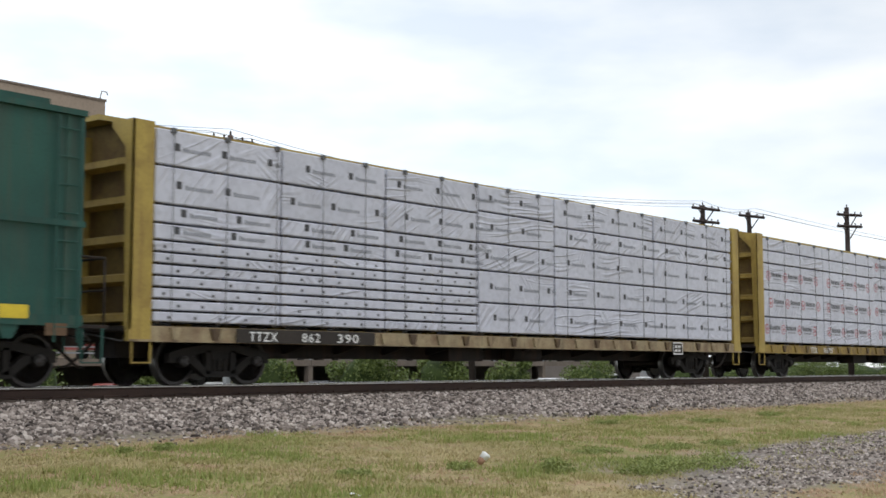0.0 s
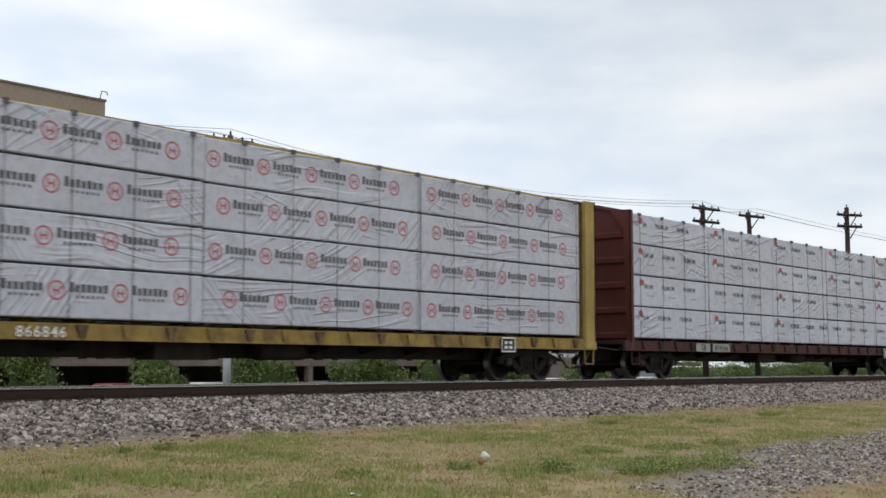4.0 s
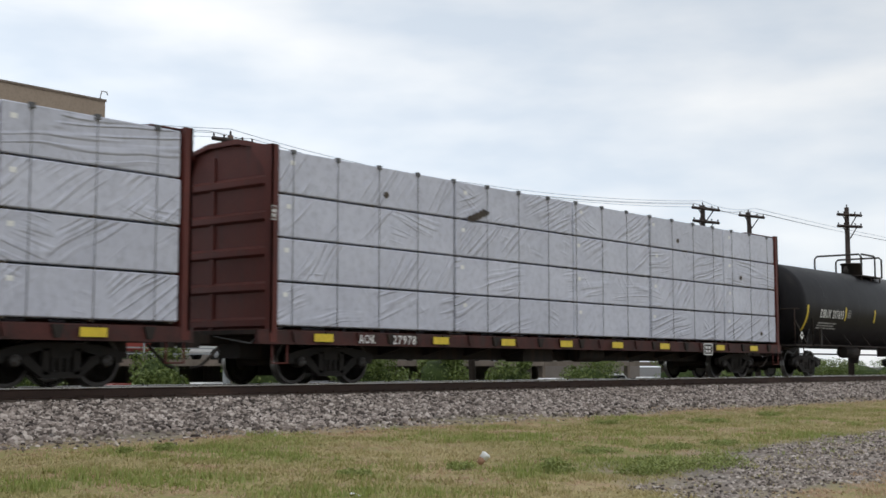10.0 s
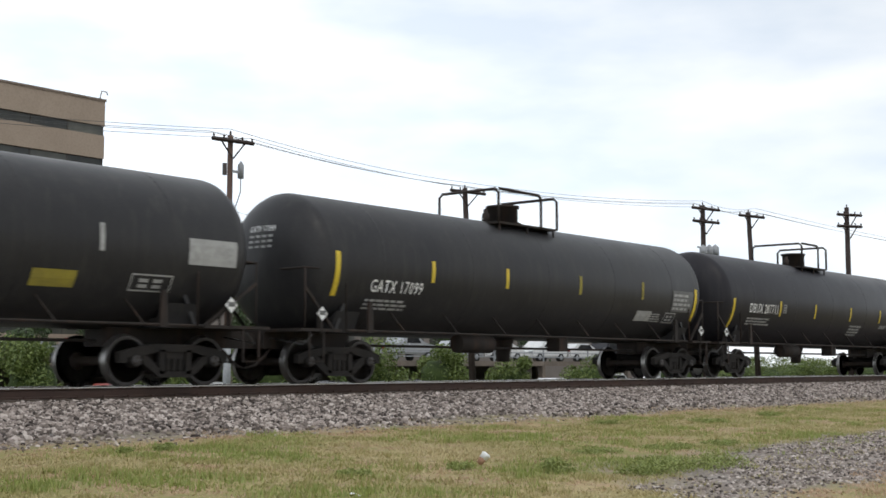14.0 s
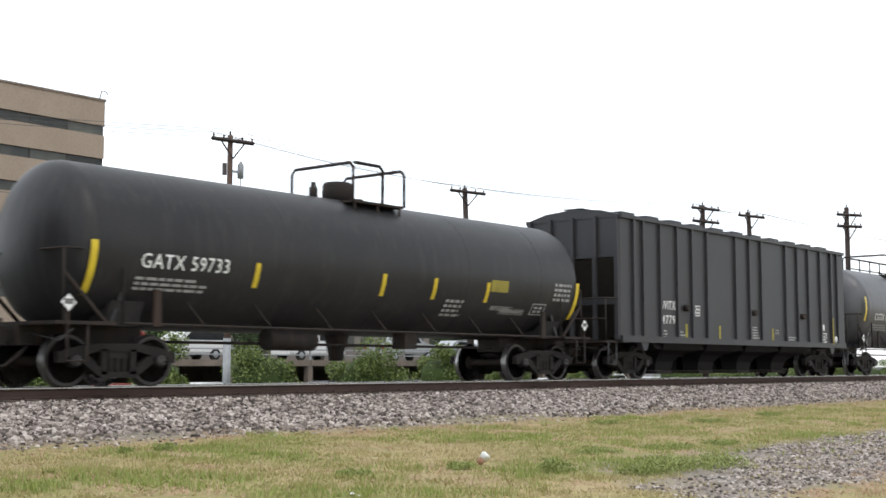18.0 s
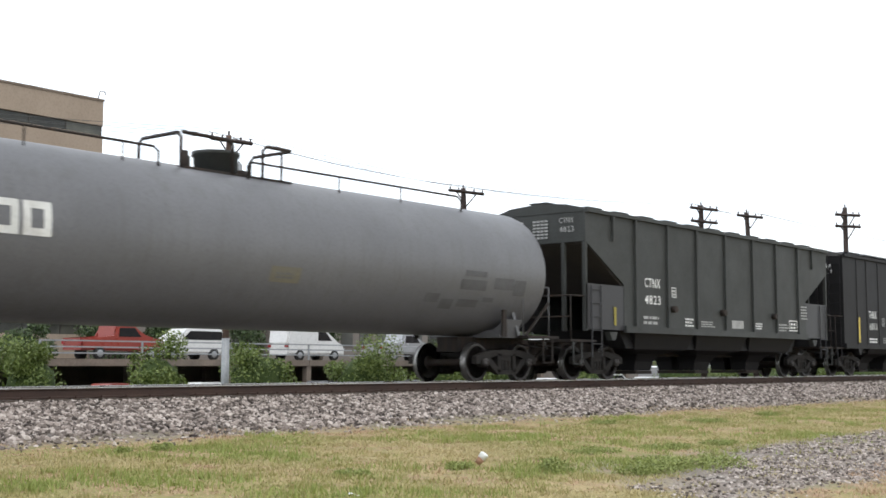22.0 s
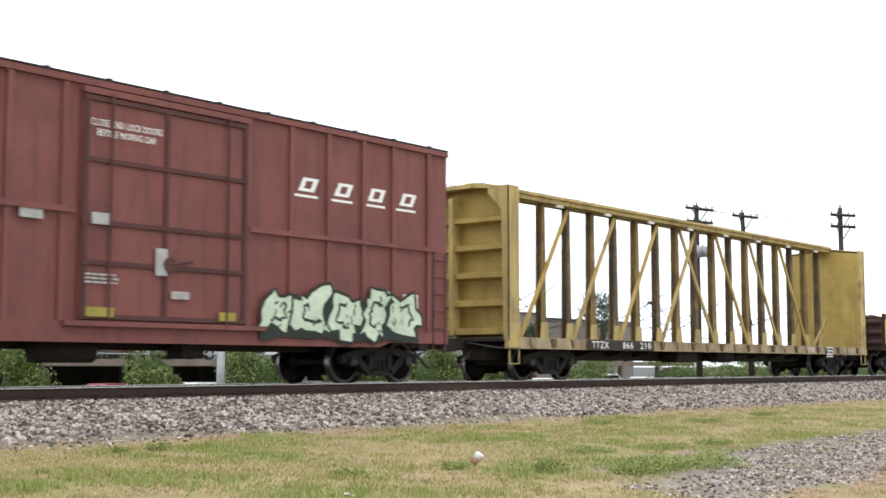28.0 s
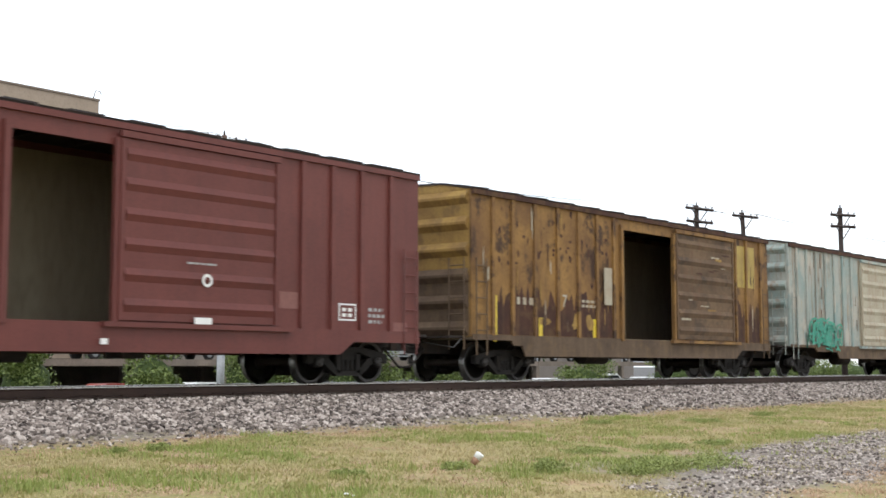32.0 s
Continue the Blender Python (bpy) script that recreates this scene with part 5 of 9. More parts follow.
def bubble_piece(car, x0, x1, z0, z1, n, field, fill, line, shade, seed, side=HALF, label=""):
    """A large sprayed piece: a dark cloud, and on it swollen overlapping forms with thick outlines and inner hatching, none readable."""
    rnd = random.Random(seed)
    y = -side - 0.006
    cw = (x1 - x0) / n
    bm = bmesh.new()
    lo, up = [], []
    for i in range(4 * n + 1):
        f = i / (4 * n)
        x = x0 + (x1 - x0) * f
        lo.append(bm.verts.new((x, y, z0 + 0.02 + rnd.uniform(0.0, 0.08))))
        up.append(bm.verts.new((x, y, z0 + (z1 - z0) * (0.2 + 0.6 * min(1.0, 6 * f, 6 * (1 - f)) * rnd.uniform(0.55, 1.0)))))
    for i in range(4 * n):
        bm.faces.new((lo[i], lo[i + 1], up[i + 1], up[i]))
    g = part("graffiti", bm, field, car, label)
    for i in range(n):
        cx, cz = x0 + (i + 0.5) * cw, (z0 + z1) / 2 + rnd.uniform(-0.04, 0.04)
        w, h = cw * rnd.uniform(0.55, 0.72), (z1 - z0) * rnd.uniform(0.42, 0.52)
        k = 22
        lobes, ph, tilt = rnd.choice((2, 3, 4, 5)), rnd.uniform(0, 6.28), rnd.uniform(-0.25, 0.35)
        rim = []
        for q in range(k):
            a = 2 * math.pi * q / k
            e = 0.80 + 0.15 * math.sin(lobes * a + ph) + rnd.uniform(-0.20, 0.17)
            sx, sz = math.copysign(abs(math.cos(a)) ** 0.6, math.cos(a)), math.copysign(abs(math.sin(a)) ** 0.6, math.sin(a))
            rim.append((cx + w * e * sx + tilt * h * e * sz, max(z0, cz + h * e * sz)))
        yy = y - 0.003 - 0.004 * (i % 2)
        bm = bmesh.new()
        bm.faces.new([bm.verts.new((px, yy, pz)) for px, pz in rim])
        ribbon(bm, rim + [rim[0]], 0.034, yy - 0.001, 1)
        inner = [(cx + (px - cx) * 0.42 + rnd.uniform(-0.04, 0.04), cz + (pz - cz) * 0.46) for px, pz in rim]
        cut = rnd.randrange(k)
        ribbon(bm, (inner + inner)[cut:cut + rnd.randrange(12, 18)], 0.03, yy - 0.0015, 1)
        for _ in range(rnd.randrange(5, 9)):
            ax, az = cx + rnd.uniform(-0.6, 0.6) * w, cz + rnd.uniform(-0.7, 0.55) * h
            l, a = rnd.uniform(0.08, 0.2), rnd.choice((0.5, 1.2, 1.7, 2.3))
            ribbon(bm, [(ax, az), (ax + l * math.cos(a) * 0.5 + 0.02, az + l * math.sin(a) * 0.5), (ax + l * math.cos(a), az + l * math.sin(a))], rnd.uniform(0.012, 0.024), yy - 0.002, 2)
        ob = part("graffiti_form", bm, fill, g)
        ob.data.materials.append(line)
        ob.data.materials.append(shade)
        tagged(ob, kind="stuff")


# --- centre-beam flat car ---
def i_post(x, w0, w1, d, z0, z1):
    """One rolled post of I section, its flanges narrowing upwards."""
    bm = bmesh.new()
    rings = []
    for w, z in ((w0, z0), (w1, z1)):
        pts = [(-w, -d), (w, -d), (w, -d + 0.025), (0.02, -d + 0.025), (0.02, d - 0.025), (w, d - 0.025), (w, d), (-w, d), (-w, d - 0.025), (-0.02, d - 0.025), (-0.02, -d + 0.025), (-w, -d + 0.025)]
        rings.append([bm.verts.new((x + a, b, z)) for a, b in pts])
    for k in range(12):
        bm.faces.new((rings[0][k], rings[0][(k + 1) % 12], rings[1][(k + 1) % 12], rings[1][k]))
    bm.faces.new(rings[1])
    bm.faces.new(rings[0][::-1])
    return bm


def centerbeam(P, label, L, main, sill_mat, loaded, rear=0.0, crest=4.66):
    """rear: extra length behind the middle; crest: height of the bulkheads at their outer corners."""
    car = thing("centerbeam_flatcar", label, "rail car", "cars of the freight train")
    CARS.append((car, P))
    h = L / 2
    hr = h + rear
    part("deck", boxes((-h, hr, -1.42, 1.42, 0.98, 1.06)), M["dark_frame"], car)
    part("centre_sill", boxes((-h + 0.6, hr - 0.6, -0.32, 0.32, 0.52, 0.98)), M["dark_frame"], car)
    for s in (-1, 1):
        bm = bmesh.new()
        ya, yb = sorted((s * 1.40, s * 1.49))
        box(bm, -h + 0.02, hr - 0.02, ya, yb, 0.80, 1.07)
        ya, yb = sorted((s * 1.36, s * 1.52))
        box(bm, -h + 0.02, hr - 0.02, ya, yb, 0.79, 0.83)
        part("side_sill", bm, sill_mat, car)
        n = 24
        for i in range(n):
            x = -h + 1.0 + (L - 2.0) * i / (n - 1)
            ya, yb = sorted((s * 1.485, s * 1.545))
            part("stake_pocket", prism(bmesh.new(), [(x - 0.12, 1.05), (x + 0.12, 1.05), (x + 0.05, 0.83), (x - 0.05, 0.83)], ya, yb), (M["post_rust"] if "yellow" in main.name else M["dark_frame"]) if i % 2 else sill_mat, car)
    # cross bearers under the deck
    for i in range(12):
        x = -h + 3.2 + (L - 6.4) * i / 11
        prism_pts = [(-1.38, 0.97), (1.38, 0.97), (1.38, 0.86), (0.4, 0.62), (-0.4, 0.62), (-1.38, 0.86)]
        part("cross_bearer", prism(bmesh.new(), prism_pts, x - 0.04, x + 0.04, axis="x"), M["dark_frame"], car)
    # bulkheads
    rust = M["yellow_rusty"] if main in (M["yellow"], M["yellow_dirty"]) else main
    for s in (-1, 1):
        e = hr if s > 0 else -h
        i_ = e - s * 0.46
        if main is M["redbrown"]:       # a shallow bulkhead close behind the load
            i_ = 11.38 if s > 0 else -11.17
            e = i_ + s * 0.17
        xa, xb = sorted((i_, i_ + s * 0.05))
        bh = part("bulkhead", prism(bmesh.new(), [(-1.40, 1.06), (1.40, 1.06), (1.40, crest), (0.45, 4.86), (-0.45, 4.86), (-1.40, crest)], xa, xb, axis="x"), M["yellow_panel"] if not loaded else rust, car, "tall steel end bulkhead with ribs and corner posts")
        for k in range(5):
            z = 1.10 + k * 0.70
            bm = prism(bmesh.new(), [(i_ + s * 0.05, z), (max(e - s * 0.16, i_ + s * 0.12, key=lambda v: s * v), z + 0.05), (max(e - s * 0.16, i_ + s * 0.12, key=lambda v: s * v), z + 0.17), (i_ + s * 0.05, z + 0.22)], -1.36, 1.36)
            part("rib", bm, M["yellow_panel"] if rust is M["yellow_rusty"] else rust, bh)
        xa, xb = sorted((i_ + s * 0.05, e - s * 0.08))
        part("middle_post", boxes((xa, xb, 0.30, 0.42, 1.06, 4.60)), main, bh)
        for q in (-1, 1):
            bm = bmesh.new()
            ya, yb = sorted((q * 1.40, q * 1.50))
            xa, xb = sorted((i_ - s * 0.02, e))
            box(bm, xa, xb, ya, yb, 0.80, crest + 0.04)
            ya, yb = sorted((q * 1.16, q * 1.44))
            xa, xb = sorted((e - s * 0.06, e))
            prism(bm, [(q * 1.50, crest + 0.04), (q * 1.50, 1.0), (q * 1.36, 1.0), (q * 1.30, 4.2), (q * 0.9, 4.62), (q * 0.9, crest + 0.04)], xa, xb, axis="x")
            part("corner_post", bm, main, bh)
        xa, xb = sorted((i_, e - s * 0.02))
        part("top_plate", prism(bmesh.new(), [(-1.39, crest - 0.06), (-0.45, 4.80), (0.45, 4.80), (1.39, crest - 0.06), (1.39, crest + 0.02), (0.45, 4.90), (-0.45, 4.90), (-1.39, crest + 0.02)], xa, xb, axis="x"), main, bh)
        # end ladder and step
        for k in range(4):
            part("grab_iron", rod(bmesh.new(), (e + s * 0.05, 0.75, 1.3 + k * 0.38), (e + s * 0.05, 1.25, 1.3 + k * 0.38), 0.014, 6), main, bh)
        bm = bmesh.new()
        pipe(bm, [(e - s * 0.1, -1.46, 0.82), (e - s * 0.1, -1.46, 0.42), (e - s * 0.5, -1.46, 0.42), (e - s * 0.5, -1.46, 0.82)], 0.022)
        part("sill_step", bm, main, car)
    # the centre beam: posts, diagonals, top chord
    xs = [1.247 * (i - 8.5) for i in range(18)]
    bm = bmesh.new()
    u = 0.0 if not loaded else (-0.15 if main is M["redbrown"] else -0.08)
    prism(bm, [(y, z + u) for y, z in ((-0.40, 4.90), (-0.40, 4.98), (0.0, 5.01), (0.40, 4.98), (0.40, 4.90), (0.33, 4.90), (0.33, 4.78), (-0.33, 4.78), (-0.33, 4.90))], -h + 0.46, hr - 0.46, axis="x")
    part("top_chord", bm, main, car)
    for i, x in enumerate(xs):
        w = (0.115 if i % 2 else 0.13) - (0.03 if not loaded else 0.0)
        bm = i_post(x, w + 0.03, w - 0.02, 0.10, 1.06, 4.78 + u)
        post = part("beam_post", bm, main if loaded else M["post_rust"] if i % 2 else M["yellow_rusty"], car)
        part("foot_gusset", prism(bmesh.new(), [(x - 0.20, 1.06), (x + 0.20, 1.06), (x + 0.14, 1.55), (x - 0.14, 1.55)], -0.125, -0.1005), main, post)
    if not loaded:
        for i in (1, 3, 5, 7, 10, 12, 14, 16):
            a, b = (i, i + 2) if i < 9 else (i, i - 2)
            bm = beam(bmesh.new(), (xs[a] + (0.12 if i < 9 else -0.12), -0.128, 1.12), (xs[b] - (0.1 if i < 9 else -0.1), -0.128, 4.70), 0.12, 0.06)
            part("diagonal_brace", bm, M["yellow_panel"] if i % 4 < 2 else main, car)
        for e in (-1, 1):
            part("diagonal_brace", beam(bmesh.new(), ((hr if e > 0 else -h) - e * 0.48, -0.13, 2.2), ((hr if e > 0 else -h) - e * 1.75, -0.13, 1.15), 0.12, 0.05), main, car)
        for i in range(0, 18, 2):
            part("chord_slot_plate", boxes((xs[i] + 0.35, xs[i] + 0.68, -0.32, -0.26, 4.70, 4.779)), M["white_dull"], car)
        # slack tie-down cables and their hooks
        rnd = random.Random(22)
        for i in range(26):
            x = -10.2 + 0.80 * i + rnd.uniform(-0.2, 0.2)
            x2 = x + rnd.choice((-3.0, -2.0, 1.8, 2.6, 3.4))
            pts = along((x, 0.25, rnd.uniform(2.1, 2.75)), (max(-10.9, min(10.9, x2)), 1.30, rnd.uniform(1.15, 2.1)), rnd.uniform(0.0, 0.3), 8)
            cb = part("slack_cable", pipe(bmesh.new(), pts, 0.013, 5), M["dark_frame"], car)
            if i % 3 == 0:
                p = pts[2]
                part("cable_hook", pipe(bmesh.new(), [p + Vector(o) for o in ((-0.12, 0, -0.04), (-0.05, 0, 0.04), (0.05, 0, 0.05), (0.12, 0, -0.02))], 0.035, 6), M["dark_frame"], cb)
    for x in (-9.2, 9.2 + rear):
        add_truck(car, x, P)
    couplers(car, h + 0.58)
    bm = bmesh.new()
    box(bm, -2.2, -0.9, -0.9, -0.35, 0.48, 0.88)
    part("brake_valve_box", bm, M["dark_frame"], car)
    part("air_reservoir", rod(bmesh.new(), (0.4, -0.7, 0.68), (1.6, -0.7, 0.68), 0.2, 12), M["dark_frame"], car)
    return car


def bundles(car, columns, mat, y_face=1.46, print_fn=None, seed=0):
    """Wrapped lumber packs on both sides of the centre beam. columns: (x0, x1, tier heights from the deck up)."""
    rnd = random.Random(seed)
    for ci, (x0, x1, tiers, *inset) in enumerate(columns):
        z = 1.12
        face = y_face - (inset[0] if inset else 0.0)
        for ti, t in enumerate(tiers):
            for s in (-1, 1):
                lip = rnd.uniform(0.0, 0.025)
                ya, yb = sorted((s * 0.68, s * (face - lip)))
                bm = bmesh.new()
                box(bm, x0 + 0.012 + rnd.uniform(0, 0.02), x1 - 0.012 - rnd.uniform(0, 0.02), ya, yb, z + 0.035, z + t - 0.006)
                bmesh.ops.bevel(bm, geom=bm.edges[:], offset=0.02, segments=1, affect="EDGES")
                b = part("wrapped_lumber", bm, mat, car, "lumber pack in wrinkled white plastic wrap")
                if s < 0 and print_fn:
                    print_fn(b, x0, x1, z, t, -(face - lip) - 0.004, ci, ti, rnd)
                xs = [x0 + 0.15, (x0 + x1) / 2, x1 - 0.15]
                tagged(part("dunnage", boxes(*[(x - 0.05, x + 0.05, *sorted((s * 0.7, s * (face - 0.05))), z, z + 0.036) for x in xs]), M["dunnage"], b), kind="stuff")
            z += t


def tie_cables(car, xs, top, y_face=1.475):
    for x in xs:
        for s in (-1, 1):
            bm = bmesh.new()
            pipe(bm, [(x, s * y_face, 1.0), (x, s * y_face, top + 0.005), (x, s * 0.40, 4.80)], 0.0065, 5)
            ya, yb = sorted((s * (y_face - 0.05), s * (y_face + 0.02)))
            box(bm, x - 0.05, x + 0.05, ya, yb, top - 0.06, top + 0.03)
            part("tie_down_cable", bm, M["cable"], car)


# --- tank car ---
def tank_car(P, label, R, zc, tc, mat, half_len, fittings=0, walkway=(-1.4, 0.85), hand_rail=True, ladder_x=0.0, seams=5, rail_y=0.95, rail_z=0.72, gear=True):
    car = thing("tank_car", label, "tank car", "cars of the freight train")
    CARS.append((car, P))
    h = half_len
    d = 0.70
    prof = [(-h - d * math.cos(math.pi / 2 * i / 9), R * math.sin(math.pi / 2 * i / 9)) for i in range(10)]
    body = prof + [(-p, r) for p, r in prof[::-1]]
    bm = lathe(bmesh.new(), body, 64, "x", centre=(0, 0, zc))
    shell = part("tank_shell", bm, mat, car)
    # seams of the shell rings
    for i in range(seams):
        x = -h + 2 * h * (i + 0.5) / 5
        part("weld_seam", lathe(bmesh.new(), [(x - 0.03, R), (x - 0.02, R + 0.003), (x + 0.02, R + 0.003), (x + 0.03, R)], 48, "x", centre=(0, 0, zc)), mat, shell)
    # stub sills and saddles
    for s in (-1, 1):
        xa, xb = sorted((s * (h + 0.85), s * (tc / 2 - 1.0)))
        part("stub_sill", boxes((xa, xb, -0.34, 0.34, 0.72, 1.08)), M["dark_frame"], car)
        bm = bmesh.new()
        a = [(-1.28, 1.5), (-1.1, 1.06), (1.1, 1.06), (1.28, 1.5), (0.9, 1.25), (0.0, zc - R + 0.1), (-0.9, 1.25)]
        prism(bm, a, s * tc / 2 - 0.35, s * tc / 2 + 0.35, axis="x")
        part("saddle", bm, mat, car)
        # end platform with rail, ladder side
        xa, xb = sorted((s * (h + 0.85), s * (tc / 2 + 0.35)))
        part("end_platform", boxes((xa, xb, -1.45, 1.45, 1.06, 1.12)), M["dark_frame"], car)
        bm = bmesh.new()
        e = s * (h + 0.62)
        zr = 2.35
        pipe(bm, [(s * (tc / 2 + 0.2), -1.42, 1.1), (s * (tc / 2 + 0.2), -1.42, zr - 0.12), (s * (tc / 2 + 0.32), -1.42, zr), (e, -1.30, zr), (e, 1.30, zr), (s * (tc / 2 + 0.32), 1.42, zr), (s * (tc / 2 + 0.2), 1.42, 1.1)], 0.022)
        pipe(bm, [(e, -1.3, zr), (e, -1.3, 1.1)], 0.022)
        pipe(bm, [(e, 1.3, zr), (e, 1.3, 1.1)], 0.022)
        part("end_railing", bm, M["dark_frame"] if mat is not M["light_tank"] else M["cable"], car)
        bm = bmesh.new()
        pipe(bm, [(s * (h + 0.6), -1.42, 1.06), (s * (h + 0.6), -1.42, 0.45), (s * (h + 0.2), -1.42, 0.45), (s * (h + 0.2), -1.42, 1.06)], 0.022)
        part("sill_step", bm, M["dark_frame"], car)
        # brace from the bolster up to the shell, slanting brace under the head
        for q in (-1, 1):
            xc = s * (tc / 2 - 0.55)
            bm = prism(bmesh.new(), [(xc - 0.09, 1.06), (xc + 0.09, 1.06), (xc + 0.06, 1.72), (xc - 0.06, 1.72)], *sorted((q * 1.36, q * 1.42)))
            part("bolster_brace", bm, M["dark_frame"], car)
            part("end_brace", beam(bmesh.new(), (s * (h + 0.62), q * 1.30, 1.95), (s * (tc / 2 + 0.45), q * 1.40, 1.10), 0.06, 0.05), M["dark_frame"], car)
        for q in (-1, 1):
            part("bracket", beam(bmesh.new(), (s * (tc / 2 + 0.3), q * 1.2, 1.12), (s * (tc / 2 + 0.02), q * 1.2, 1.75), 0.09, 0.05), mat, car)
    # side rail below the shell
    if hand_rail:
        for s in (-1, 1):
            bm = bmesh.new()
            rod(bm, (-h + 0.5, s * 1.38, 1.10), (h - 0.5, s * 1.38, 1.10), 0.028, 6)
            part("running_rail", bm, M["dark_frame"], car)
            for k in range(7):
                x = (-h + 2.2) + (2 * h - 4.4) * k / 6
                bm = bmesh.new()
                rod(bm, (x + 0.14, s * 1.38, 1.10), (x - 0.10, s * math.sqrt(max(R * R - (zc - 1.55) ** 2, 0.1)), 1.55), 0.02, 5)
                part("rail_bracket", bm, M["dark_frame"], car)
    # outlet and jacket underneath, brake gear
    if gear:
        part("bottom_outlet", lathe(bmesh.new(), [(zc - R - 0.55, 0.16), (zc - R - 0.3, 0.2), (zc - R + 0.1, 0.3)], 14, "z"), M["dark_frame"], car)
    if gear:
        part("air_reservoir", rod(bmesh.new(), (-2.6, -0.55, 0.9), (-1.3, -0.55, 0.9), 0.22, 12), M["dark_frame"], car)
        part("brake_valve_box", boxes((1.4, 1.8, -0.8, -0.4, 0.75, 1.1)), M["dark_frame"], car)
        part("brake_pipe", pipe(bmesh.new(), [(-tc / 2 + 1.2, -0.3, 0.82), (tc / 2 - 1.2, -0.3, 0.82)], 0.03), M["dark_frame"], car)
    # ladder by the manway
    top = zc + R
    lm = mat
    lx = ladder_x
    lad = None
    for dx in (-0.22, 0.22) if lx is not None else ():
        pts = [(lx + dx, -1.40, 0.85)] + [(lx + dx, -(R + 0.07) * math.cos(a), zc + (R + 0.07) * math.sin(a)) for a in [(-0.55 + 0.22 * k) for k in range(9)]]
        bm = pipe(bmesh.new(), pts, 0.022)
        if lad is None:
            lad = part("ladder", bm, lm, car)
        else:
            part("stringer", bm, lm, lad)
    for k in range(8 if lad else 0):
        a = -0.5 + 0.22 * k
        y, z = -(R + 0.07) * math.cos(a), zc + (R + 0.07) * math.sin(a)
        part("rung", rod(bmesh.new(), (lx - 0.22, y, z), (lx + 0.22, y, z), 0.014, 5), lm, lad)
    # platform, railing and manway on top
    xa, xb = walkway
    bm = boxes((xa, xb, -rail_y, -0.35, top - 0.14, top - 0.09), (xa, xb, 0.35, rail_y, top - 0.14, top - 0.09), (xa, xa + 0.1, -0.35, 0.35, top - 0.14, top - 0.09), (xb - 0.1, xb, -0.35, 0.35, top - 0.14, top - 0.09))
    for x in (xa + 0.1, (xa + xb) / 2, xb - 0.1):
        for q in (0.05 - rail_y, rail_y - 0.05):
            rod(bm, (x, q, top - 0.4), (x, q, top - 0.1), 0.03, 6)
    part("top_platform", bm, M["dark_frame"], car)
    zt = top + rail_z
    gap = 0.72
    long = xb - xa > 4
    # the near rail stops short of one hoop and lets the crew step off the ladder; only long walkways have a far rail
    runs = ((-1, xa + gap, xb - 1.5), (1, xa + gap, xb)) if long else ((-1, xa + 0.03, xb - gap),) if gear else ((-1, xa + 0.03, -0.12),)
    for q, a, b in runs:
        y = q * rail_y
        bm = pipe(bmesh.new(), ([(a, y, top - 0.12), (a, y, zt - 0.1), (a + 0.1, y, zt)] if long else [(a, y, zt)]) + [(b - 0.1, y, zt), (b, y, zt - 0.1), (b, y, top - 0.12)], 0.038)
        part("platform_railing", bm, M["dark_frame"], car)
        n = max(1, int((b - a) / 1.05))
        for k in range(1, n):
            part("railing_post", pipe(bmesh.new(), [(a + (b - a) * k / n, y, top - 0.12), (a + (b - a) * k / n, y, zt)], 0.03), M["dark_frame"], car)
        if long:
            part("middle_rail", pipe(bmesh.new(), [(a, y, top + 0.3), (b, y, top + 0.3)], 0.026), M["dark_frame"], car)
    for e in (xa, xb):
        near = [(e, -rail_y, top - 0.12), (e, -rail_y, zt - 0.1), (e, 0.1 - rail_y, zt)]
        if not gear and e == xb:      # this hoop turns the corner and comes down beside the step
            near = [(e - 0.82, -rail_y, top - 0.12), (e - 0.82, -rail_y, zt - 0.1), (e - 0.72, -rail_y, zt), (e - 0.06, -rail_y, zt), (e, 0.06 - rail_y, zt)]
            part("railing_post", pipe(bmesh.new(), [(e - 0.3, -rail_y, top - 0.12), (e - 0.3, -rail_y, zt)], 0.03), M["dark_frame"], car)
        bm = pipe(bmesh.new(), near + [(e, rail_y - 0.1, zt), (e, rail_y, zt - 0.1), (e, rail_y, top - 0.12)], 0.038)
        part("platform_railing", bm, M["dark_frame"], car)
    bm = bmesh.new()
    if fittings == 0:      # bolted dome housing
        lathe(bm, [(top - 0.05, 0.36), (top + 0.34, 0.34), (top + 0.40, 0.30), (top + 0.42, 0.0)], 18, "z")
    elif fittings == 1:    # tall housing with a flat lid
        lathe(bm, [(top - 0.05, 0.40), (top + 0.42, 0.40), (top + 0.42, 0.44), (top + 0.48, 0.44), (top + 0.48, 0.0)], 20, "z")
    elif fittings == 3:    # straight-sided housing with a thick overhanging lid
        lathe(bm, [(top - 0.08, 0.43), (top + 0.30, 0.455), (top + 0.31, 0.49), (top + 0.39, 0.49), (top + 0.40, 0.40), (top + 0.40, 0.0)], 24, "z")
    else:                  # wide funnel-shaped housing
        lathe(bm, [(top - 0.05, 0.42), (top + 0.08, 0.44), (top + 0.40, 0.52), (top + 0.44, 0.54), (top + 0.44, 0.0)], 20, "z")
    part("manway", bm, M["dark_frame"] if fittings < 2 else M["hop_grey2"] if fittings == 3 else mat, car)
    bm = bmesh.new()
    lathe(bm, [(top - 0.05, 0.10), (top + 0.20, 0.10), (top + 0.22, 0.06), (top + 0.32, 0.06), (top + 0.32, 0.0)], 10, "z", centre=(-0.85, -0.1, 0))
    lathe(bm, [(top - 0.05, 0.13), (top + 0.12, 0.13), (top + 0.12, 0.0)], 10, "z", centre=(0.75, 0.1, 0))
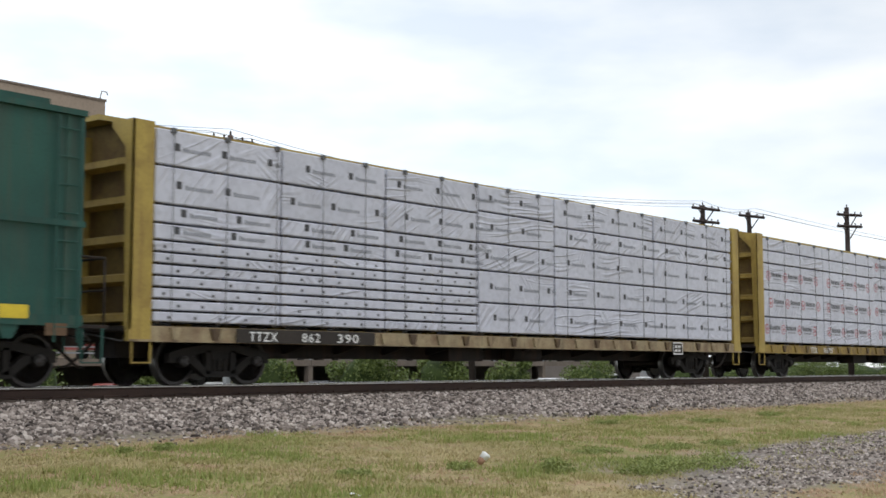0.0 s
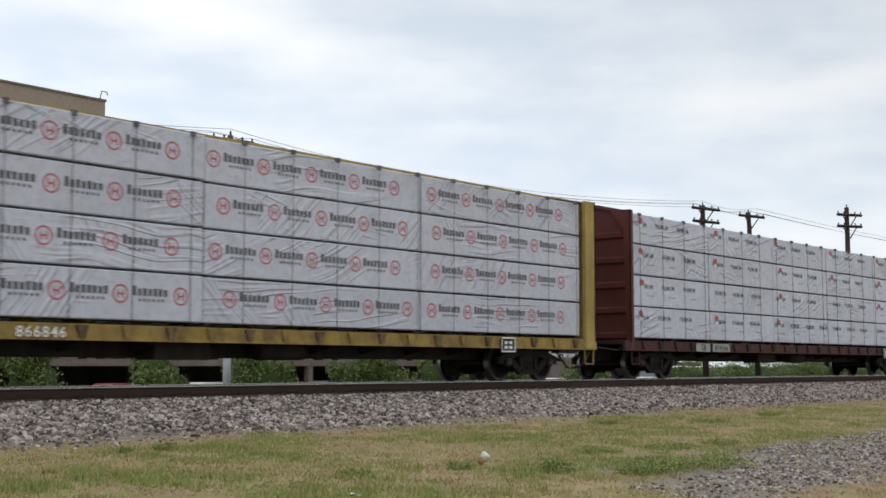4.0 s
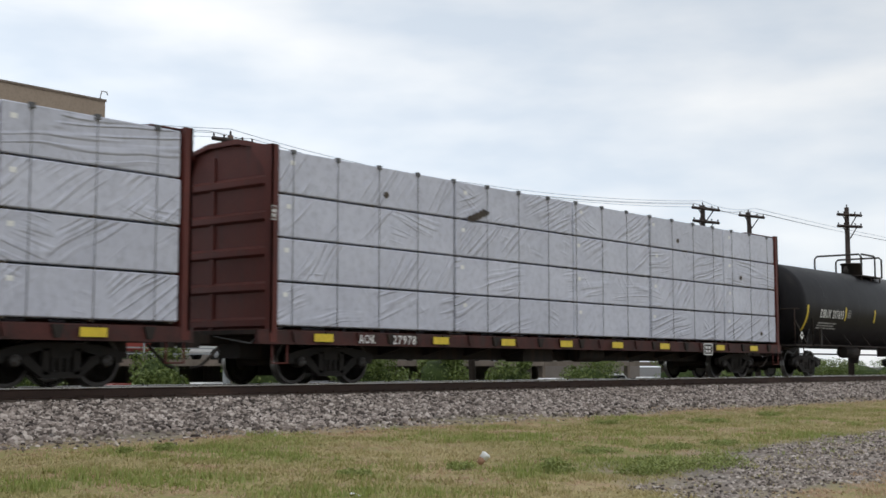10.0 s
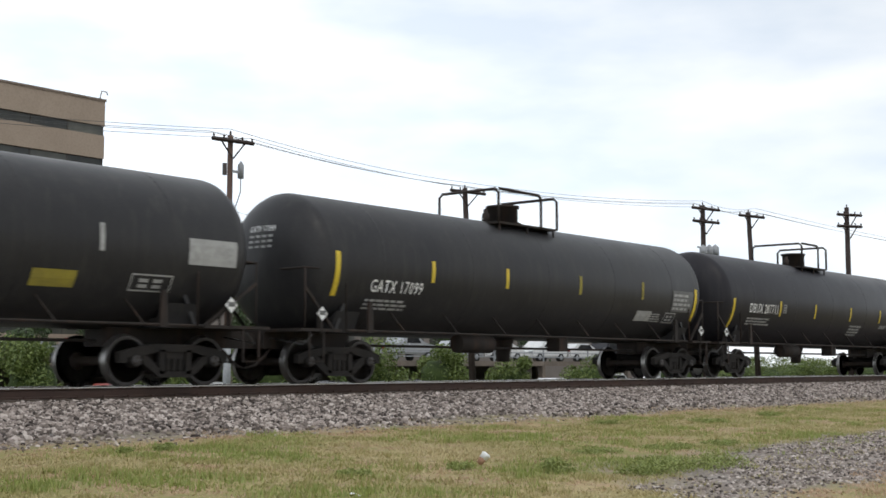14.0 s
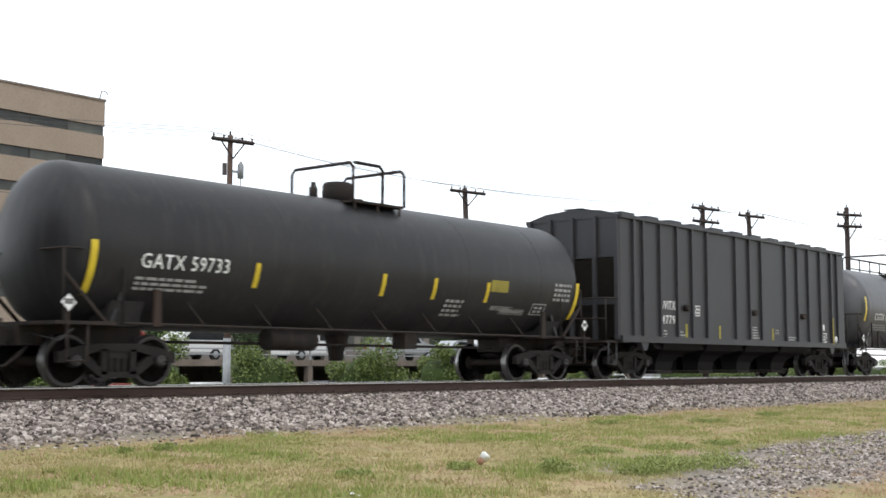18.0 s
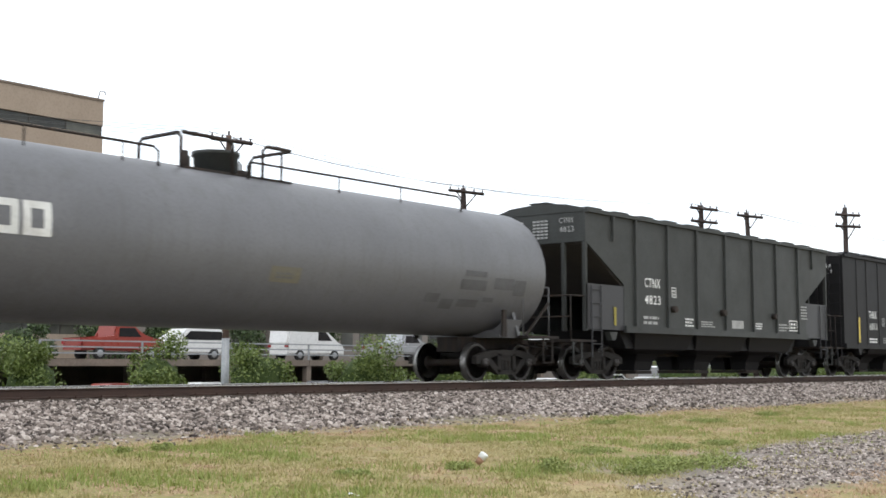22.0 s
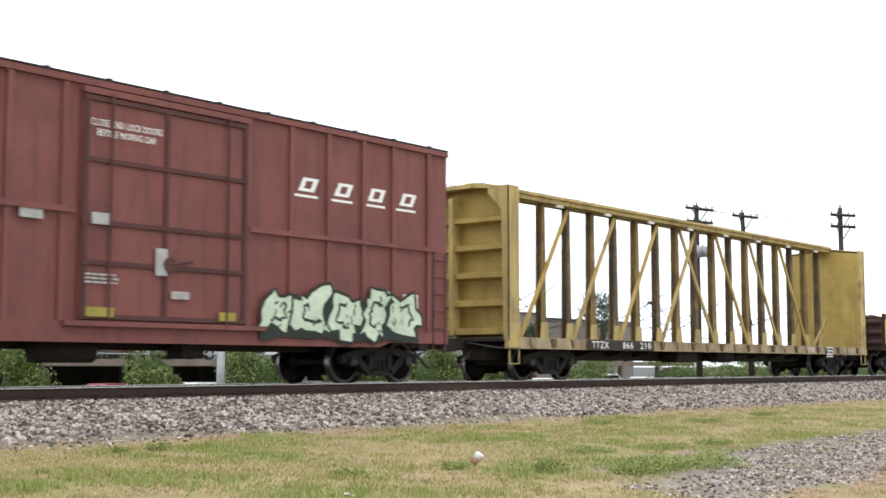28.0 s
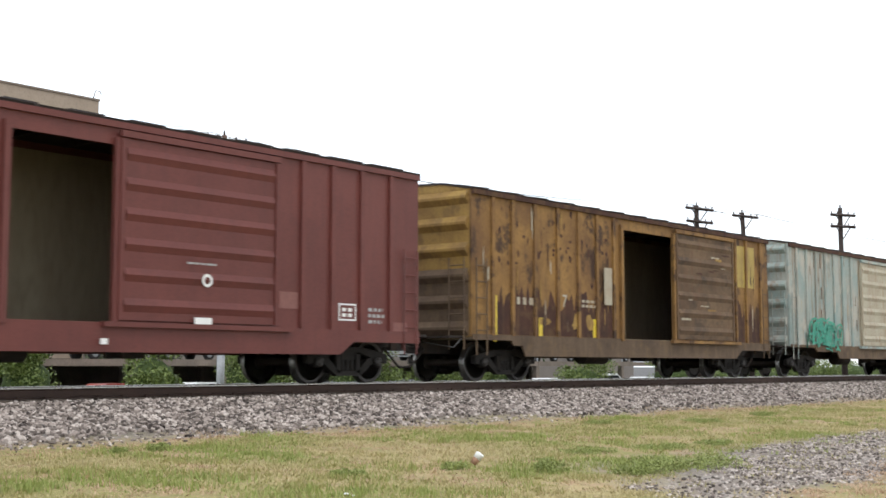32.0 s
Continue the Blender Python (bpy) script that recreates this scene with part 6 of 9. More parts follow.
    part("valve", bm, M["dark_frame"], car)
    for x in (-tc / 2, tc / 2):
        add_truck(car, x, P)
    couplers(car, h + 1.25)
    return car


def placard(car, x, z, R, zc, size=0.29):
    """White diamond hazard placard on a bracket at the sill."""
    y = -1.47
    bm = bmesh.new()
    prism(bm, [(x - size / 2, z), (x, z + size / 2), (x + size / 2, z), (x, z - size / 2)], y - 0.012, y)
    p = part("placard", bm, M["white_paint"], car, "white diamond hazard placard")
    bm = boxes((x - 0.09, x + 0.09, y - 0.017, y - 0.0125, z - 0.03, z + 0.06))
    part("placard_mark", bm, M["grey_print"], p)
    part("placard_bracket", boxes((x - 0.02, x + 0.02, y + 0.001, y + 0.12, z - 0.4, z)), M["dark_frame"], car)


# --- covered hopper ---
M["hop_roof"] = material("faded_roof_paint", (0.085, 0.083, 0.08), (0.06, 0.058, 0.056), 0.8, 14, 0.7, streak=(0.12, 0.11, 0.10), streak_amount=0.4)


def ladder(car, name, p, q, z0, z1, first, step, n, mat):
    """Two stringers over p and q (x, y) and n rungs between them."""
    lad = part(name, rod(bmesh.new(), (*p, z0), (*p, z1), 0.019, 5), mat, car)
    part("stringer", rod(bmesh.new(), (*q, z0), (*q, z1), 0.019, 5), mat, lad)
    for k in range(n):
        part("rung", rod(bmesh.new(), (*p, first + step * k), (*q, first + step * k), 0.014, 5), mat, lad)
    return lad


def hopper(P, label, L, tc, mat, ribs, style=0, pockets=4, eave=4.50, bottom=1.08):
    car = thing("covered_hopper", label, "hopper car", "cars of the freight train")
    CARS.append((car, P))
    h, W = L / 2, HALF
    cut = 1.9 if style == 1 else 0.0       # open triangle under the slope sheet at each end
    for s in (-1, 1):
        bm = bmesh.new()
        ya, yb = sorted((s * (W - 0.06), s * W))
        if cut:
            prism(bm, [(-h, eave), (h, eave), (h, eave - 0.85), (h - cut, bottom + 1.25), (h - cut, bottom), (-h + cut, bottom), (-h + cut, bottom + 1.25), (-h, eave - 0.85)], ya, yb)
        else:
            box(bm, -h, h, ya, yb, bottom, eave)
        side = part("side_sheet", bm, mat, car)
        for x in ribs:
            ya, yb = sorted((s * (W + 0.001), s * (W + (0.018 if style == 2 else 0.075))))
            z0 = bottom if abs(x) < h - cut else eave - 0.8
            part("rib", boxes((x - 0.05, x + 0.05, ya, yb, z0 + 0.05, eave - 0.08)), mat, side)
        ya, yb = sorted((s * (W + 0.001), s * (W + 0.09)))
        part("eave_rail", boxes((-h, h, ya, yb, eave - 0.08, eave + 0.02)), mat, side)
        bl = h - cut if cut else h
        part("side_sill", boxes((-bl, bl, *sorted((s * (W + 0.001), s * (W + 0.08))), bottom - 0.06, bottom + 0.12)), mat, side)
    # arched roof with running boards and hatches
    prof = [(-W - 0.02, eave), (-W * 0.6, eave + 0.17), (0, eave + 0.24), (W * 0.6, eave + 0.17), (W + 0.02, eave), (W - 0.1, eave - 0.05), (-W + 0.1, eave - 0.05)]
    roof = part("roof", prism(bmesh.new(), prof, -h, h, axis="x"), M["hop_roof"] if mat is M["hop_black"] else mat, car)
    n = 11
    if style == 2:
        for q in (-1, 1):
            part("trough_hatch", boxes((-h + 1.6, h - 0.4, q * 0.80 - 0.30, q * 0.80 + 0.30, eave + 0.08, eave + 0.235)), mat, roof)
    for i in range(n if style != 2 else 0):
        x = -h + 1.0 + (L - 2.0) * i / (n - 1)
        for q in (-1, 1):
            up = 0.18 if style == 0 else 0.155
            bm = boxes((x - 0.36, x + 0.36, q * 0.86 - 0.34, q * 0.86 + 0.34, eave + 0.06, eave + up))
            part("hatch", bm, mat, roof)
    part("running_board", boxes((-h, h, -0.3, 0.3, eave + 0.245, eave + 0.275)), mat, roof)
    # ends: slope sheet, posts, cage, ladder
    for s in (-1, 1):
        e = s * h
        if style == 0:
            bm = bmesh.new()
            x0, x1 = sorted((e - s * 0.02, e - s * 0.08))
            box(bm, x0, x1, -W + 0.07, W - 0.07, 3.35, eave)
            part("end_sheet", bm, mat, car)
            # slope sheet coloured dark for the shade inside the open end
            bm = prism(bmesh.new(), [(e - s * 0.1, 3.4), (e - s * 0.1, 3.3), (e - s * 1.9, 1.15), (e - s * 1.9, 1.3)], -W + 0.07, W - 0.07)
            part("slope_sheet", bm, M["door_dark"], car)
            for y in (-1.45, -0.75, 0.0, 0.75, 1.45):
                part("end_post", boxes((*sorted((e, e + s * 0.09)), y - 0.06, y + 0.06, bottom, eave)), mat, car)
            part("end_rail", boxes((*sorted((e, e + s * 0.07)), -1.39, 1.39, 2.05, 2.2)), mat, car)
        elif style == 1:
            bm = boxes((*sorted((e - s * 0.02, e - s * 0.08)), -W + 0.07, W - 0.07, eave - 0.85, eave))
            part("end_sheet", bm, mat, car)
            # same painted-in shade on the sheet behind the end triangle
            bm = prism(bmesh.new(), [(e - s * 0.1, eave - 0.8), (e - s * 0.1, eave - 0.9), (e - s * (cut + 0.3), bottom + 1.0), (e - s * (cut + 0.3), bottom + 1.15)], -W + 0.07, W - 0.07)
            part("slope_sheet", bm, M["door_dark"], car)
            for y in (-1.46, -0.8, 0.8, 1.46):
                part("end_post", boxes((*sorted((e - s * 0.09, e - s * 0.001)), y - 0.05, y + 0.05, bottom - 0.05, eave - 0.86)), mat, car)
            # end panels in a darker grey than the sides: their shade put into colour
            for q in (-1, 1):
                bm = boxes((*sorted((e - s * cut, e - s * 0.02)), *sorted((q * (W - 0.05), q * (W - 0.01))), bottom, bottom + 1.2))
                part("end_panel", bm, M["hop_grey"], car)
            ladder(car, "ladder", (e - s * 0.25, -W - 0.02), (e - s * 0.72, -W - 0.02), 0.6, 2.5, 0.95, 0.36, 5, M["hop_grey"])
        else:
            bm = boxes((*sorted((e - s * 0.02, e - s * 0.08)), -W + 0.07, W - 0.07, bottom, eave))
            part("end_sheet", bm, mat, car)
            for y in (-0.5, 0.5):
                part("end_post", boxes((*sorted((e - s * 0.019, e + s * 0.1)), y - 0.05, y + 0.05, bottom, eave)), mat, car)
            ladder(car, "ladder", (e + s * 0.06, -1.42), (e + s * 0.06, -0.98), 0.6, eave, 1.2, 0.37, 9, mat)
        part("end_platform", boxes((*sorted((e - s * 0.6, e + s * 0.62)), -1.45, 1.45, 1.0, 1.06)), M["dark_frame"], car)
        bm = bmesh.new()
        zr = 2.2
        pipe(bm, [(e + s * 0.55, -1.4, 1.05), (e + s * 0.55, -1.4, zr), (e + s * 0.55, 1.4, zr), (e + s * 0.55, 1.4, 1.05)], 0.024)
        pipe(bm, [(e + s * 0.55, -1.4, zr), (e, -1.45, zr)], 0.024)
        pipe(bm, [(e + s * 0.55, -1.4, 1.65), (e + s * 0.55, 1.4, 1.65)], 0.02)
        part("end_railing", bm, M["dark_frame"], car)
        bm = bmesh.new()
        rod(bm, (e + s * 0.4, 0.4, 2.4), (e + s * 0.46, 0.4, 2.4), 0.28, 18)
        part("brake_wheel", bm, M["dark_frame"], car)
        bm = pipe(bmesh.new(), [(e + s * 0.5, -1.44, 1.0), (e + s * 0.5, -1.44, 0.42), (e + s * 0.1, -1.44, 0.42), (e + s * 0.1, -1.44, 1.0)], 0.022)
        part("sill_step", bm, mat, car)
        # a small bracket with a hook on the sill over the truck
        part("jacking_pad", prism(bmesh.new(), [(s * tc / 2 - 0.2, bottom - 0.06), (s * tc / 2 + 0.2, bottom - 0.06), (s * tc / 2 + 0.08, bottom - 0.28), (s * tc / 2 - 0.08, bottom - 0.28)], -W - 0.05, -W + 0.12), mat, car)
    part("centre_sill", boxes((-h - 0.55, h + 0.55, -0.25, 0.25, 0.66, 1.0)), M["dark_frame"], car)
    # funnel-shaped pockets with outlet gates
    span = tc - 2.6
    low = 0.86
    # skirt and pockets go black on every car: under-car shade put into colour
    part("slope_skirt", prism(bmesh.new(), [(-span / 2 - 0.5, bottom + 0.04), (span / 2 + 0.5, bottom + 0.04), (span / 2 + 0.1, low), (-span / 2 - 0.1, low)], -1.22, 1.22), M["hop_black"], car)
    for i in range(pockets):
        m = -span / 2 + span * (i + 0.5) / pockets
        half = span / pockets / 2 - 0.05
        # rings of the funnel from its mouth down; it rounds in to a steep throat above the gate
        rings = ((bottom + 0.05, half, 0.1, W - 0.08), (0.84, half * 0.86, 0.16, 1.25), (0.70, 0.66, 0.12, 0.84), (0.50, 0.52, 0.12, 0.68), (0.24, 0.46, 0.12, 0.62))
        bm = bmesh.new()
        for q in (-1, 1):
            loops = [[bm.verts.new((m + dx, q * y, z)) for dx, y in ((-r, ya), (r, ya), (r, yb), (-r, yb))] for z, r, ya, yb in rings]
            bm.faces.new(loops[-1])
            for up, dn in zip(loops, loops[1:]):
                for k in range(4):
                    bm.faces.new((up[k], up[(k + 1) % 4], dn[(k + 1) % 4], dn[k]))
        part("hopper_pocket", bm, M["hop_black"], car)
        gz = rings[-1][0]
        part("outlet_gate", boxes((m - 0.46, m + 0.46, -0.66, 0.66, gz - 0.10, gz - 0.005)), M["dark_frame"], car)
    for x in (-tc / 2, tc / 2):
        add_truck(car, x, P)
    couplers(car, h + 1.0)
    return car


# --- box car ---
def boxcar(P, label, L, tc, mat, eave, ribs, door, style, sill_z=0.86, end_mat=None, roof_peak=0.2, opening=None, door_mat=None, belt=None, white_end=False, sill_mat=None, eave_mat=None, low_end_mat=None, deep_from=None, line_mat=None):
    """door: (x0, x1) of the near door leaf; opening: (x0, x1) of the open doorway."""
    car = thing("boxcar", label, "boxcar", "cars of the freight train")
    CARS.append((car, P))
    h, W = L / 2, HALF
    z0 = 1.05
    for s in (-1, 1):
        ya, yb = sorted((s * (W - 0.06), s * W))
        bm = bmesh.new()
        if opening:
            a, b = opening
            ot = eave - 0.42
            box(bm, -h, a, ya, yb, z0, eave)
            box(bm, b, h, ya, yb, z0, eave)
            box(bm, a, b, ya, yb, ot, eave)
        else:
            box(bm, -h, h, ya, yb, z0, eave)
        side = part("side_sheet", bm, mat, car)
        for x in ribs:
            if opening and opening[0] - 0.12 < x < opening[1] + 0.12:
                continue
            if door and door[0] - 0.05 < x < door[1] + 0.05:
                continue
            part("rib", boxes((x - 0.055, x + 0.055, *sorted((s * (W + 0.001), s * (W + 0.06))), z0 + 0.04, eave - 0.14)), mat, side)
        part("eave_rail", boxes((-h, h, *sorted((s * (W + 0.001), s * (W + 0.07))), eave - 0.13, eave - 0.02)), eave_mat or mat, side)
        if belt:
            for a, b in ((-h + 0.7, door[0] - 0.1), (door[1] + 0.1, h - 0.35)):
                part("belt_rail", boxes((a, b, *sorted((s * (W + 0.062), s * (W + 0.09))), belt - 0.05, belt + 0.05)), mat, side)
        # side sill, deeper in the middle
        if style == 1:
            pts = [(-h, z0 + 0.06), (h, z0 + 0.06), (h, sill_z + 0.12), (h - 3.1, sill_z + 0.12), (h - 3.5, sill_z - 0.22), (door[0] - 2.2, sill_z - 0.22), (door[0] - 2.4, sill_z + 0.02), (-h + 2.2, sill_z + 0.02), (-h + 2.0, sill_z + 0.16), (-h, sill_z + 0.16)]
            pts = [(-h, z0 + 0.06), (h, z0 + 0.06), (h, sill_z), (h - 2.1, sill_z), (h - 2.5, sill_z - 0.26), ((opening[0] - 0.5 if deep_from is None else deep_from), sill_z - 0.26), ((opening[0] - 0.9 if deep_from is None else deep_from - 0.15), sill_z), (-h + 1.6, sill_z), (-h + 1.5, sill_z + 0.12), (-h, sill_z + 0.12)] if opening else pts
        else:
            pts = [(-h, z0 + 0.06), (h, z0 + 0.06), (h, sill_z), (h - 2.0, sill_z), (h - 2.3, sill_z - 0.10), (-h + 2.3, sill_z - 0.10), (-h + 2.0, sill_z), (-h, sill_z)]
        part("side_sill", prism(bmesh.new(), pts, *sorted((s * (W + 0.002), s * (W + 0.05)))), sill_mat or mat, side)
    # roof
    arch = [(-W - 0.05, 0.03), (-W * 0.45, roof_peak * 0.85), (0, roof_peak), (W * 0.45, roof_peak * 0.85), (W + 0.05, 0.03)]
    prof = [(y, eave + z) for y, z in arch] + [(y * 0.985, eave + z - 0.05) for y, z in arch[::-1]]
    roof = part("roof", prism(bmesh.new(), prof, -h - 0.03, h + 0.03, axis="x"), M["roof_dark"], car)
    for i in range(13):
        x = -h + 0.6 + (L - 1.2) * i / 12
        pr = [(-W - 0.055, eave - 0.015), (-W - 0.055, eave + 0.055), (-W * 0.45, eave + roof_peak * 0.85 + 0.035), (0, eave + roof_peak + 0.035), (W * 0.45, eave + roof_peak * 0.85 + 0.035), (W + 0.055, eave + 0.055), (W + 0.055, eave - 0.015)]
        part("roof_seam", prism(bmesh.new(), pr, x - 0.04, x + 0.04, axis="x"), M["roof_dark"], roof)
    part("floor", boxes((-h + 0.05, h - 0.05, -W + 0.06, W - 0.06, 1.0, 1.1)), M["lining"] if opening else M["dark_frame"], car)
    part("centre_sill", boxes((-h - 0.3, h + 0.3, -0.25, 0.25, 0.66, 1.0)), M["dark_frame"], car)
    # corrugated ends
    for s in (-1, 1):
        e = s * h
        top = eave - (0.62 if white_end else 0.0)
        bm = bmesh.new()
        box(bm, *sorted((e - s * 0.06, e - s * 0.005)), -W + 0.062, W - 0.062, 1.05, eave)
        end = part("end_sheet", bm, end_mat or mat, car)
        if low_end_mat:
            part("rust_band", boxes((*sorted((e - s * 0.004, e - s * 0.001)), -W + 0.08, W - 0.08, 1.06, 2.55)), low_end_mat, end, "grimy brown lower end")
        n = 7 if eave > 5 else 6
        for k in range(n):
            zz = 1.25 + (top - 1.45) * k / (n - 1)
            d = 0.10
            bm = prism(bmesh.new(), [(e - s * 0.004, zz - 0.17), (e + s * d, zz - 0.03), (e + s * d, zz + 0.03), (e - s * 0.004, zz + 0.17)], -W + 0.10, W - 0.10)
            part("corrugation", bm, (low_end_mat if low_end_mat and k < n // 2 else end_mat) or mat, end)
        part("end_gable", prism(bmesh.new(), [(-W + 0.02, eave - 0.03), (-W * 0.45, eave + roof_peak * 0.85 - 0.05), (0, eave + roof_peak - 0.05), (W * 0.45, eave + roof_peak * 0.85 - 0.05), (W - 0.02, eave - 0.03)], *sorted((e - s * 0.05, e + s * 0.008)), axis="x"), M["white_dull"] if white_end else (end_mat or mat), end)
        if white_end:
            marks = bmesh.new()
            for k in range(9):
                y0 = 0.9 - 0.085 * k - (0.12 if k > 3 else 0.0)
                box(marks, *sorted((e + s * 0.05, e + s * 0.054)), y0 - 0.06, y0, eave - 0.33, eave - 0.22)
            tagged(part("small_stencil", marks, M["hop_grey"], end), kind="stuff")
            part("end_cap_panel", boxes((*sorted((e, e + s * 0.05)), -W + 0.02, W - 0.02, eave - 0.56, eave - 0.02)), M["white_dull"], end, "chalky white panel above the corrugated end")
        ladder(car, "end_ladder", (e + s * 0.13, -1.40), (e + s * 0.13, -0.95), 0.75, 2.9, 1.2, 0.38, 5, low_end_mat or end_mat or mat)
        ladder(car, "side_ladder", (e - s * 0.12, -W - 0.06), (e - s * 0.52, -W - 0.06), 0.62, 2.9, 1.2, 0.38, 5, low_end_mat or mat)
        bm = boxes((*sorted((e, e + s * 0.55)), -1.3, 1.3, 1.02, 1.07))
        part("crossover_step", bm, M["dark_frame"], car)
    # the door on both sides
    if door:
        for s in (-1, 1):
            a, b = door
            d0, d1 = z0 + 0.10, eave - 0.30
            ya, yb = sorted((s * (W + 0.03), s * (W + 0.085)))
            dr = part("door", boxes((a, b, ya, yb, d0, d1)), door_mat or mat, car)
            if style == 2:      # plug door: framed panels, bars and levers
                # line_mat colours rails, stiles and bars darker, standing for the shadow gaps there
                for z in (d0, d0 + (d1 - d0) * 0.24, d0 + (d1 - d0) * 0.42, d0 + (d1 - d0) * 0.70, d1 - 0.09):
                    part("door_rail", boxes((a, b, *sorted((s * (W + 0.086), s * (W + 0.125))), z, z + 0.08)), line_mat or door_mat or mat, dr)
                for x in (a + 0.02, (a + b) / 2 - 0.12, b - 0.10):
                    part("door_stile", boxes((x, x + 0.09, *sorted((s * (W + 0.087), s * (W + 0.12))), d0, d1)), line_mat or door_mat or mat, dr)
                bm = bmesh.new()
                for x in (a + 0.55, b - 0.5):
                    rod(bm, (x, s * (W + 0.15), d0 - 0.05), (x, s * (W + 0.15), d1 + 0.05), 0.025, 6)
                part("locking_bar", bm, line_mat or door_mat or mat, dr)
                bm = bmesh.new()
                rod(bm, ((a + b) / 2, s * (W + 0.15), d0 + 1.0), ((a + b) / 2 + 0.5, s * (W + 0.15), d0 + 1.1), 0.03, 6)
                rod(bm, ((a + b) / 2, s * (W + 0.10), d0 + 1.0), ((a + b) / 2, s * (W + 0.17), d0 + 1.0), 0.14, 12)
                part("door_lever", bm, line_mat or door_mat or mat, dr)
            else:
                n = 6
                for k in range(n):
                    z = d0 + (d1 - d0) * (k + 0.5) / n
                    bm = prism(bmesh.new(), [(z - 0.12, 0.086), (z, 0.13), (z + 0.12, 0.086)], a + 0.12, b - 0.12)
                    me = bm
                    for v in me.verts:
                        zz, dd, xx = v.co.x, v.co.z, v.co.y
                        v.co = (xx, s * (W + dd), zz)
                    part("door_rib", me, door_mat or mat, dr)
                for x in (a, b - 0.09):
                    part("door_stile", boxes((x, x + 0.09, *sorted((s * (W + 0.087), s * (W + 0.12))), d0, d1)), door_mat or mat, dr)
            part("door_track", boxes((a - 0.3, b + (b - a) * (0.05 if not opening else 0.02) + 0.3, *sorted((s * (W + 0.051), s * (W + 0.15))), z0 - 0.02, z0 + 0.07)), mat, dr)
            part("door_hood", boxes((a - 0.02, b + 0.02, *sorted((s * (W + 0.071), s * (W + 0.14))), eave - 0.28, eave - 0.17)), mat, dr)
    if opening:
        for s in (-1, 1):
            for x in opening:
                part("door_post", boxes((x - 0.06, x + 0.06, *sorted((s * (W + 0.002), s * (W + 0.09))), z0, eave - 0.3)), mat, car)
        # inner lining, so that the doorway shows a dim wooden interior
        part("lining", boxes((-h + 0.07, opening[0] - 0.1, W - 0.10, W - 0.065, 1.1, eave - 0.15), (opening[1] + 0.1, h - 0.07, W - 0.10, W - 0.065, 1.1, eave - 0.15), (opening[0] - 0.1, opening[1] + 0.1, W - 0.10, W - 0.065, 1.1, eave - 0.15)), M["lining"], car)
    bm = bmesh.new()
    rod(bm, (-2.0, -0.6, 0.62), (-0.8, -0.6, 0.62), 0.2, 12)
    part("air_reservoir", bm, M["dark_frame"], car)
    part("brake_valve_box", boxes((1.0, 1.5, -0.9, -0.4, 0.5, 0.85)), M["dark_frame"], car)
    for x in (-tc / 2, tc / 2):
        add_truck(car, x, P)
    couplers(car, h + 0.95)
    return car


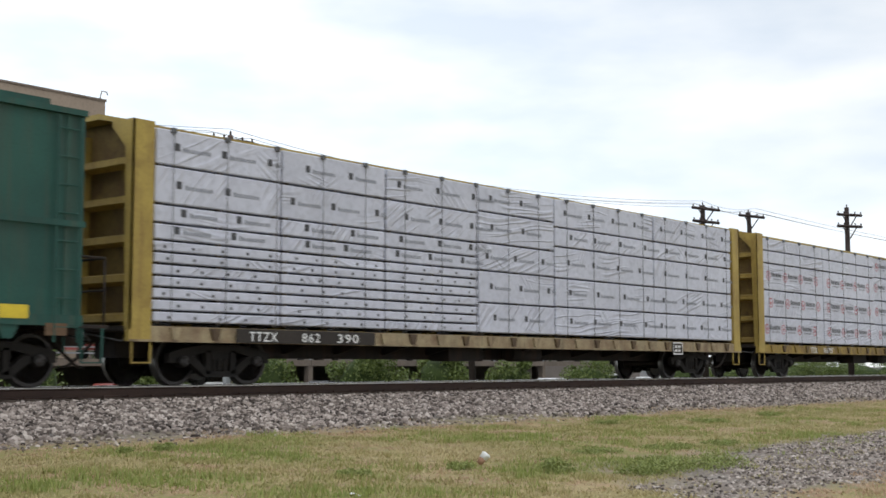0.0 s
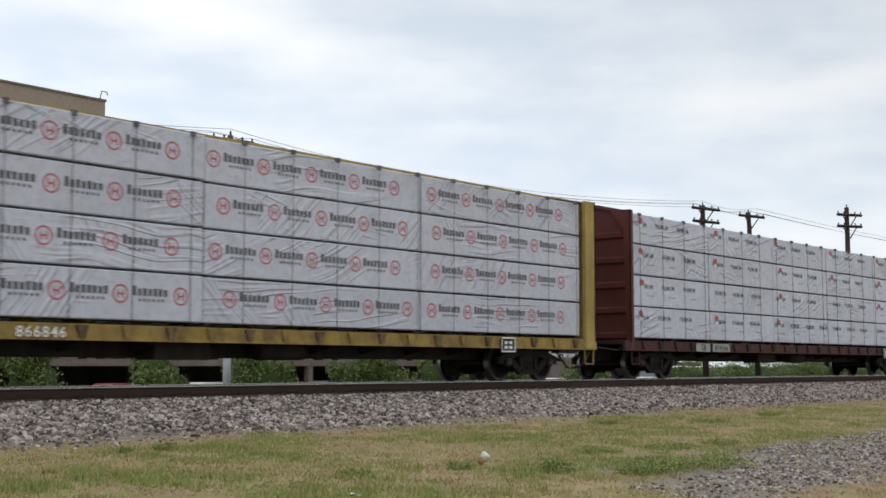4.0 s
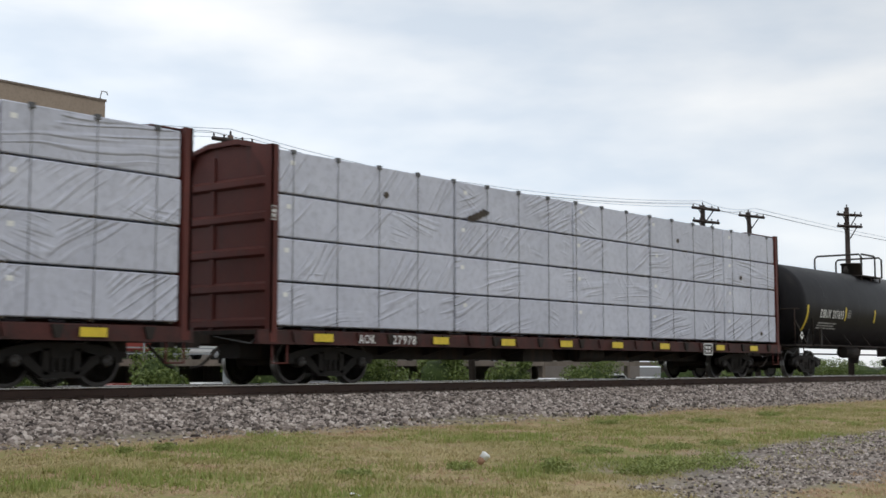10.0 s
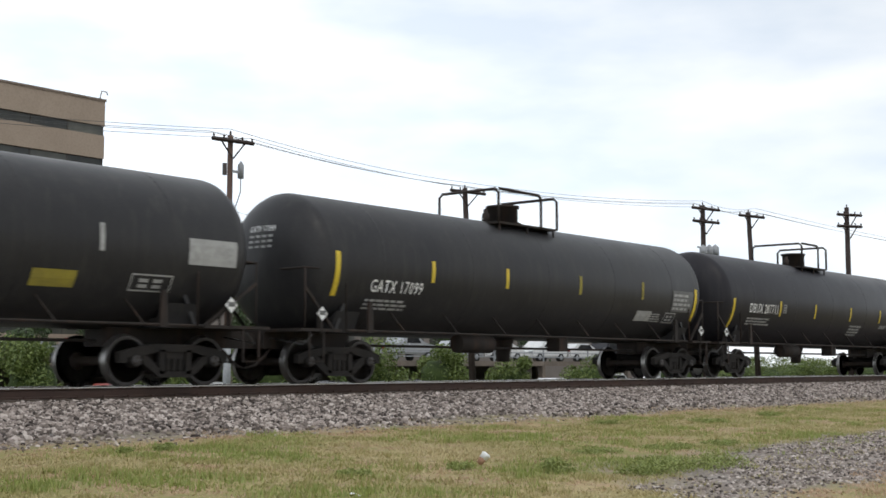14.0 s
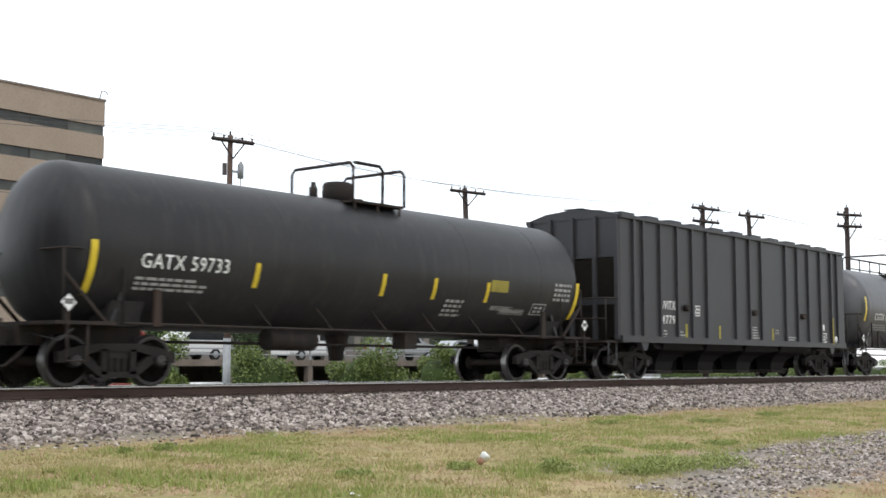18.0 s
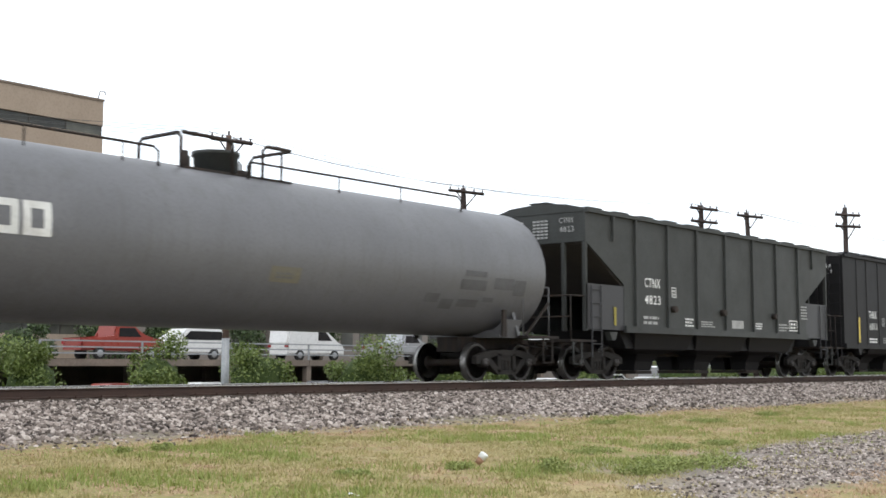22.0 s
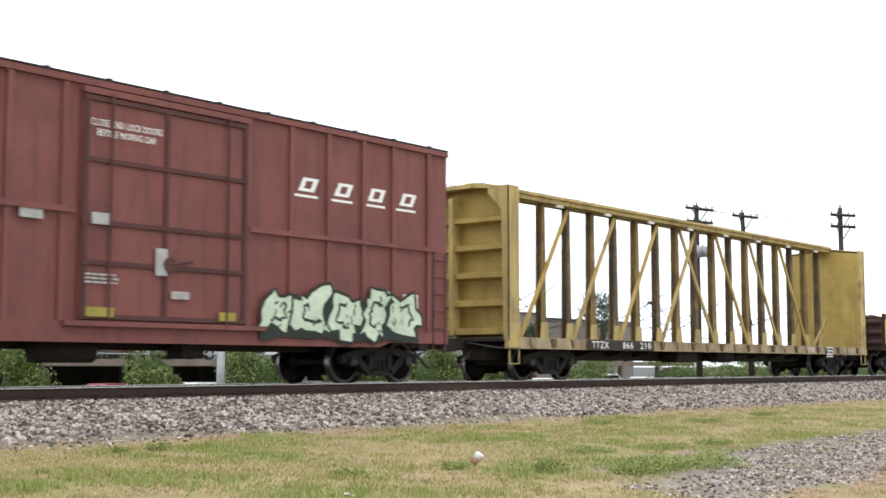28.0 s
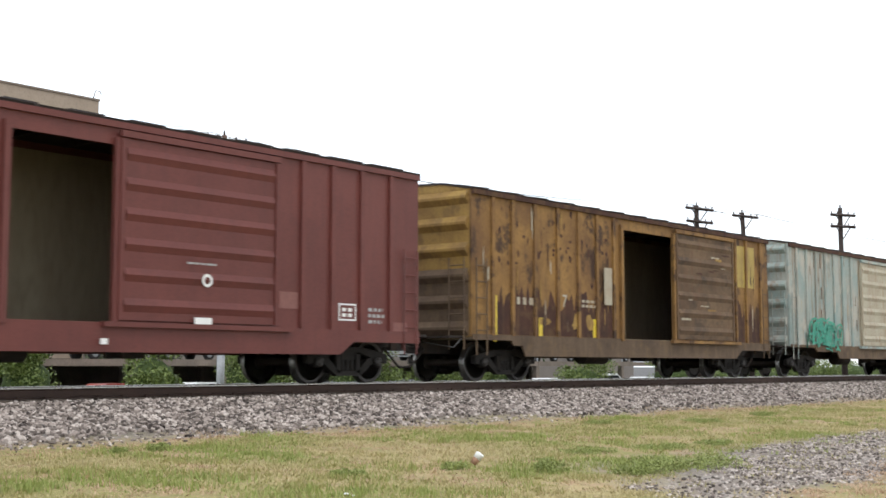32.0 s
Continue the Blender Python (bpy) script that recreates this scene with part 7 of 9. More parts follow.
# --- gondola ---
def gondola(P, label, L, tc, mat):
    car = thing("gondola_car", label, "gondola car", "cars of the freight train")
    CARS.append((car, P))
    h, W, top = L / 2, HALF, 2.33
    for s in (-1, 1):
        pts = [(-h, top), (h, top), (h, 0.98), (h - 2.3, 0.98), (h - 3.3, 0.70), (-h + 3.3, 0.70), (-h + 2.3, 0.98), (-h, 0.98)]
        side = part("side_sheet", prism(bmesh.new(), pts, *sorted((s * (W - 0.06), s * (W - 0.03)))), mat, car)
        part("top_rail", boxes((-h, h, *sorted((s * (W - 0.08), s * (W + 0.04))), top - 0.02, top + 0.12)), mat, side)
        n = 15
        for i in range(n):
            x = -h + 0.06 + (L - 0.12) * i / (n - 1)
            zb = 0.98 if abs(x) > h - 2.4 else 0.72
            part("side_stake", boxes((x - 0.07, x + 0.07, *sorted((s * (W - 0.029), s * (W + 0.05))), zb, top - 0.03)), mat, side)
        pts = [(-h, 1.10), (h, 1.10), (h, 0.96), (h - 2.3, 0.96), (h - 3.3, 0.66), (-h + 3.3, 0.66), (-h + 2.3, 0.96), (-h, 0.96), (-h + 0.0, 1.0)]
        part("side_sill", boxes((-h + 3.3, h - 3.3, *sorted((s * (W - 0.028), s * (W + 0.04))), 0.62, 0.72)), mat, side)
    part("floor", boxes((-h, h, -W + 0.06, W - 0.06, 1.0, 1.08)), mat, car)
    for s in (-1, 1):
        e = s * h
        end = part("end_sheet", boxes((*sorted((e, e - s * 0.05)), -W + 0.062, W - 0.062, 1.0, top)), mat, car)
        for k in range(3):
            zz = 1.3 + 0.4 * k
            part("corrugation", prism(bmesh.new(), [(e, zz - 0.14), (e + s * 0.1, zz - 0.03), (e + s * 0.1, zz + 0.03), (e, zz + 0.14)], -W + 0.08, W - 0.08), mat, end)
        for k in range(4):
            part("grab_iron", rod(bmesh.new(), (e - s * 0.2, -W - 0.09, 1.0 + 0.38 * k), (e - s * 0.6, -W - 0.09, 1.0 + 0.38 * k), 0.014, 5), mat, end)
        part("end_platform", boxes((*sorted((e, e + s * 0.45)), -1.3, 1.3, 1.0, 1.05)), M["dark_frame"], car)
    part("centre_sill", boxes((-h - 0.3, h + 0.3, -0.25, 0.25, 0.6, 0.99)), M["dark_frame"], car)
    # a heap of scrap that shows above the top rail
    rnd = random.Random(23)
    for i in range(9):
        x = -h + 1.4 + (L - 2.8) * i / 8 + rnd.uniform(-0.5, 0.5)
        bm = bmesh.new()
        bmesh.ops.create_icosphere(bm, subdivisions=2, radius=1.0)
        for v in bm.verts:
            k = 1 + 0.3 * noise.noise(v.co * 2.3 + Vector((i * 5, 0, 0)))
            v.co = Vector((x + v.co.x * k * rnd.uniform(0.95, 1.05) * 0.85, v.co.y * k * 1.15, 1.62 + v.co.z * k * (0.82 if i % 2 else 0.9)))
        part("scrap_mound", bm, M["dark_frame"], car, "dark heap of scrap in the car")
    for x in (-tc / 2, tc / 2):
        add_truck(car, x, P)
    couplers(car, h + 0.75)
    return car


M["roof_dark"] = material("dark_roof_steel", (0.024, 0.018, 0.017), (0.042, 0.028, 0.024), 1.2, 20, 0.65)
M["lining"] = material("plywood_lining", (0.36, 0.30, 0.21), (0.27, 0.22, 0.155), 1.0, 12, 0.85, stretch=(1, 1, 0.2))


# ---- the cars, from the head of the train to its tail ----
def even(a, b, n):
    return [a + (b - a) * i / (n - 1) for i in range(n)]


W_, DW, GP = M["white_paint"], M["dull_white"], M["grey_print"]


# --- printing on the wrapped lumber ---
def quad(bm, x0, x1, y, z0, z1):
    bm.faces.new([bm.verts.new((x, y, z)) for x, z in ((x0, z0), (x1, z0), (x1, z1), (x0, z1))])


def ring(bm, cx, y, cz, r, t, n=20):
    a = [[bm.verts.new((cx + k * math.cos(2 * math.pi * i / n), y, cz + k * math.sin(2 * math.pi * i / n))) for i in range(n)] for k in (r, r - t)]
    for i in range(n):
        bm.faces.new((a[0][i], a[0][(i + 1) % n], a[1][(i + 1) % n], a[1][i]))


def bars(bm, x, y, z, w, h, seed, letters=7):
    """A word too blurred or branded to spell: one block to a letter."""
    r = random.Random(seed)
    cw = w / letters
    for i in range(letters):
        quad(bm, x + i * cw, x + i * cw + cw * 0.72, y, z, z + h * (1.0 if i == 0 else r.uniform(0.7, 0.85)))


def print_squares(b, x0, x1, z, t, y, ci, ti, rnd):
    ink, grey = bmesh.new(), bmesh.new()
    x = x0 + rnd.uniform(0.2, 0.7)
    while x < x1 - 0.25:
        if t > 0.3:
            one = bmesh.new()
            quad(one, x, x + 0.12, y, z + t * 0.45, z + t * 0.45 + 0.14)
            part("stencil_square", one, M["ink"], b)
            bars(grey, x + 0.2, y, z + t * 0.44, 0.66, 0.09, int(x * 90), 9)
            x += rnd.uniform(1.1, 1.35)
        else:
            quad(ink, x, x + 0.06, y, z + t * 0.4, z + t * 0.4 + 0.05)
            x += rnd.uniform(0.5, 0.7)
    if ink.faces:
        tagged(part("stencil_marks", ink, M["ink"], b), kind="stuff")
    else:
        ink.free()
    if grey.faces:
        tagged(part("faint_print", grey, M["ink_grey"], b), kind="stuff")
    else:
        grey.free()


def print_rings(b, x0, x1, z, t, y, ci, ti, rnd):
    x = x0 + rnd.uniform(0.05, 0.5)
    while t > 0.5 and x < x1 - 0.3:
        c = z + t * 0.55
        red = bmesh.new()
        ring(red, x + 0.17, y, c, 0.165, 0.03)
        quad(red, x + 0.10, x + 0.13, y, c - 0.07, c + 0.07)
        quad(red, x + 0.21, x + 0.24, y, c - 0.07, c + 0.07)
        quad(red, x + 0.13, x + 0.21, y, c - 0.015, c + 0.015)
        part("red_ring_print", red, M["ink_red"], b)
        if x + 1.22 < x1:
            grey = bmesh.new()
            bars(grey, x + 0.42, y, c - 0.02, 0.78, 0.17, int(x * 77), 7)
            for k in range(6):
                quad(grey, x + 0.55 + k * 0.1, x + 0.6 + k * 0.1, y, c - 0.12, c - 0.07)
            tagged(part("word_print", grey, M["ink_word"], b), kind="stuff")
        x += rnd.choice((1.26, 1.26, 1.30))


def print_premium(b, x0, x1, z, t, y, ci, ti, rnd):
    x = x0 + rnd.uniform(0.05, 0.5)
    grey = bmesh.new()
    while x < x1 - 0.75:
        h = rnd.uniform(0.125, 0.14)
        zz = z + t * 0.6
        ob = letter(b, "PREMIUM", x, zz, 0.70, h, M["ink_word"], side=-y - 0.006)
        for k in range(4):
            quad(grey, x + 0.4 + k * 0.1, x + 0.46 + k * 0.1, y, zz - 0.22, zz - 0.18)
        x += rnd.uniform(1.18, 1.3)
    tagged(part("faint_print", grey, M["ink_grey"], b), kind="stuff")
    if rnd.random() < 0.75:
        bm = bmesh.new()
        cx = x0 + rnd.uniform(0.2, 0.5)
        bm.faces.new([bm.verts.new((cx + a, y - 0.004, z + t * 0.72 + c)) for a, c in ((0, 0.02), (0.24, 0.0), (0.22, 0.14), (0.02, 0.15))])
        part("red_tag", bm, M["ink_red"], b)
        bm = bmesh.new()
        quad(bm, cx + 0.04, cx + 0.2, y - 0.006, z + t * 0.58, z + t * 0.68)
        part("white_tag", bm, M["white_paint"], b)


def print_chevrons(b, x0, x1, z, t, y, ci, ti, rnd):
    grey = bmesh.new()
    x = x0 + rnd.uniform(0.15, 0.6)
    while x < x1 - 0.5:
        bm = bmesh.new()
        c = z + t * 0.58 + rnd.uniform(-0.06, 0.06)
        ring(bm, x + 0.21, y, c, 0.225, 0.04)
        for k in (0.0, -0.09):
            for s in (-1, 1):
                bm.faces.new([bm.verts.new((x + 0.21 + s * a, y, c + k + d)) for a, d in ((0.0, 0.10), (0.12, -0.02), (0.12, -0.07), (0.0, 0.05))])
        bars(grey, x - 0.25, y, z + t * 0.22, 0.5, 0.04, int(x * 55))
        x += rnd.choice((0.95, 1.05, 1.1, 1.45))
        part("circle_print", bm, M["ink"], b)
    tagged(part("faint_print", grey, M["ink_grey"], b), kind="stuff")


def print_plain(b, x0, x1, z, t, y, ci, ti, rnd):
    bm = bmesh.new()
    cx = x0 + rnd.uniform(0.15, 0.35)
    quad(bm, cx, cx + 0.13, y, z + t * 0.68, z + t * 0.68 + 0.09)
    part("white_tag", bm, M["white_paint"], b)
    if rnd.random() < 0.2:
        bm = bmesh.new()
        cx = rnd.uniform(x0 + 1, x1 - 1)
        bm.faces.new([bm.verts.new((cx + a, y - 0.003, z + t * 0.3 + c)) for a, c in ((0, 0), (0.12, -0.05), (0.2, 0.02), (0.15, 0.1), (0.04, 0.09))])
        part("torn_patch", bm, M["dunnage"], b)


M["ink_word"] = material("dark_grey_wrap_print", (0.085, 0.085, 0.09), (0.15, 0.15, 0.16), 5, 50, 0.6, bump=0)
CABLES = [-10.73 + 1.265 * i for i in range(18)]
YL = "yellow centre-beam flat car loaded with white-wrapped lumber"
RL = "oxide-red centre-beam flat car loaded with white-wrapped lumber"


def sill_panel(c, x, mat=None):
    part("mark_panel", boxes((x, x + 0.55, -1.56, -1.545, 0.70, 1.05)), M["dark_frame"], c)
    frame_box(c, x, 0.70, 0.55, 0.35, mat or W_, side=1.562, name="stencil_panel")


def five(a, b, tiers, n=5, inset=0.0):
    return [(a + (b - a) * i / n, a + (b - a) * (i + 1) / n, tiers, inset) for i in range(n)]


g = hopper(12.21 - 7.9, "weathered green covered hopper car with orange reflectors", 15.8, 13.1, M["green"], even(-7.6, 7.6, 9), 2, 4, 4.62)
part("belt_rail", boxes((-7.9, 7.9, -1.62, -1.596, 2.66, 2.76)), M["green"], g)
stripe(g, 6.62, 1.12, 0.52, 0.22, M["reflector"], side=1.6)
ladder(g, "side_ladder", (7.36, -1.60), (7.80, -1.60), 0.75, 4.5, 1.0, 0.47, 8, M["green"])
part("gate_crank", boxes((7.2, 7.6, -1.61, -1.59, 0.86, 1.06)), M["rust_dull"], g)

THIN = [0.21] * 7 + [0.31, 0.34, 0.70, 0.68]
c = centerbeam(24.85, YL + " in thin packs", 23.3, M["yellow"], M["sill_dirty"], True)
bundles(c, [(-11.12, -8.04, THIN), (-8.04, -5.0, THIN), (-5.0, -1.75, THIN), (-1.75, 1.39, [0.72, 0.76, 0.66, 0.74, 0.63]), (1.39, 6.35, [0.73, 0.74, 0.80, 0.50, 0.74], -0.02), (6.35, 11.12, [0.73, 0.74, 0.80, 0.50, 0.74], -0.02)], M["wrap"], print_fn=print_squares, seed=1)
tie_cables(c, CABLES, 4.62, 1.485)
part("mark_panel", boxes((-9.25, -5.44, -1.56, -1.546, 0.80, 1.06)), M["door_dark"], c, "black painted panel")
letter(c, "TTZX", -8.94, 0.83, 0.72, 0.18, W_, side=1.562)
letter(c, "862", -7.57, 0.83, 0.50, 0.18, W_, side=1.562)
letter(c, "390", -6.57, 0.83, 0.62, 0.18, W_, side=1.562)
sill_panel(c, 7.2)

c = centerbeam(49.4, YL + " in ring prints", 23.3, M["yellow"], M["yellow_sill"], True)
A, B = [0.85, 0.89, 0.89, 0.42, 0.42], [0.84, 0.95, 0.90, 0.78]
bundles(c, [(-11.12, -6.2, A), (-6.2, -1.2, A), (-1.16, 4.6, B, 0.10), (4.6, 11.12, B, 0.10)], M["wrap"], print_fn=print_rings, seed=2)
tie_cables(c, CABLES, 4.60)
letter(c, "TTZX", -7.69, 0.83, 0.60, 0.18, W_, side=1.55)
letter(c, "865707", -6.54, 0.83, 0.83, 0.18, W_, side=1.55)
sill_panel(c, 7.09)

c = centerbeam(74.04, YL + " with red rings", 23.3, M["yellow"], M["yellow_sill"], True)
A = [0.89, 0.88, 0.87, 0.87]
bundles(c, [(-11.12, -6.4, A), (-6.4, -1.55, A), (-1.5, 4.7, A, 0.10), (4.7, 11.12, A, 0.10)], M["wrap"], print_fn=print_rings, seed=3)
tie_cables(c, CABLES, 4.62)
letter(c, "TTZX", -6.40, 0.83, 0.66, 0.18, W_, side=1.55)
letter(c, "866846", -5.42, 0.83, 0.92, 0.18, W_, side=1.55)
sill_panel(c, 7.4)

c = centerbeam(98.78, RL + " with dark printing", 23.3, M["redbrown"], M["red_sill"], True)
bundles(c, five(-11.12, 11.34, A), M["wrap"], print_fn=print_premium, seed=4)
tie_cables(c, CABLES, 4.62)
for x, w in ((-7.63, 0.70), (-6.59, 0.94)):
    part("mark_panel", boxes((x - 0.08, x + w + 0.08, -1.558, -1.546, 0.80, 1.04)), M["dull_white"], c, "faded white panel")
letter(c, "TR", -7.45, 0.83, 0.36, 0.18, M["door_dark"], side=1.56)
letter(c, "874266", -6.55, 0.83, 0.86, 0.17, M["door_dark"], side=1.56)
sill_panel(c, 7.43)

c = centerbeam(123.6, RL + " printed with black circles", 23.3, M["redbrown"], M["red_sill"], True)
bundles(c, five(-11.12, 11.34, [0.88, 0.87, 0.87, 0.89]), M["wrap_cream"], print_fn=print_chevrons, seed=5)
tie_cables(c, CABLES, 4.62)
letter(c, "SERA", -8.87, 0.83, 0.63, 0.18, W_, side=1.55)
letter(c, "73040", -7.79, 0.83, 0.76, 0.18, W_, side=1.55)
for i, x in enumerate((-6.39, -3.97, -1.51, 1.01, 3.5, 5.99, 8.46)):
    stripe(c, x + 0.26, 0.88, 0.52, 0.13, side=1.55)
sill_panel(c, 4.82)
stripe(c, -11.25, 1.4, 0.06, 1.2, side=1.51)

for P, num, seed in ((148.5, "27962", 6), (173.33, "27978", 7)):
    c = centerbeam(P, RL + " in plain wrinkled wrap", 23.3, M["redbrown"], M["red_sill"], True)
    bundles(c, [(a, b, [0.88, 0.87, 0.87, 0.89]) for a, b in ((-11.12, -5.6), (-5.6, -0.72), (-0.72, 3.18), (3.18, 7.7), (7.7, 11.34))], M["wrap_grey"], print_fn=print_plain, seed=seed)
    tie_cables(c, CABLES, 4.62)
    letter(c, "AOK", -8.90, 0.83, 0.50, 0.19, W_, side=1.55)
    letter(c, num, -7.84, 0.83, 0.76, 0.19, W_, side=1.55)
    for x in (-10.19, -6.5, -3.98, -1.5, 0.96, 3.5, 6.9, 9.2):
        stripe(c, x + 0.27, 0.85, 0.54, 0.16, side=1.55)
    sill_panel(c, 6.08)
    frame_box(c, -11.335, 3.2, 0.13, 0.28, W_, side=1.502)
    if seed == 7:
        bm = bmesh.new()
        for k in range(5):
            bm.faces.new([bm.verts.new((-5.2 + 0.13 * k + a, -1.475 - 0.01 * (k % 2), 3.75 + 0.05 * k + d)) for a, d in ((0, 0), (0.3, -0.03), (0.36, 0.06), (0.1, 0.12))])
        part("torn_patch", bm, M["dunnage"], c, "torn flap in the wrap showing dark lumber")


# --- tank cars: stripes, stencils and placards ---
def tank_marks(c, R, zc, text, tx, tz, tw, th, stripes, ends, panels, sq=None, white=True, half=7.6):
    letter(c, text, tx, tz, tw, th, W_, R, zc)
    text_lines(c, tx - 0.05, tz - 0.42, tw * 0.85, 0.30, 3, DW if white else GP, R, zc, seed=int(tx * 10))
    for x in stripes:
        stripe(c, x, 2.02, 0.11, 0.50, R=R, zc=zc)
    for x in ends:
        stripe(c, x, 1.50, 0.14, 1.0, R=R, zc=zc)
    for kind, x, z, w, h in panels:
        if kind == "f":
            frame_box(c, x, z, w, h, DW, R, zc)
        elif kind in "bd":
            bm = plate(bmesh.new(), x, x + w, z, z + h, 0, R, zc)
            part("faded_panel", bm, GP if kind == "b" else M["hop_black"], c)
            text_lines(c, x + 0.05, z + 0.06, w - 0.1, h - 0.1, 4, DW, R + 0.004, zc, seed=int(x * 31))
        elif kind == "w":
            part("white_panel", plate(bmesh.new(), x, x + w, z, z + h, 0, R, zc), DW, c)
        elif kind == "y":
            part("yellow_panel", plate(bmesh.new(), x, x + w, z, z + h, 0, R, zc), M["old_yellow"], c)
        else:
            text_lines(c, x, z, w, h, 4, DW, R, zc, seed=int(x * 17))
    if sq:
        frame_box(c, sq[0], sq[1], 0.28, 0.28, DW, R, zc)
    h = max([abs(e) for e in ends] or [half])
    placard(c, -h - 0.45, 1.42, R, zc)
    placard(c, h + 0.35, 1.42, R, zc)


def head_text(c, x, R, zc, text):
    """Small stencils on the dished front head."""
    me = flat_text(text, 1.0)
    me.materials.clear()
    me.materials.append(W_)
    xs, ys = [v.co.x for v in me.vertices], [v.co.y for v in me.vertices]
    for v in me.vertices:
        a = 0.35 - (v.co.x - min(xs)) / (max(xs) - min(xs)) * 0.75
        zz = 0.62 + (v.co.y - min(ys)) / (max(ys) - min(ys)) * 0.13
        rr = min(0.999, math.hypot(a, zz) / R)
        v.co = (x - 0.70 * math.sqrt(1 - rr * rr) - 0.02, a, zc + zz)
    me.name = "lettering"
    ob = new("lettering", me)
    ob.parent = c
    bm = bmesh.new()
    for k in range(3):
        zz = 0.50 - 0.11 * k
        rr = math.hypot(0.4, zz) / R
        px = x - 0.70 * math.sqrt(1 - rr * rr) - 0.03
        for q in range(4):
            y0 = 0.33 - q * 0.19
            bm.faces.new([bm.verts.new((px, y, zc + z)) for y, z in ((y0, zz), (y0 - 0.13, zz), (y0 - 0.13, zz + 0.05), (y0, zz + 0.05))])
    tagged(part("small_stencil", bm, DW, c), kind="stuff")


M["old_yellow"] = material("faded_yellow_panel", (0.36, 0.30, 0.05), (0.25, 0.21, 0.05), 4, 40, 0.6, bump=0)
R, ZC = 1.5, 2.53
BT = "black tank car with yellow reflective stripes"
DB = [("b", 6.9, 2.17, 1.1, 0.55), ("f", 6.35, 1.53, 0.6, 0.36), ("l", 2.0, 1.42, 1.1, 0.5), ("l", 4.9, 1.80, 0.8, 0.14)]
DBS = [-4.25, -1.38, 1.83, 4.78]
for P, num, mat, half, fit in ((195.1, "DBUX 207693", "black_deep", 7.95, 1), (249.1, "DBUX 207711", "black", 8.0, 1), (267.5, "DBUX 207781", "black", 8.05, 1)):
    c = tank_car(P, BT + " and white stencils", R, ZC, 14.25, M[mat], half, fittings=fit, walkway=(-0.80, 1.41) if P > 260 else (-1.4, 0.75), ladder_x=None)
    tank_marks(c, R, ZC, num, -6.72, 2.08, 2.07, 0.31, [x - 0.2 for x in DBS], [-7.85, 7.95], [(k, x - 0.15, *r) for k, x, *r in DB], sq=(-4.25, 2.14))
    head_text(c, -half, R, ZC, num)
c = tank_car(213.25, "worn black tank car with pale stripes", R, ZC, 12.9, M["black_green"], 7.55, fittings=0, walkway=(-1.45, 0.93), ladder_x=None)
letter(c, "NATX 77147", -6.07, 1.96, 1.76, 0.27, W_, R, ZC)
text_lines(c, -5.95, 1.60, 1.05, 0.28, 3, DW, R, ZC, seed=9)
stripe(c, -7.55, 2.07, 0.13, 0.92, R=R, zc=ZC)
stripe(c, -4.5, 2.30, 0.13, 0.50, R=R, zc=ZC)
for x in (-1.5, 1.75, 4.5):
    stripe(c, x, 2.32, 0.10, 0.48, DW, R, ZC, name="faded_stripe")
part("yellow_panel", plate(bmesh.new(), 3.25, 4.1, 1.63, 1.95, 0, R, ZC), M["old_yellow"], c)
part("faded_panel", plate(bmesh.new(), 6.37, 7.5, 2.2, 2.68, 0, R, ZC), DW, c)
frame_box(c, 5.2, 1.63, 0.9, 0.34, DW, R, ZC)
text_lines(c, 1.7, 1.8, 0.46, 0.15, 2, DW, R, ZC)
placard(c, -7.95, 1.42, R, ZC)
placard(c, 7.4, 1.50, R, ZC)
head_text(c, -7.55, R, ZC, "NATX 77147")
c = tank_car(231.1, BT + " and a white patch", R, ZC, 14.2, M["black_green"], 7.75, fittings=1, walkway=(-1.43, 1.11), ladder_x=None)
tank_marks(c, R, ZC, "GATX 17099", -6.57, 1.92, 1.68, 0.28, [], [], [("w", 4.42, 1.58, 0.8, 0.32), ("f", 6.0, 1.55, 0.6, 0.34), ("l", 5.2, 1.57, 0.7, 0.3), ("b", 6.25, 1.93, 1.2, 0.62)])
stripe(c, -7.63, 1.78, 0.14, 0.94, R=R, zc=ZC)
stripe(c, 7.6, 1.66, 0.14, 0.98, R=R, zc=ZC)
for x, k in ((-4.58, "reflector"), (-1.80, "reflector"), (1.39, "old_yellow"), (4.54, "old_yellow")):
    stripe(c, x, 2.22, 0.11, 0.48, M[k], R=R, zc=ZC)
head_text(c, -7.75, R, ZC, "GATX 17099")
c = tank_car(285.4, BT + " and a small yellow panel", R, ZC, 13.0, M["black_green"], 7.2, fittings=0, walkway=(-0.49, 1.17), ladder_x=None)
tank_marks(c, R, ZC, "GATX 59733", -6.37, 2.08, 2.0, 0.27, [], [-7.36, 7.37], [("y", 3.72, 2.12, 0.67, 0.28), ("l", 2.17, 1.42, 0.8, 0.5), ("f", 5.55, 1.58, 0.58, 0.32), ("l", 3.9, 1.66, 0.9, 0.12), ("b", 4.3, 1.55, 1.0, 0.17), ("l", 6.35, 2.0, 0.75, 0.5)])
for x in (-3.65, -0.04, 1.67, 3.61):
    stripe(c, x, 1.84, 0.12, 0.49, R=R, zc=ZC)
head_text(c, -7.15, R, ZC, "GATX 59733")

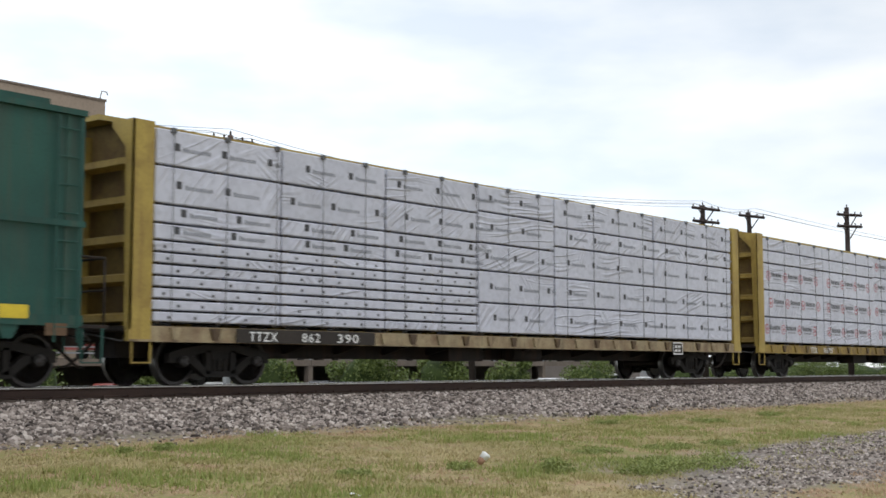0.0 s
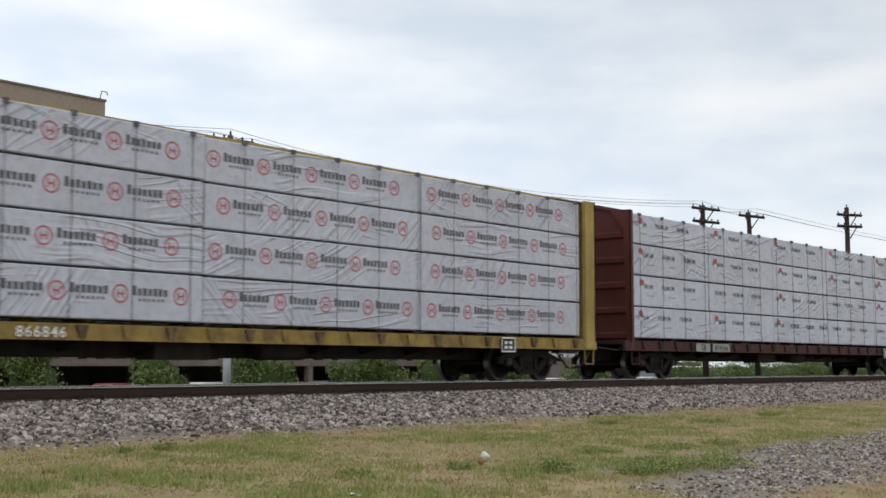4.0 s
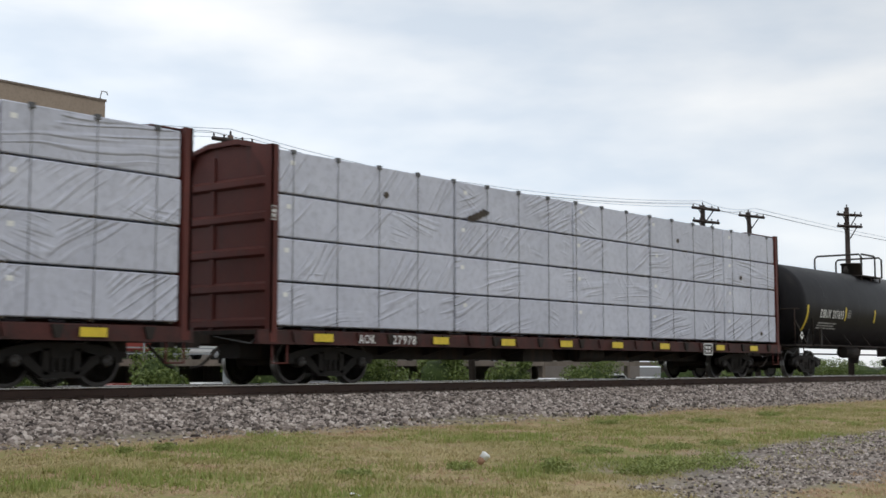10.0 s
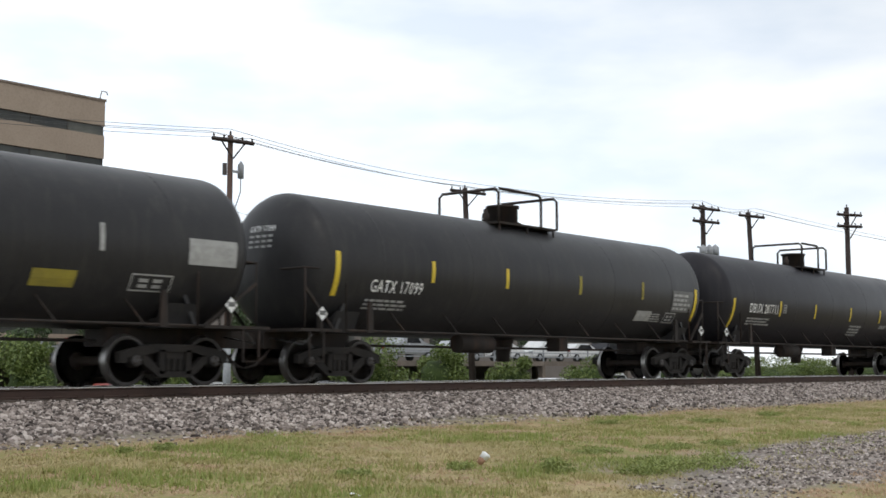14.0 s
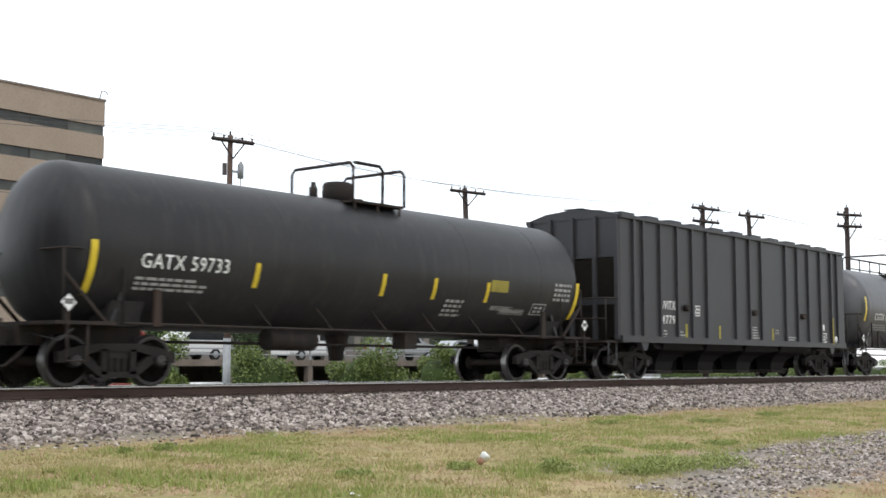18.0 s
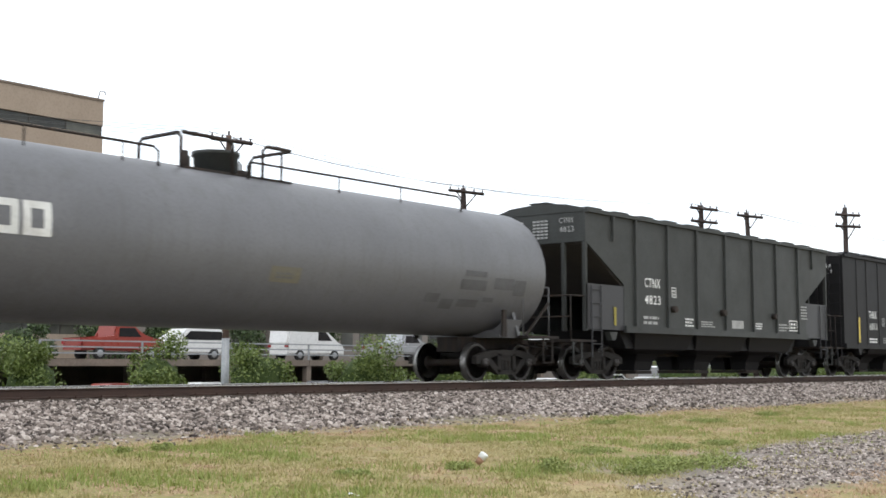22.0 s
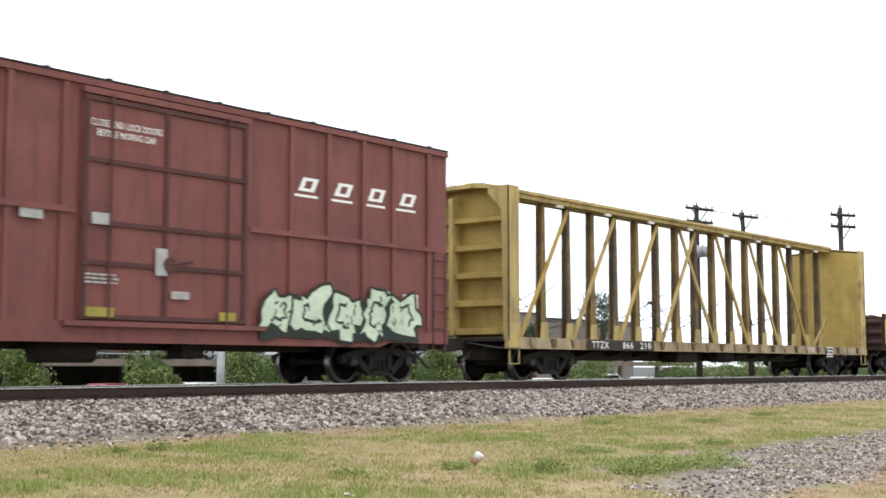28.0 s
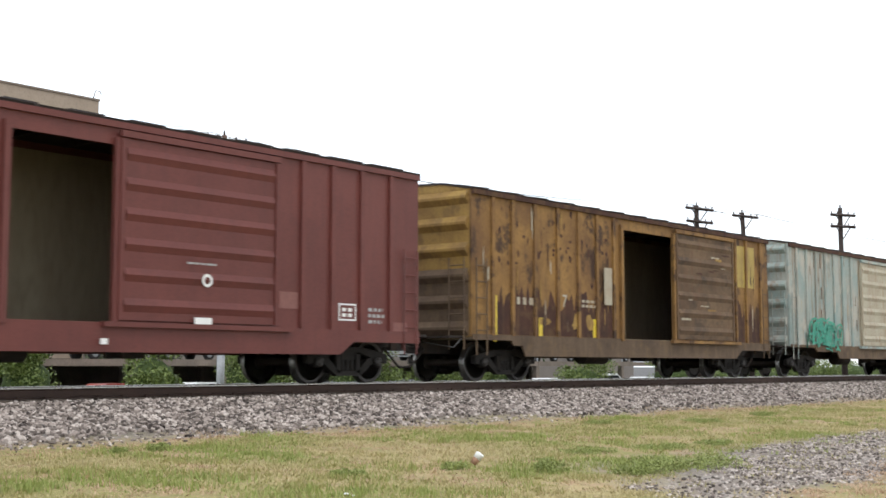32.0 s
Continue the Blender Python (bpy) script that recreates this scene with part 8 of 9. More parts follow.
R, ZC = 1.55, 2.65
c = tank_car(322.15, "long dark grey tank car with roof walkway", R, ZC, 17.1, M["grey_tank"], 9.2, fittings=2, walkway=(-5.51, 1.01), ladder_x=-5.15, seams=0)
head_text(c, -9.1, R, ZC, "CGTX 64796")
tank_marks(c, R, ZC, "CGTX 64796", -8.62, 2.13, 2.03, 0.28, [], [], [("f", 7.32, 1.66, 0.58, 0.28), ("l", 7.75, 2.18, 0.95, 0.5)], half=9.3)
for x in (-9.58, 8.97):
    stripe(c, x, 2.08, 0.14, 0.93, R=R, zc=ZC)
part("black_panel", plate(bmesh.new(), 5.85, 7.25, 1.96, 2.31, 0, R, ZC), M["hop_black"], c)
letter(c, "NOT ODORIZED", 6.0, 2.07, 1.05, 0.11, W_, R + 0.004, ZC)
text_lines(c, 5.85, 1.80, 0.8, 0.14, 2, DW, R, ZC, seed=41)
part("black_panel", plate(bmesh.new(), 5.02, 5.74, 1.72, 2.12, 0, R, ZC), M["hop_black"], c)
for k, word in enumerate(("LIQUEFIED", "PETROLEUM", "GAS")):
    letter(c, word, 5.06 + (0.18 if k == 2 else 0.0), 1.99 - 0.12 * k, 0.62 if k < 2 else 0.26, 0.09, W_, R + 0.004, ZC)
for x in (-6.46, -3.20, 0.05, 3.13, 5.70):
    stripe(c, x, 2.27, 0.12, 0.47, R=R, zc=ZC)
frame_box(c, -6.32, 2.13, 0.28, 0.29, DW, R, ZC)

M["faint_dark"] = material("scuffed_dark_patch", (0.085, 0.085, 0.088), (0.125, 0.125, 0.13), 3.0, 14, 0.6, bump=0)
M["faint_yellow"] = material("bleached_yellow_patch", (0.185, 0.165, 0.11), (0.165, 0.155, 0.135), 3.0, 20, 0.6, bump=0)
R, ZC = 1.58, 2.68
c = tank_car(343.2, "long pale grey tank car with full-length roof railing", R, ZC, 16.8, M["light_tank"], 9.25, fittings=3, hand_rail=False, seams=0, ladder_x=None, walkway=(-1.40, 1.50), rail_y=0.65, rail_z=0.55, gear=False)
block_letters(c, -8.31, 2.46, 3.59, 0.57, 6, M["white_dull"], R, ZC)
letter(c, "PROX 81839", -8.22, 2.0, 1.78, 0.26, DW, R, ZC)
part("orange_panel", plate(bmesh.new(), -6.3, -5.85, 2.04, 2.32, 0, R, ZC), M["old_yellow"], c)
text_lines(c, -8.1, 1.58, 1.22, 0.26, 2, GP, R, ZC)
for x, z, w, h in ((6.15, 2.44, 0.80, 0.13), (6.05, 2.12, 0.95, 0.24), (7.3, 2.18, 0.75, 0.27), (8.1, 2.05, 0.45, 0.38), (4.9, 1.76, 0.5, 0.22), (5.5, 1.60, 0.45, 0.26), (6.1, 1.68, 0.75, 0.20), (7.0, 1.84, 0.40, 0.12)):
    part("faded_panel", plate(bmesh.new(), x, x + w, z, z + h, 0, R, ZC), M["faint_dark"], c)
part("yellow_panel", plate(bmesh.new(), 0.15, 0.95, 1.98, 2.30, 0, R, ZC), M["faint_yellow"], c)
text_lines(c, 0.30, 2.06, 0.55, 0.16, 2, GP, R, ZC, seed=3)
lathe_rim = lathe(bmesh.new(), [(-9.28, R + 0.001), (-9.32, R + 0.035), (-9.22, R + 0.035), (-9.20, R + 0.001)], 48, "x", centre=(0, 0, ZC))
part("jacket_rim", lathe_rim, M["light_tank"], c)
bm = pipe(bmesh.new(), [(-9.0, -0.75, ZC + 1.36), (-9.0, -0.75, ZC + R + 0.09), (-8.9, -0.75, ZC + R + 0.16), (-2.12, -0.75, ZC + R + 0.16), (-2.0, -0.75, ZC + R + 0.08), (-2.0, -0.75, ZC + 1.36)], 0.026)
for x in (-7.0, -4.8, -2.8):
    rod(bm, (x, -0.75, ZC + 1.36), (x, -0.75, ZC + R + 0.16), 0.018, 5)
part("roof_railing", bm, M["dark_frame"], c)
bm = pipe(bmesh.new(), [(7.0, -0.75, ZC + 1.36), (7.0, -0.75, ZC + R + 0.07), (6.86, -0.75, ZC + R + 0.16), (0.3, -0.75, ZC + R + 0.16), (0.2, -0.75, ZC + R + 0.08), (0.2, -0.75, ZC + 1.36)], 0.026)
for x in (4.8, 2.8):
    rod(bm, (x, -0.75, ZC + 1.36), (x, -0.75, ZC + R + 0.16), 0.018, 5)
part("roof_railing", bm, M["dark_frame"], c)
placard(c, -9.5, 1.4, R, ZC)


# --- hoppers ---
def knob(c, x, z):
    part("vibrator_bracket", rod(bmesh.new(), (x, -1.53, z), (x, -1.68, z), 0.10, 10), M["dark_frame"], c)


c = hopper(302.6, "dark grey covered hopper with heavy side ribs", 15.55, 13.1, M["hop_grey"], [-7.09, -6.58, -5.63, -4.64, -3.75, -2.81, -0.92, 0.05, 0.91, 2.77, 3.72, 4.63, 5.65, 6.60, 7.17], 0, 4)
letter(c, "WITX", -5.53, 1.98, 0.78, 0.26, W_)
letter(c, "4779", -5.53, 1.57, 0.76, 0.25, W_)
frame_box(c, -3.55, 1.85, 0.29, 0.31, W_)
stripe(c, -7.0, 1.14, 0.13, 0.97)
for x in (-4.1, -2.0, 1.75):
    stripe(c, x, 1.14, 0.13, 0.46, M["old_yellow"])
for x in (-4.17, 0.25, 4.05):
    knob(c, x, 2.06)
frame_box(c, 5.70, 1.20, 0.46, 0.33, W_)
part("white_panel", plate(bmesh.new(), 5.79, 6.01, 1.63, 1.83), W_, c)
stripe(c, 6.60, 1.14, 0.10, 0.95, M["old_yellow"], side=1.60)
part("white_panel", lathe(bmesh.new(), [(-1.545, 0.0), (-1.545, 0.12), (-1.525, 0.12)], 12, "y", centre=(7.0, 0, 1.32)), W_, c, "round white sticker")
for x, z, w, h, n in ((-5.65, 1.16, 0.5, 0.28, 3), (-4.65, 1.16, 0.5, 0.26, 3), (0.15, 1.16, 0.6, 0.5, 6), (3.0, 1.16, 0.6, 0.22, 3), (1.95, 1.42, 0.3, 0.2, 2)):
    text_lines(c, x, z, w, h, n, DW, seed=14)

c = hopper(362.4, "grey covered hopper with open triangular ends", 15.85, 13.3, M["hop_grey2"], [-6.60, -5.43, -3.64, -1.89, -0.04, 1.88, 3.63, 5.37, 6.58], 1, 3, bottom=1.34)
letter(c, "CTNX", -4.92, 2.57, 0.88, 0.27, W_)
letter(c, "4823", -4.92, 2.10, 0.88, 0.26, W_)
frame_box(c, -3.39, 2.35, 0.27, 0.29, W_)
frame_box(c, 4.62, 1.55, 0.66, 0.36, W_)
for x, z, w, h, n in ((-5.0, 1.54, 0.97, 0.29, 2), (-2.6, 1.53, 0.56, 0.28, 3), (-1.63, 1.54, 0.94, 0.2, 3), (2.05, 1.55, 0.55, 0.24, 3), (3.75, 1.53, 0.8, 0.28, 3), (5.62, 1.97, 0.6, 0.5, 5)):
    text_lines(c, x, z, w, h, n, W_ if w < 0.6 else DW, seed=17)
for x in (-6.5, -3.55, 0.06):
    stripe(c, x, 1.46, 0.12, 0.5, M["old_yellow"])
part("faded_panel", plate(bmesh.new(), 0.4, 1.2, 1.54, 1.79), DW, c)
for x in (-3.4, -0.3, 3.35):
    knob(c, x, 2.0)

for k in range(2):
    bm = bmesh.new()
    for r in range(6):
        for q in range(4):
            quad_y = 0.95 - k * 0.8 - q * 0.13
            bm.faces.new([bm.verts.new((-7.955, yy, zz)) for yy, zz in ((quad_y, 3.78 + 0.09 * r), (quad_y - 0.10, 3.78 + 0.09 * r), (quad_y - 0.10, 3.83 + 0.09 * r), (quad_y, 3.83 + 0.09 * r))])
    tagged(part("small_stencil", bm, DW, c), kind="stuff")


def end_letters(car, body, x, y, z, w, h, mat):
    """Small stencils on a car's leading end."""
    me = flat_text(body, 1.0)
    me.materials.clear()
    me.materials.append(mat)
    xs, ys = [v.co.x for v in me.vertices], [v.co.y for v in me.vertices]
    for v in me.vertices:
        v.co = (x, y - (v.co.x - min(xs)) / (max(xs) - min(xs)) * w, z + (v.co.y - min(ys)) / (max(ys) - min(ys)) * h)
    me.name = "lettering"
    ob = new("lettering", me)
    ob.parent = car
    return ob


end_letters(c, "CTNX", -7.955, -0.72, 4.16, 0.46, 0.15, DW)
end_letters(c, "4823", -7.955, -0.72, 3.92, 0.46, 0.15, DW)

c = hopper(379.8, "black covered hopper with pale graffiti along its side", 15.9, 13.1, M["hop_black"], [-6.62, -5.64, -4.43, -3.20, -0.65, 0.56, 3.14, 4.37, 5.68, 6.79], 2, 4)
letter(c, "THRX", -5.5, 2.19, 0.80, 0.28, W_)
letter(c, "6011", -5.45, 1.75, 0.75, 0.27, W_)
frame_box(c, -4.14, 1.92, 0.27, 0.31, DW)
frame_box(c, 5.86, 1.26, 0.56, 0.36, DW)
stripe(c, -6.48, 1.26, 0.13, 0.93)
stripe(c, 6.62, 1.26, 0.14, 0.85, M["old_yellow"])
text_lines(c, -5.5, 1.26, 0.9, 0.22, 2, W_, seed=18)
text_lines(c, -4.05, 1.26, 0.41, 0.25, 3, DW, seed=18)
end_letters(c, "THRX", -8.01, -0.70, 4.02, 0.42, 0.13, W_)
end_letters(c, "6011", -8.01, -0.70, 3.82, 0.42, 0.13, W_)
M["spray_white"] = material("white_spray_paint", (0.55, 0.57, 0.58), (0.38, 0.41, 0.45), 3.5, 20, 0.6, bump=0)
M["spray_blue"] = material("blue_grey_spray_paint", (0.05, 0.06, 0.09), (0.10, 0.12, 0.16), 3, 20, 0.6, bump=0)
M["spray_dark"] = material("dark_green_spray_paint", (0.012, 0.018, 0.014), (0.025, 0.034, 0.027), 3, 20, 0.6, bump=0)
M["spray_red"] = material("salmon_spray_paint", (0.48, 0.30, 0.25), (0.42, 0.22, 0.17), 3, 20, 0.6, bump=0)
M["spray_camo"] = material("mottled_spray_paint", (0.34, 0.36, 0.38), (0.06, 0.065, 0.075), 2.6, 9, 0.6, bump=0, spots=(0.55, 0.57, 0.58), spot_amount=0.7, spot_scale=3.0)
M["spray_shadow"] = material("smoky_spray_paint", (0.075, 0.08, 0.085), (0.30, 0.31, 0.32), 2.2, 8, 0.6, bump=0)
M["spray_mint"] = material("mint_spray_paint", (0.58, 0.66, 0.52), (0.42, 0.52, 0.38), 1.5, 9, 0.6, bump=0)
M["spray_pale"] = material("thin_pink_spray_paint", (0.38, 0.20, 0.16), (0.32, 0.14, 0.10), 2.0, 9, 0.6, bump=0)
M["spray_teal"] = material("teal_spray_paint", (0.06, 0.35, 0.24), (0.05, 0.24, 0.18), 3, 20, 0.6, bump=0)
for x in (6.7, 7.3):
    part("roof_grab", pipe(bmesh.new(), [(x, -1.4, 4.5), (x, -1.4, 4.66), (x + 0.45, -1.4, 4.66), (x + 0.45, -1.4, 4.5)], 0.025), M["galvanised"], c, "bent steel grab iron")
part("roof_walk", boxes((-5.2, 7.9, -1.32, -1.02, 4.66, 4.70)), M["galvanised"], c, "pale grey roof walkway")
bubble_piece(c, -3.40, 3.80, 1.06, 2.16, 8, M["hop_black"], M["spray_camo"], M["spray_white"], M["spray_white"], 81, side=1.60, label="large white-outlined graffiti with grey shading")
stripe(c, -0.69, 1.32, 0.13, 0.5, M["old_yellow"], side=1.622)
tag_lines(c, 3.75, 1.3, 0.42, 0.75, M["spray_white"], 14, side=1.60, strokes=6, thick=0.022)
tag_lines(c, 4.36, 1.78, 0.96, 0.48, M["spray_white"], 4, side=1.60, strokes=8, thick=0.03)
tag_lines(c, 4.46, 1.30, 0.80, 0.46, M["spray_white"], 9, side=1.60, strokes=7, thick=0.03)
for x, z in ((-2.9, 4.02), (-1.35, 4.05), (-0.4, 4.0), (1.9, 3.6), (7.2, 3.9)):
    part("scuff", plate(bmesh.new(), x, x + 0.22, z, z + 0.07, -1.60), M["dull_white"], c)


# --- box cars ---
def red_boxcar(P, num_a, num_b, label):
    c = boxcar(P, label, 16.0, 12.6, M["bnsf"], 5.25, [-7.23, -6.25, -5.22, -4.18, -3.13, -2.1, 1.97, 3.10, 4.15, 5.20, 6.15, 7.33], (-1.78, 1.88), 2, belt=2.96, white_end=True, roof_peak=0.06, low_end_mat=M["bnsf_dark"], line_mat=M["bnsf_dark"])
    return c


c = red_boxcar(397.6, "728", "892", "tall oxide-red boxcar with plug door and white end panel")
block_letters(c, -7.08, 2.36, 0.62, 0.32, 2, M["cream"])
block_letters(c, -6.12, 2.36, 0.54, 0.32, 2, M["cream"])
letter(c, "728", -7.13, 1.82, 0.68, 0.32, M["cream"])
letter(c, "892", -6.10, 1.82, 0.70, 0.32, M["cream"])
for z in (2.16, 1.72):
    part("yellow_panel", plate(bmesh.new(), -7.0, -6.5, z, z + 0.08), M["old_yellow"], c)
frame_box(c, -4.85, 2.11, 0.30, 0.33, W_)
text_lines(c, -7.2, 1.35, 0.83, 0.28, 2, W_, seed=19)
text_lines(c, -7.2, 1.07, 0.83, 0.26, 3, M["reflector"], seed=19)
bm = bmesh.new()
vs = [bm.verts.new((6.75 + 0.36 * math.cos(i * 0.3142), -1.585, 4.2 + 0.38 * math.sin(i * 0.3142))) for i in range(20)]
bm.faces.new(vs)
em = part("round_emblem", bm, M["spray_red"], c, "faded round emblem")
bm = bmesh.new()
for k in range(-2, 3):
    quad(bm, 6.75 - 0.22, 6.75 + 0.22, -1.59, 4.2 + 0.12 * k - 0.02, 4.2 + 0.12 * k + 0.02)
part("emblem_bar", bm, M["bnsf"], em)
for x, z, w, h in ((-1.62, 2.24, 0.28, 0.17), (-0.13, 2.11, 0.24, 0.32), (0.02, 3.45, 0.22, 0.2)):
    part("white_panel", plate(bmesh.new(), x, x + w, z, z + h, -1.66), W_, c)
for x, z, w, h, n, q in ((-0.98, 1.61, 0.7, 0.22, 3, DW), (0.6, 1.55, 0.8, 0.2, 2, DW), (0.0, 2.5, 0.9, 0.08, 1, DW)):
    text_lines(c, x, z, w, h, n, q, side=1.65, seed=20)
letter(c, "CLOSE AND LOCK DOORS", -1.6, 4.06, 1.4, 0.12, W_, side=1.65)
letter(c, "BEFORE MOVING CAR", -1.48, 3.88, 1.15, 0.12, W_, side=1.65)
text_lines(c, -3.0, 1.57, 0.74, 0.25, 3, W_, seed=20)
text_lines(c, 5.5, 1.98, 0.6, 0.58, 5, DW, seed=20)
frame_box(c, 6.48, 1.60, 0.5, 0.32, W_)
part("yellow_panel", plate(bmesh.new(), 6.48, 6.98, 1.26, 1.56), M["old_yellow"], c)
for x in (-4.73, -2.7, -0.5, 2.65, 4.75):
    stripe(c, x, 0.94, 0.50, 0.11, M["old_yellow"], side=1.60)

c = boxcar(415.95, "tall faded-red boxcar with close ribs and pale graffiti", 16.0, 12.6, M["orange_red"], 5.28, [-7.27, -6.59, -5.83, -5.07, -4.31, -3.56, -2.75, -1.99, 1.85, 2.68, 3.51, 4.42, 5.35, 6.32, 7.37], (-1.78, 1.78), 2, roof_peak=0.08)
rnd = random.Random(90)
for k in range(95):
    x = rnd.choice((rnd.gauss(-3.6, 1.3), rnd.gauss(3.4, 1.2), rnd.uniform(-7.4, 7.2)))
    z = 1.08 + abs(rnd.gauss(0, 0.42)) + (0.7 if k % 7 == 0 else 0.0)
    if -1.95 < x < 1.95 or any(abs(x - e) < 0.09 for e in (-7.27, -6.59, -5.83, -5.07, -4.31, -3.56, -2.75, -1.99, 1.85, 2.68, 3.51, 4.42, 5.35, 6.32, 7.37)):
        continue
    w, l = rnd.uniform(0.05, 0.20), rnd.uniform(0.08, 0.55)
    rim = [(x + w * math.cos(q * 0.7) * rnd.uniform(0.4, 1), z + 0.5 * l * math.sin(q * 0.7) * rnd.uniform(0.4, 1)) for q in range(9)]
    bm = bmesh.new()
    bm.faces.new([bm.verts.new((px, -1.5285 - 0.0002 * k, pz)) for px, pz in rim])
    part("faded_graffiti", bm, M[rnd.choice(("spray_pale", "spray_pale", "spray_red", "white_dull", "spray_shadow"))], c)
for x, z, w, h, k in ((-5.4, 1.15, 2.6, 1.0, 3), (2.2, 1.05, 2.3, 0.7, 5), (-6.9, 1.2, 1.3, 0.6, 6)):
    tag_lines(c, x, z, w, h, M["spray_red"], k, side=1.58, strokes=8, thick=0.03)
stripe(c, -7.62, 1.16, 0.5, 0.25)
stripe(c, 7.7, 1.16, 0.4, 0.22)
part("white_panel", plate(bmesh.new(), -2.45, -2.05, 1.56, 1.82, -1.59), W_, c)
text_lines(c, 0.2, 3.2, 0.85, 0.38, 3, W_, side=1.65, seed=21)

c = red_boxcar(434.35, "729", "132", "tall oxide-red boxcar with white and green graffiti")
block_letters(c, -7.16, 2.75, 0.66, 0.34, 2, W_, side=1.612)
block_letters(c, -6.14, 2.77, 0.60, 0.34, 2, W_, side=1.612)
letter(c, "729", -7.14, 2.11, 0.66, 0.35, W_)
letter(c, "132", -6.10, 2.11, 0.66, 0.35, W_)
frame_box(c, -4.89, 2.51, 0.27, 0.31, W_)
for i in range(4):
    block_letters(c, 3.28 + 1.02 * i, 3.86, 0.50, 0.28, 1, W_, lean=0.5)
    part("logo_bar", plate(bmesh.new(), 3.18 + 1.02 * i, 3.86 + 1.02 * i, 3.74, 3.79), W_, c)
bubble_piece(c, -6.1, -4.1, 0.84, 1.92, 3, M["spray_blue"], M["spray_camo"], M["spray_white"], M["spray_blue"], 52, side=1.60, label="white bubble graffiti letters with blue shading")
tag_lines(c, -5.05, 0.70, 1.6, 0.34, M["spray_white"], 12, side=1.60, strokes=7)
bubble_piece(c, 2.25, 6.9, 0.83, 2.04, 5, M["spray_dark"], M["spray_mint"], M["spray_dark"], M["spray_dark"], 57, side=1.62, label="pale green graffiti letters with dark outlines")
text_lines(c, -7.2, 1.75, 0.76, 0.28, 2, W_, seed=22)
text_lines(c, -6.9, 4.35, 0.6, 0.22, 3, M["spray_red"], seed=22)
letter(c, "CLOSE AND LOCK DOORS", -1.66, 4.43, 1.49, 0.12, W_, side=1.65)
letter(c, "BEFORE MOVING CAR", -1.53, 4.26, 1.22, 0.12, W_, side=1.65)
part("yellow_panel", plate(bmesh.new(), -7.12, -6.5, 1.12, 1.40), M["old_yellow"], c)
for x, z, w, h in ((-2.91, 2.75, 0.42, 0.24), (-3.82, 1.37, 0.2, 0.31), (-3.7, 2.8, 0.12, 0.2)):
    part("white_panel", plate(bmesh.new(), x, x + w, z, z + h, -1.59), DW, c)
for x, z, w, h in ((-0.26, 1.95, 0.26, 0.48), (-1.6, 2.75, 0.4, 0.2), (0.1, 1.55, 0.4, 0.14)):
    part("white_panel", plate(bmesh.new(), x, x + w, z, z + h, -1.66), DW, c)
text_lines(c, -1.7, 1.75, 0.7, 0.2, 3, DW, side=1.65, seed=23)
stripe(c, -1.4, 1.19, 0.56, 0.16, M["old_yellow"], side=1.66)
stripe(c, 1.4, 1.19, 0.4, 0.16, M["old_yellow"], side=1.66)
frame_box(c, 6.5, 1.59, 0.5, 0.33, W_)

c = centerbeam(456.4, "empty weathered yellow centre-beam flat car with open truss", 23.3, M["yellow_dirty"], M["sill_dirty"], False, crest=4.75)
part("mark_panel", boxes((-8.2, -4.75, -1.56, -1.546, 0.80, 1.06)), M["door_dark"], c, "black painted panel")
letter(c, "TTZX", -8.01, 0.84, 0.83, 0.18, W_, side=1.562)
letter(c, "866", -6.46, 0.84, 0.55, 0.18, W_, side=1.562)
letter(c, "210", -5.53, 0.84, 0.59, 0.18, W_, side=1.562)
letter(c, "TTX", 5.9, 0.85, 0.62, 0.16, W_, side=1.55)
sill_panel(c, 7.59)

c = gondola(478.3, "rusty brown gondola with scrap and white spray tags", 16.8, 13.5, M["gon"])
block_letters(c, -6.62, 1.87, 0.38, 0.16, 2, W_, side=1.53)
letter(c, "30580", -6.94, 1.50, 0.92, 0.22, W_, side=1.53)
for x, z, h in ((-8.38, 1.25, 0.95), (-4.72, 1.50, 0.48), (-1.36, 1.50, 0.47), (0.90, 1.48, 0.47), (7.98, 1.20, 1.0)):
    stripe(c, x, z, 0.12, h, side=1.58)
for x, z, w, h, s, k in ((-0.15, 0.95, 1.37, 0.74, 5, 9), (3.13, 1.52, 1.22, 0.46, 6, 9), (5.35, 1.56, 0.92, 0.5, 7, 8), (3.12, 0.74, 0.55, 0.42, 8, 6), (5.76, 0.90, 0.53, 0.42, 9, 7)):
    tag_lines(c, x, z, w, h, M["spray_white"], s, side=1.58, strokes=k, thick=0.02)
frame_box(c, -1.37, 0.72, 0.5, 0.2, W_, side=1.58)
frame_box(c, 2.39, 0.60, 0.46, 0.27, W_, side=1.58, fill=False)
frame_box(c, 2.39, 0.88, 0.46, 0.27, W_, side=1.58, fill=False)
frame_box(c, 6.52, 0.88, 0.6, 0.2, W_, side=1.58)
for x in (-3.3, -2.3, -1.2):
    tag_lines(c, x, 0.85, 0.5, 0.4, M["olive_spray"], int(x * 10), side=1.58, strokes=3, thick=0.03)
part("white_panel", plate(bmesh.new(), -7.55, -7.35, 1.12, 1.28, -1.53), W_, c)
text_lines(c, -5.7, 0.97, 0.4, 0.24, 2, DW, side=1.53)
text_lines(c, -2.2, 1.6, 0.4, 0.2, 2, W_, side=1.53)

